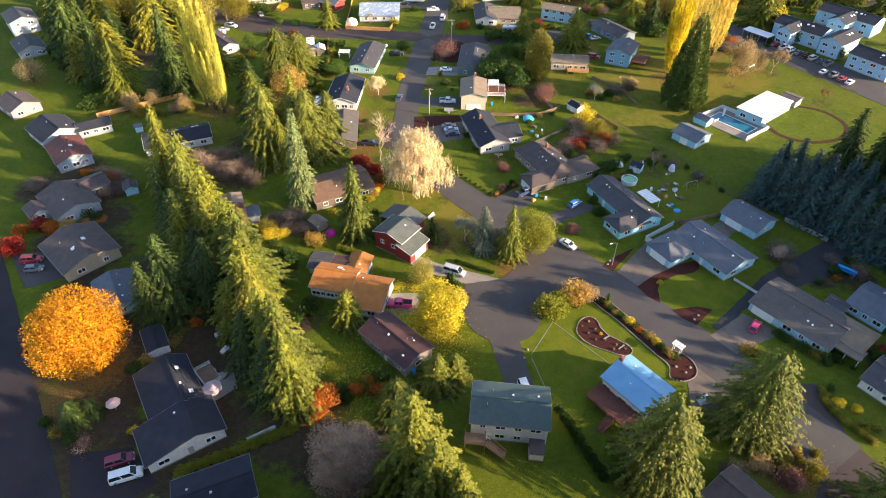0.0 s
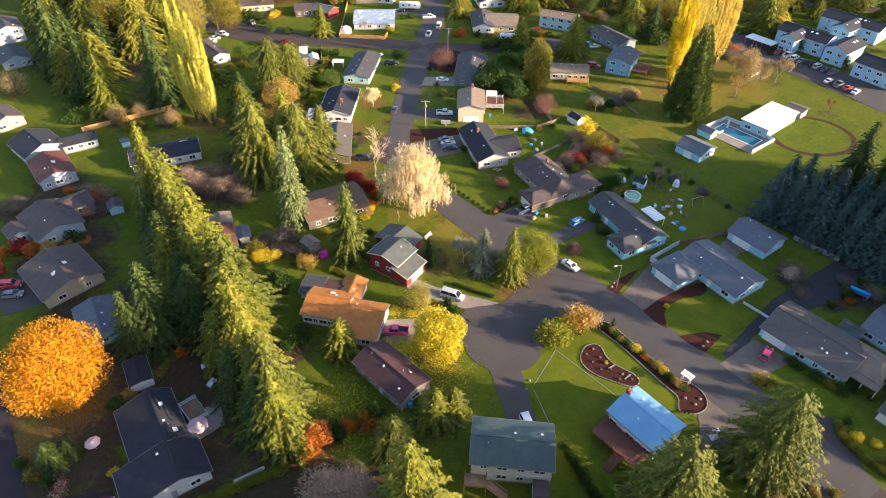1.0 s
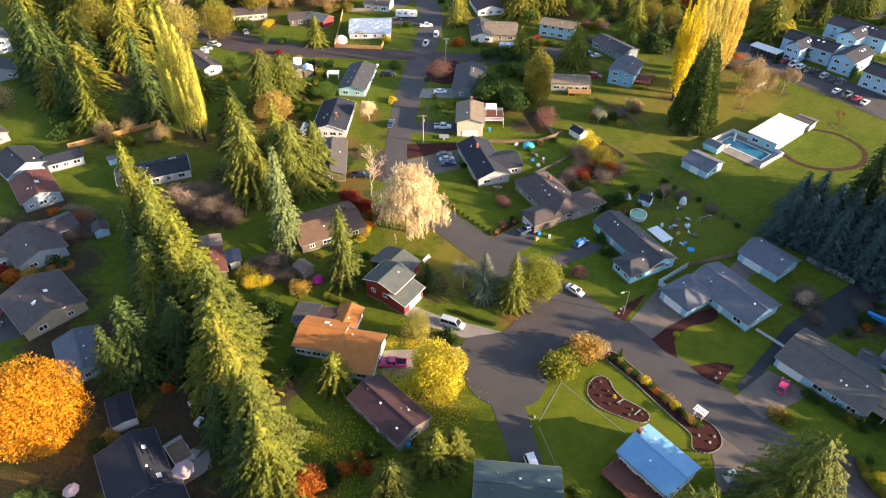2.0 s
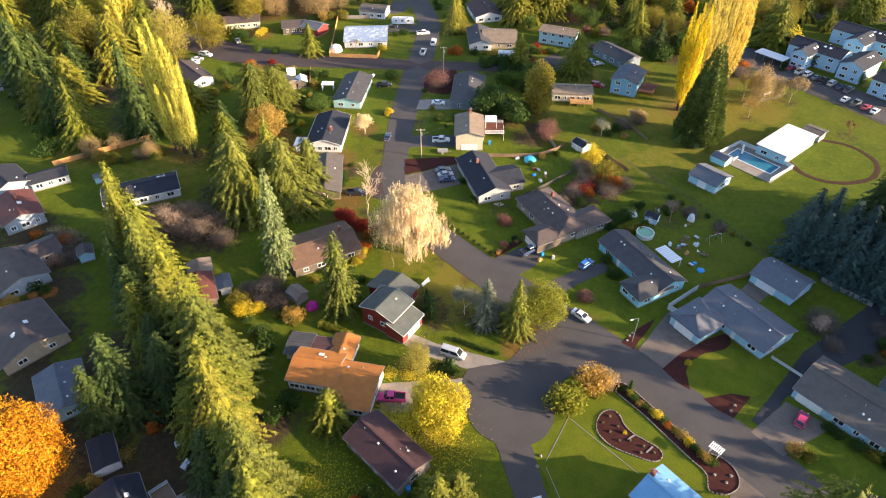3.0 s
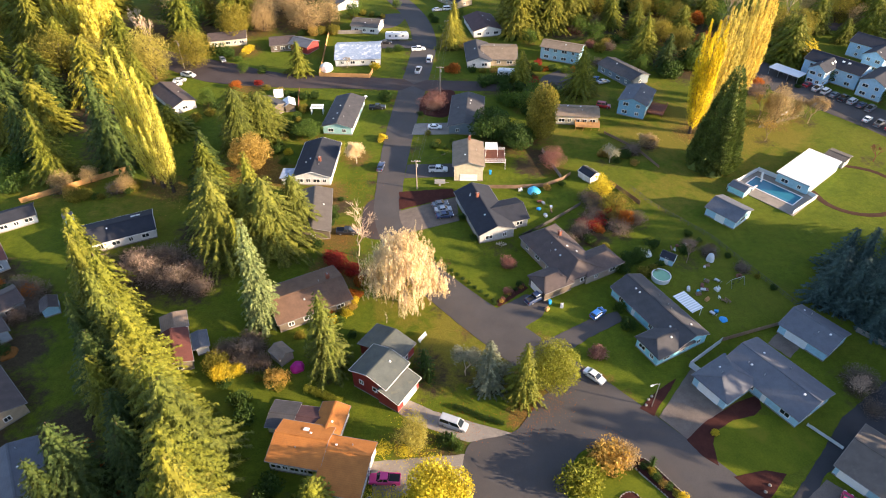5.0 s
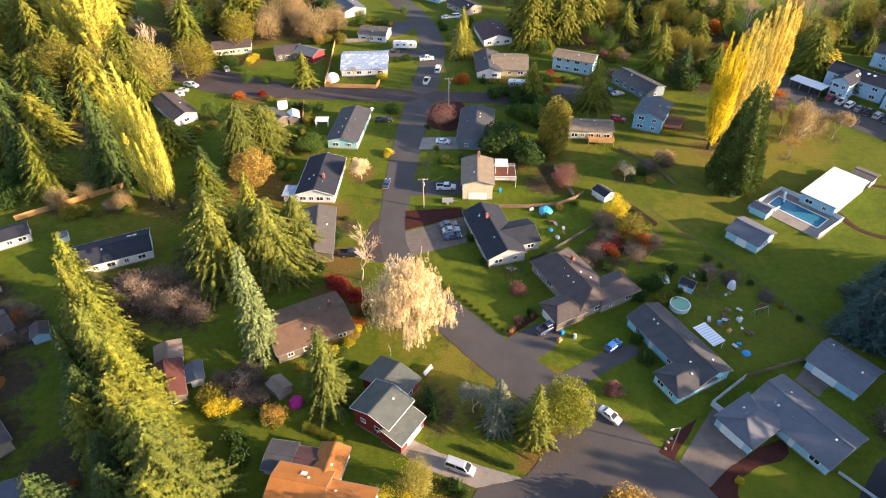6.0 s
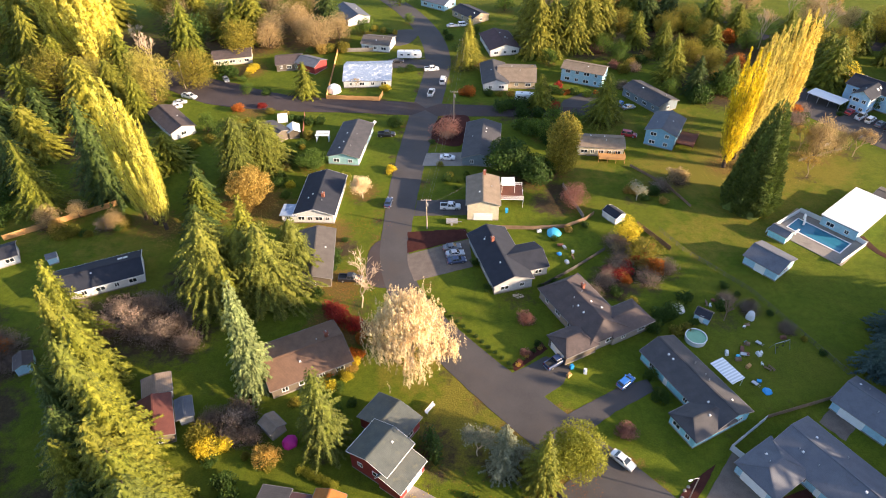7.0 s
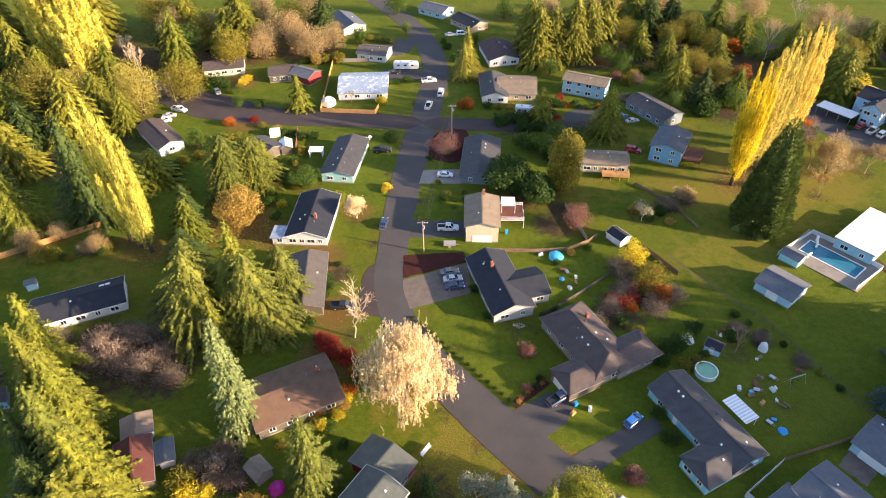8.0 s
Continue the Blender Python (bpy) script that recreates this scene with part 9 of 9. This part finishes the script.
cloth_dome("beehive_hut", PALEWOOD, "pale rounded hut in a garden", "hut", 63.5, 155.4, 1.0, 2.0, 9)
e = thing("patio_roof", 81.6, 86.4, 0, "flat tan patio roof on posts beside the warm-grey house", "patio roof", rz=-50)
bm = bmesh.new()
add_box(bm, 0, 0, 2.45, 5.6, 3.6, 0.12)
for k in range(9):
    add_beam(bm, (-2.6 + k * 0.65, -1.8, 2.53), (-2.6 + k * 0.65, 1.8, 2.53), 0.08, 0.06)
part("roof", bm, R["tan"], e)
for u in (-2.6, 0.0, 2.6):
    for v in (-1.6, 1.6):
        bm = bmesh.new()
        add_box(bm, u, v, 1.2, 0.12, 0.12, 2.42)
        part("post", bm, TRIM, e)


def parasol(x, y, z, r, label):
    """Eight-sided cloth canopy with a short valance on a slim pole."""
    e = thing("parasol", x, y, z, label, "parasol")
    bm = bmesh.new()
    add_tube(bm, [(0, 0, 0), (0, 0, 2.5)], [0.04, 0.03], 8)
    part("pole", bm, METAL, e)
    bm = bmesh.new()
    rim, low = ([bm.verts.new((q * math.cos(k * math.pi / 4), q * math.sin(k * math.pi / 4), zz)) for k in range(8)] for q, zz in ((r, 2.05), (r * 0.99, 1.9)))
    top = bm.verts.new((0, 0, 2.55))
    for k in range(8):
        bm.faces.new((rim[k], rim[(k + 1) % 8], top))
        bm.faces.new((low[k], low[(k + 1) % 8], rim[(k + 1) % 8], rim[k]))
    part("canopy", bm, PINKISH, e)


parasol(-62.6, 69.4, 0.0, 1.35, "faded pink garden parasol on bare earth")
deck(-47.6, 77.5, -47, 5.2, 3.2, 0.4, WOOD, PALEWOOD, "low weathered patio deck with pale railings behind the slate-roofed house")
simple("recycling_bin", BLUEPLASTIC, "blue plastic bin on the lawn", "bin", 22.8, 140.9, 20, ((0, 0, 0.5, 0.6, 0.6, 1.0, 1.15), (0, 0, 1.03, 0.72, 0.72, 0.08, 0.9)))
simple("recycling_bin", BLUEPLASTIC, "blue plastic bin by the garage", "bin", 51.3, 118.3, 20, ((0, 0, 0.55, 0.65, 0.7, 1.1, 1.15), (0, 0, 1.13, 0.78, 0.8, 0.08, 0.9)))
simple("recycling_bin", BLUEPLASTIC, "blue plastic bin under the deck", "bin", 12.6, 193.4, 0, ((0, 0, 0.55, 0.65, 0.7, 1.1, 1.15), (0, 0, 1.13, 0.78, 0.8, 0.08, 0.9)))
simple("recycling_bin", BLUEPLASTIC, "blue plastic bin by the house wall", "bin", -7.0, 79.6, 0, ((0, 0, 0.55, 0.65, 0.7, 1.1, 1.15), (0, 0, 1.13, 0.78, 0.8, 0.08, 0.9)))
simple("utility_trailer", GREYTRIM, "small grey utility trailer on grass", "trailer", -1.9, 188.4, 0, ((0, 0, 0.6, 3.0, 1.5, 0.12, 1), (0, 0.75, 0.85, 3.0, 0.06, 0.5, 1), (0, -0.75, 0.85, 3.0, 0.06, 0.5, 1), (2.0, 0, 0.55, 1.2, 0.1, 0.1, 1), (0, 0.85, 0.3, 0.6, 0.2, 0.6, 1), (0, -0.85, 0.3, 0.6, 0.2, 0.6, 1)))
simple("boat", TRIM, "white boat under cover on a trailer", "boat", -29.6, 238.5, 50, ((0, 0, 1.0, 5.0, 1.8, 0.8, 0.55), (2.9, 0, 1.0, 1.4, 0.9, 0.6, 0.3), (0, 0, 0.4, 3.0, 1.0, 0.5, 1)))
simple("solar_awning", TRIM, "white slatted awning behind the teal house", "awning", -42.8, 230.8, 0, ((0, 0.9, 2.3, 4.2, 1.4, 0.1, 1), (0, -0.9, 2.3, 4.2, 1.4, 0.1, 1), (-1.9, 0, 1.1, 0.1, 2.8, 2.3, 1), (1.9, 0, 1.1, 0.1, 2.8, 2.3, 1)))
simple("cargo_box", TRIM, "white storage box in a back yard", "box", -58.2, 242.8, 10, ((0, 0, 1.1, 3.2, 2.4, 2.2, 0.97),))
for x, y, rz in ((-48.6, 88.2, 30), (-46.2, 84.0, 70), (-51.2, 99.4, 10), (-47.6, 93.0, 50)):
    simple("garden_table", PALEWOOD, "pale cluttered garden table in a dark yard", "table", x, y, rz, ((0, 0, 0.72, 1.9, 1.1, 0.08, 1), (-0.8, 0, 0.35, 0.1, 0.9, 0.7, 1), (0.8, 0, 0.35, 0.1, 0.9, 0.7, 1), (0.2, 0.1, 0.9, 0.7, 0.5, 0.3, 0.8)), "yard tables")
e = thing("parasol", -45.1, 73.2, 0, "faded pink parasol over a small patio", "parasol")
bm = bmesh.new()
top = bm.verts.new((0, 0, 2.9))
rim = [bm.verts.new((1.9 * math.cos(k * math.pi / 4), 1.9 * math.sin(k * math.pi / 4), 2.3)) for k in range(8)]
low = [bm.verts.new((1.9 * math.cos(k * math.pi / 4), 1.9 * math.sin(k * math.pi / 4), 2.1)) for k in range(8)]
for k in range(8):
    bm.faces.new((top, rim[k], rim[(k + 1) % 8]))
    bm.faces.new((rim[k], low[k], low[(k + 1) % 8], rim[(k + 1) % 8]))
part("canopy", bm, PINKISH, e)
bm = bmesh.new()
add_tube(bm, [(0, 0, 0), (0, 0, 2.85)], [0.04, 0.04], 6)
add_box(bm, 0, 0, 0.06, 0.7, 0.7, 0.12)
part("pole", bm, METAL, e)
sheet("patio", [(-47.5, 77.5), (-43.5, 80), (-41.2, 75), (-45, 71.5)], M["concrete"], 0.08, "small concrete patio beside a house", "patio", wobble=0.03)

e = thing("garden_arbor", 47.0, 86.6, 0, "white painted garden arbour by the street border", "arbor", rz=-48)
for px in (-0.8, 0.8):
    for py in (-0.45, 0.45):
        bm = bmesh.new()
        add_box(bm, px, py, 1.15, 0.12, 0.12, 2.3)
        part("post", bm, TRIM, e)
bm = bmesh.new()
for k in range(7):
    add_box(bm, -1.05 + k * 0.35, 0, 2.42, 0.22, 1.6, 0.1)
add_box(bm, 0, -0.5, 2.34, 2.4, 0.1, 0.14)
add_box(bm, 0, 0.5, 2.34, 2.4, 0.1, 0.14)
part("roof_slats", bm, TRIM, e)
e = thing("gate_frame", 32.6, 103.0, 0, "small white gate frame at the garden corner", "gate", rz=-40)
for px in (-0.7, 0.7):
    bm = bmesh.new()
    add_box(bm, px, 0, 0.6, 0.12, 0.12, 1.2)
    part("post", bm, TRIM, e)
bm = bmesh.new()
for zz in (0.3, 0.7, 1.05):
    add_box(bm, 0, 0, zz, 1.4, 0.06, 0.1)
part("rails", bm, TRIM, e)
simple("white_tarp_cover", TRIM, "white plastic cover lying at the drive's edge", "cover", 49.2, 74.6, 20, ((0, 0, 0.5, 2.6, 1.6, 1.0, 0.5), (0.8, 0.6, 0.3, 1.4, 1.2, 0.6, 0.6)))
for x, y in ((37.6, 113.6), (38.4, 114.9), (39.2, 115.6), (53.4, 96.0), (54.6, 97.2), (46.0, 82.8), (47.6, 81.4), (48.8, 82.6), (15.4, 84.2), (16.2, 86.3)):
    cloth_dome("garden_stone", STONE, "pale round garden stone", "stone", x, y, 0.32, 0.35, int(x * 7))
e = thing("swing_set", 66.6, 146.8, 0, "metal swing set on the lawn", "swing set", rz=20)
bm = bmesh.new()
add_beam(bm, (-1.8, 0, 2.1), (1.8, 0, 2.1), 0.1, 0.1)
part("top_bar", bm, METAL, e)
for px in (-1.8, 1.8):
    for s in (-0.9, 0.9):
        bm = bmesh.new()
        add_beam(bm, (px, 0, 2.1), (px, s, 0), 0.08, 0.08)
        part("leg", bm, METAL, e)
for px in (-0.8, 0.6):
    bm = bmesh.new()
    add_beam(bm, (px - 0.2, 0, 2.1), (px - 0.2, 0, 0.6), 0.03, 0.03)
    add_beam(bm, (px + 0.2, 0, 2.1), (px + 0.2, 0, 0.6), 0.03, 0.03)
    add_box(bm, px, 0, 0.58, 0.5, 0.22, 0.05)
    part("swing", bm, RUBBER, e)
for k, (x, y, m) in enumerate(((57.0, 143.6, WOOD), (58.4, 141.8, ORANGEWOOD), (55.2, 145.2, PALEWOOD), (61.6, 145.0, PALEWOOD), (60.2, 147.8, WOOD), (68.4, 149.6, REDWOOD), (22.0, 139.0, ORANGEWOOD), (25.4, 140.0, PALEWOOD), (26.0, 173.2, PALEWOOD), (44.2, 170.2, WOOD), (20.5, 185.0, PALEWOOD))):
    simple("garden_crate", m, "small wooden crate with garden clutter", "crate", x, y, k * 37, ((0, 0, 0.3, 1.2, 0.7, 0.6, 0.9), (0.2, 0.1, 0.7, 0.5, 0.4, 0.3, 0.7)), "garden clutter")
simple("goal_frame", PALEWOOD, "white lawn bench beside the birch", "bench", -5.4, 130.6, 55, ((0, 0, 0.45, 2.6, 0.5, 0.08, 1), (0, 0.25, 0.8, 2.6, 0.08, 0.5, 1), (-1.1, 0, 0.2, 0.1, 0.45, 0.45, 1), (1.1, 0, 0.2, 0.1, 0.45, 0.45, 1)))
simple("play_house", BLUEPLASTIC, "blue and red play structure in a shaded yard", "play structure", 93.4, 112.0, -40, ((0, 0, 1.0, 4.0, 0.9, 0.2, 1), (-1.8, 0, 0.5, 0.2, 0.9, 1.0, 1), (1.8, 0, 0.5, 0.2, 0.9, 1.0, 1), (0, 0, 1.7, 4.2, 1.0, 0.12, 1)))

# more loose things in the back yards
yard = random.Random(21)
for k in range(26):
    zone = ((59.5, 143.0, 3.4, 3.4), (60.5, 141.0, 2.6, 4.4), (24, 177, 4, 3), (-50, 95, 3, 7), (63, 150, 3, 3), (56, 160, 4, 2))[k % 6]
    x, y = zone[0] + yard.uniform(-1, 1) * zone[2], zone[1] + yard.uniform(-1, 1) * zone[3]
    a = yard.uniform(0, 180)
    kind = k % 5
    if kind == 0:
        simple("plastic_tub", yard.choice((BLUEPLASTIC, AQUAPLASTIC, TRIM)), "plastic tub lying on the grass", "tub", x, y, a, ((0, 0, 0.22, 0.7, 0.5, 0.44, 1.2), (0, 0, 0.46, 0.9, 0.66, 0.05, 1)), "yard clutter")
    elif kind == 1:
        simple("garden_chair", TRIM, "white plastic garden chair on the grass", "chair", x, y, a, ((0, 0, 0.42, 0.5, 0.5, 0.06, 1), (0, 0.24, 0.7, 0.5, 0.05, 0.55, 0.9), (-0.2, -0.2, 0.2, 0.05, 0.05, 0.4, 1), (0.2, -0.2, 0.2, 0.05, 0.05, 0.4, 1), (-0.2, 0.2, 0.2, 0.05, 0.05, 0.4, 1), (0.2, 0.2, 0.2, 0.05, 0.05, 0.4, 1)), "yard clutter")
    elif kind == 2:
        simple("garden_bench", WOOD, "low weathered timber bench in a yard", "bench", x, y, a, ((0, 0, 0.42, 1.5, 0.42, 0.07, 1), (-0.6, 0, 0.2, 0.08, 0.4, 0.4, 1), (0.6, 0, 0.2, 0.08, 0.4, 0.4, 1), (0, 0.2, 0.7, 1.5, 0.05, 0.3, 1)), "yard clutter")
    elif kind == 3:
        simple("planter_box", REDWOOD, "low planter box on the grass", "planter", x, y, a, ((0, 0, 0.2, 1.4, 0.7, 0.4, 1.05), (0, 0, 0.43, 1.2, 0.5, 0.08, 0.8)), "yard clutter")
    else:
        simple("wheelbarrow", METAL, "grey metal wheelbarrow on the grass", "wheelbarrow", x, y, a, ((0, 0, 0.45, 0.9, 0.6, 0.3, 1.3), (-0.75, 0.22, 0.5, 0.8, 0.05, 0.05, 1), (-0.75, -0.22, 0.5, 0.8, 0.05, 0.05, 1), (0.5, 0, 0.18, 0.36, 0.1, 0.36, 1), (-0.3, 0, 0.15, 0.06, 0.5, 0.3, 1)), "yard clutter")
cloth_dome("tent", TRIM, "white canvas tent beside the patched-roof house", "tent", -44.6, 264.5, 2.6, 2.6, 9)
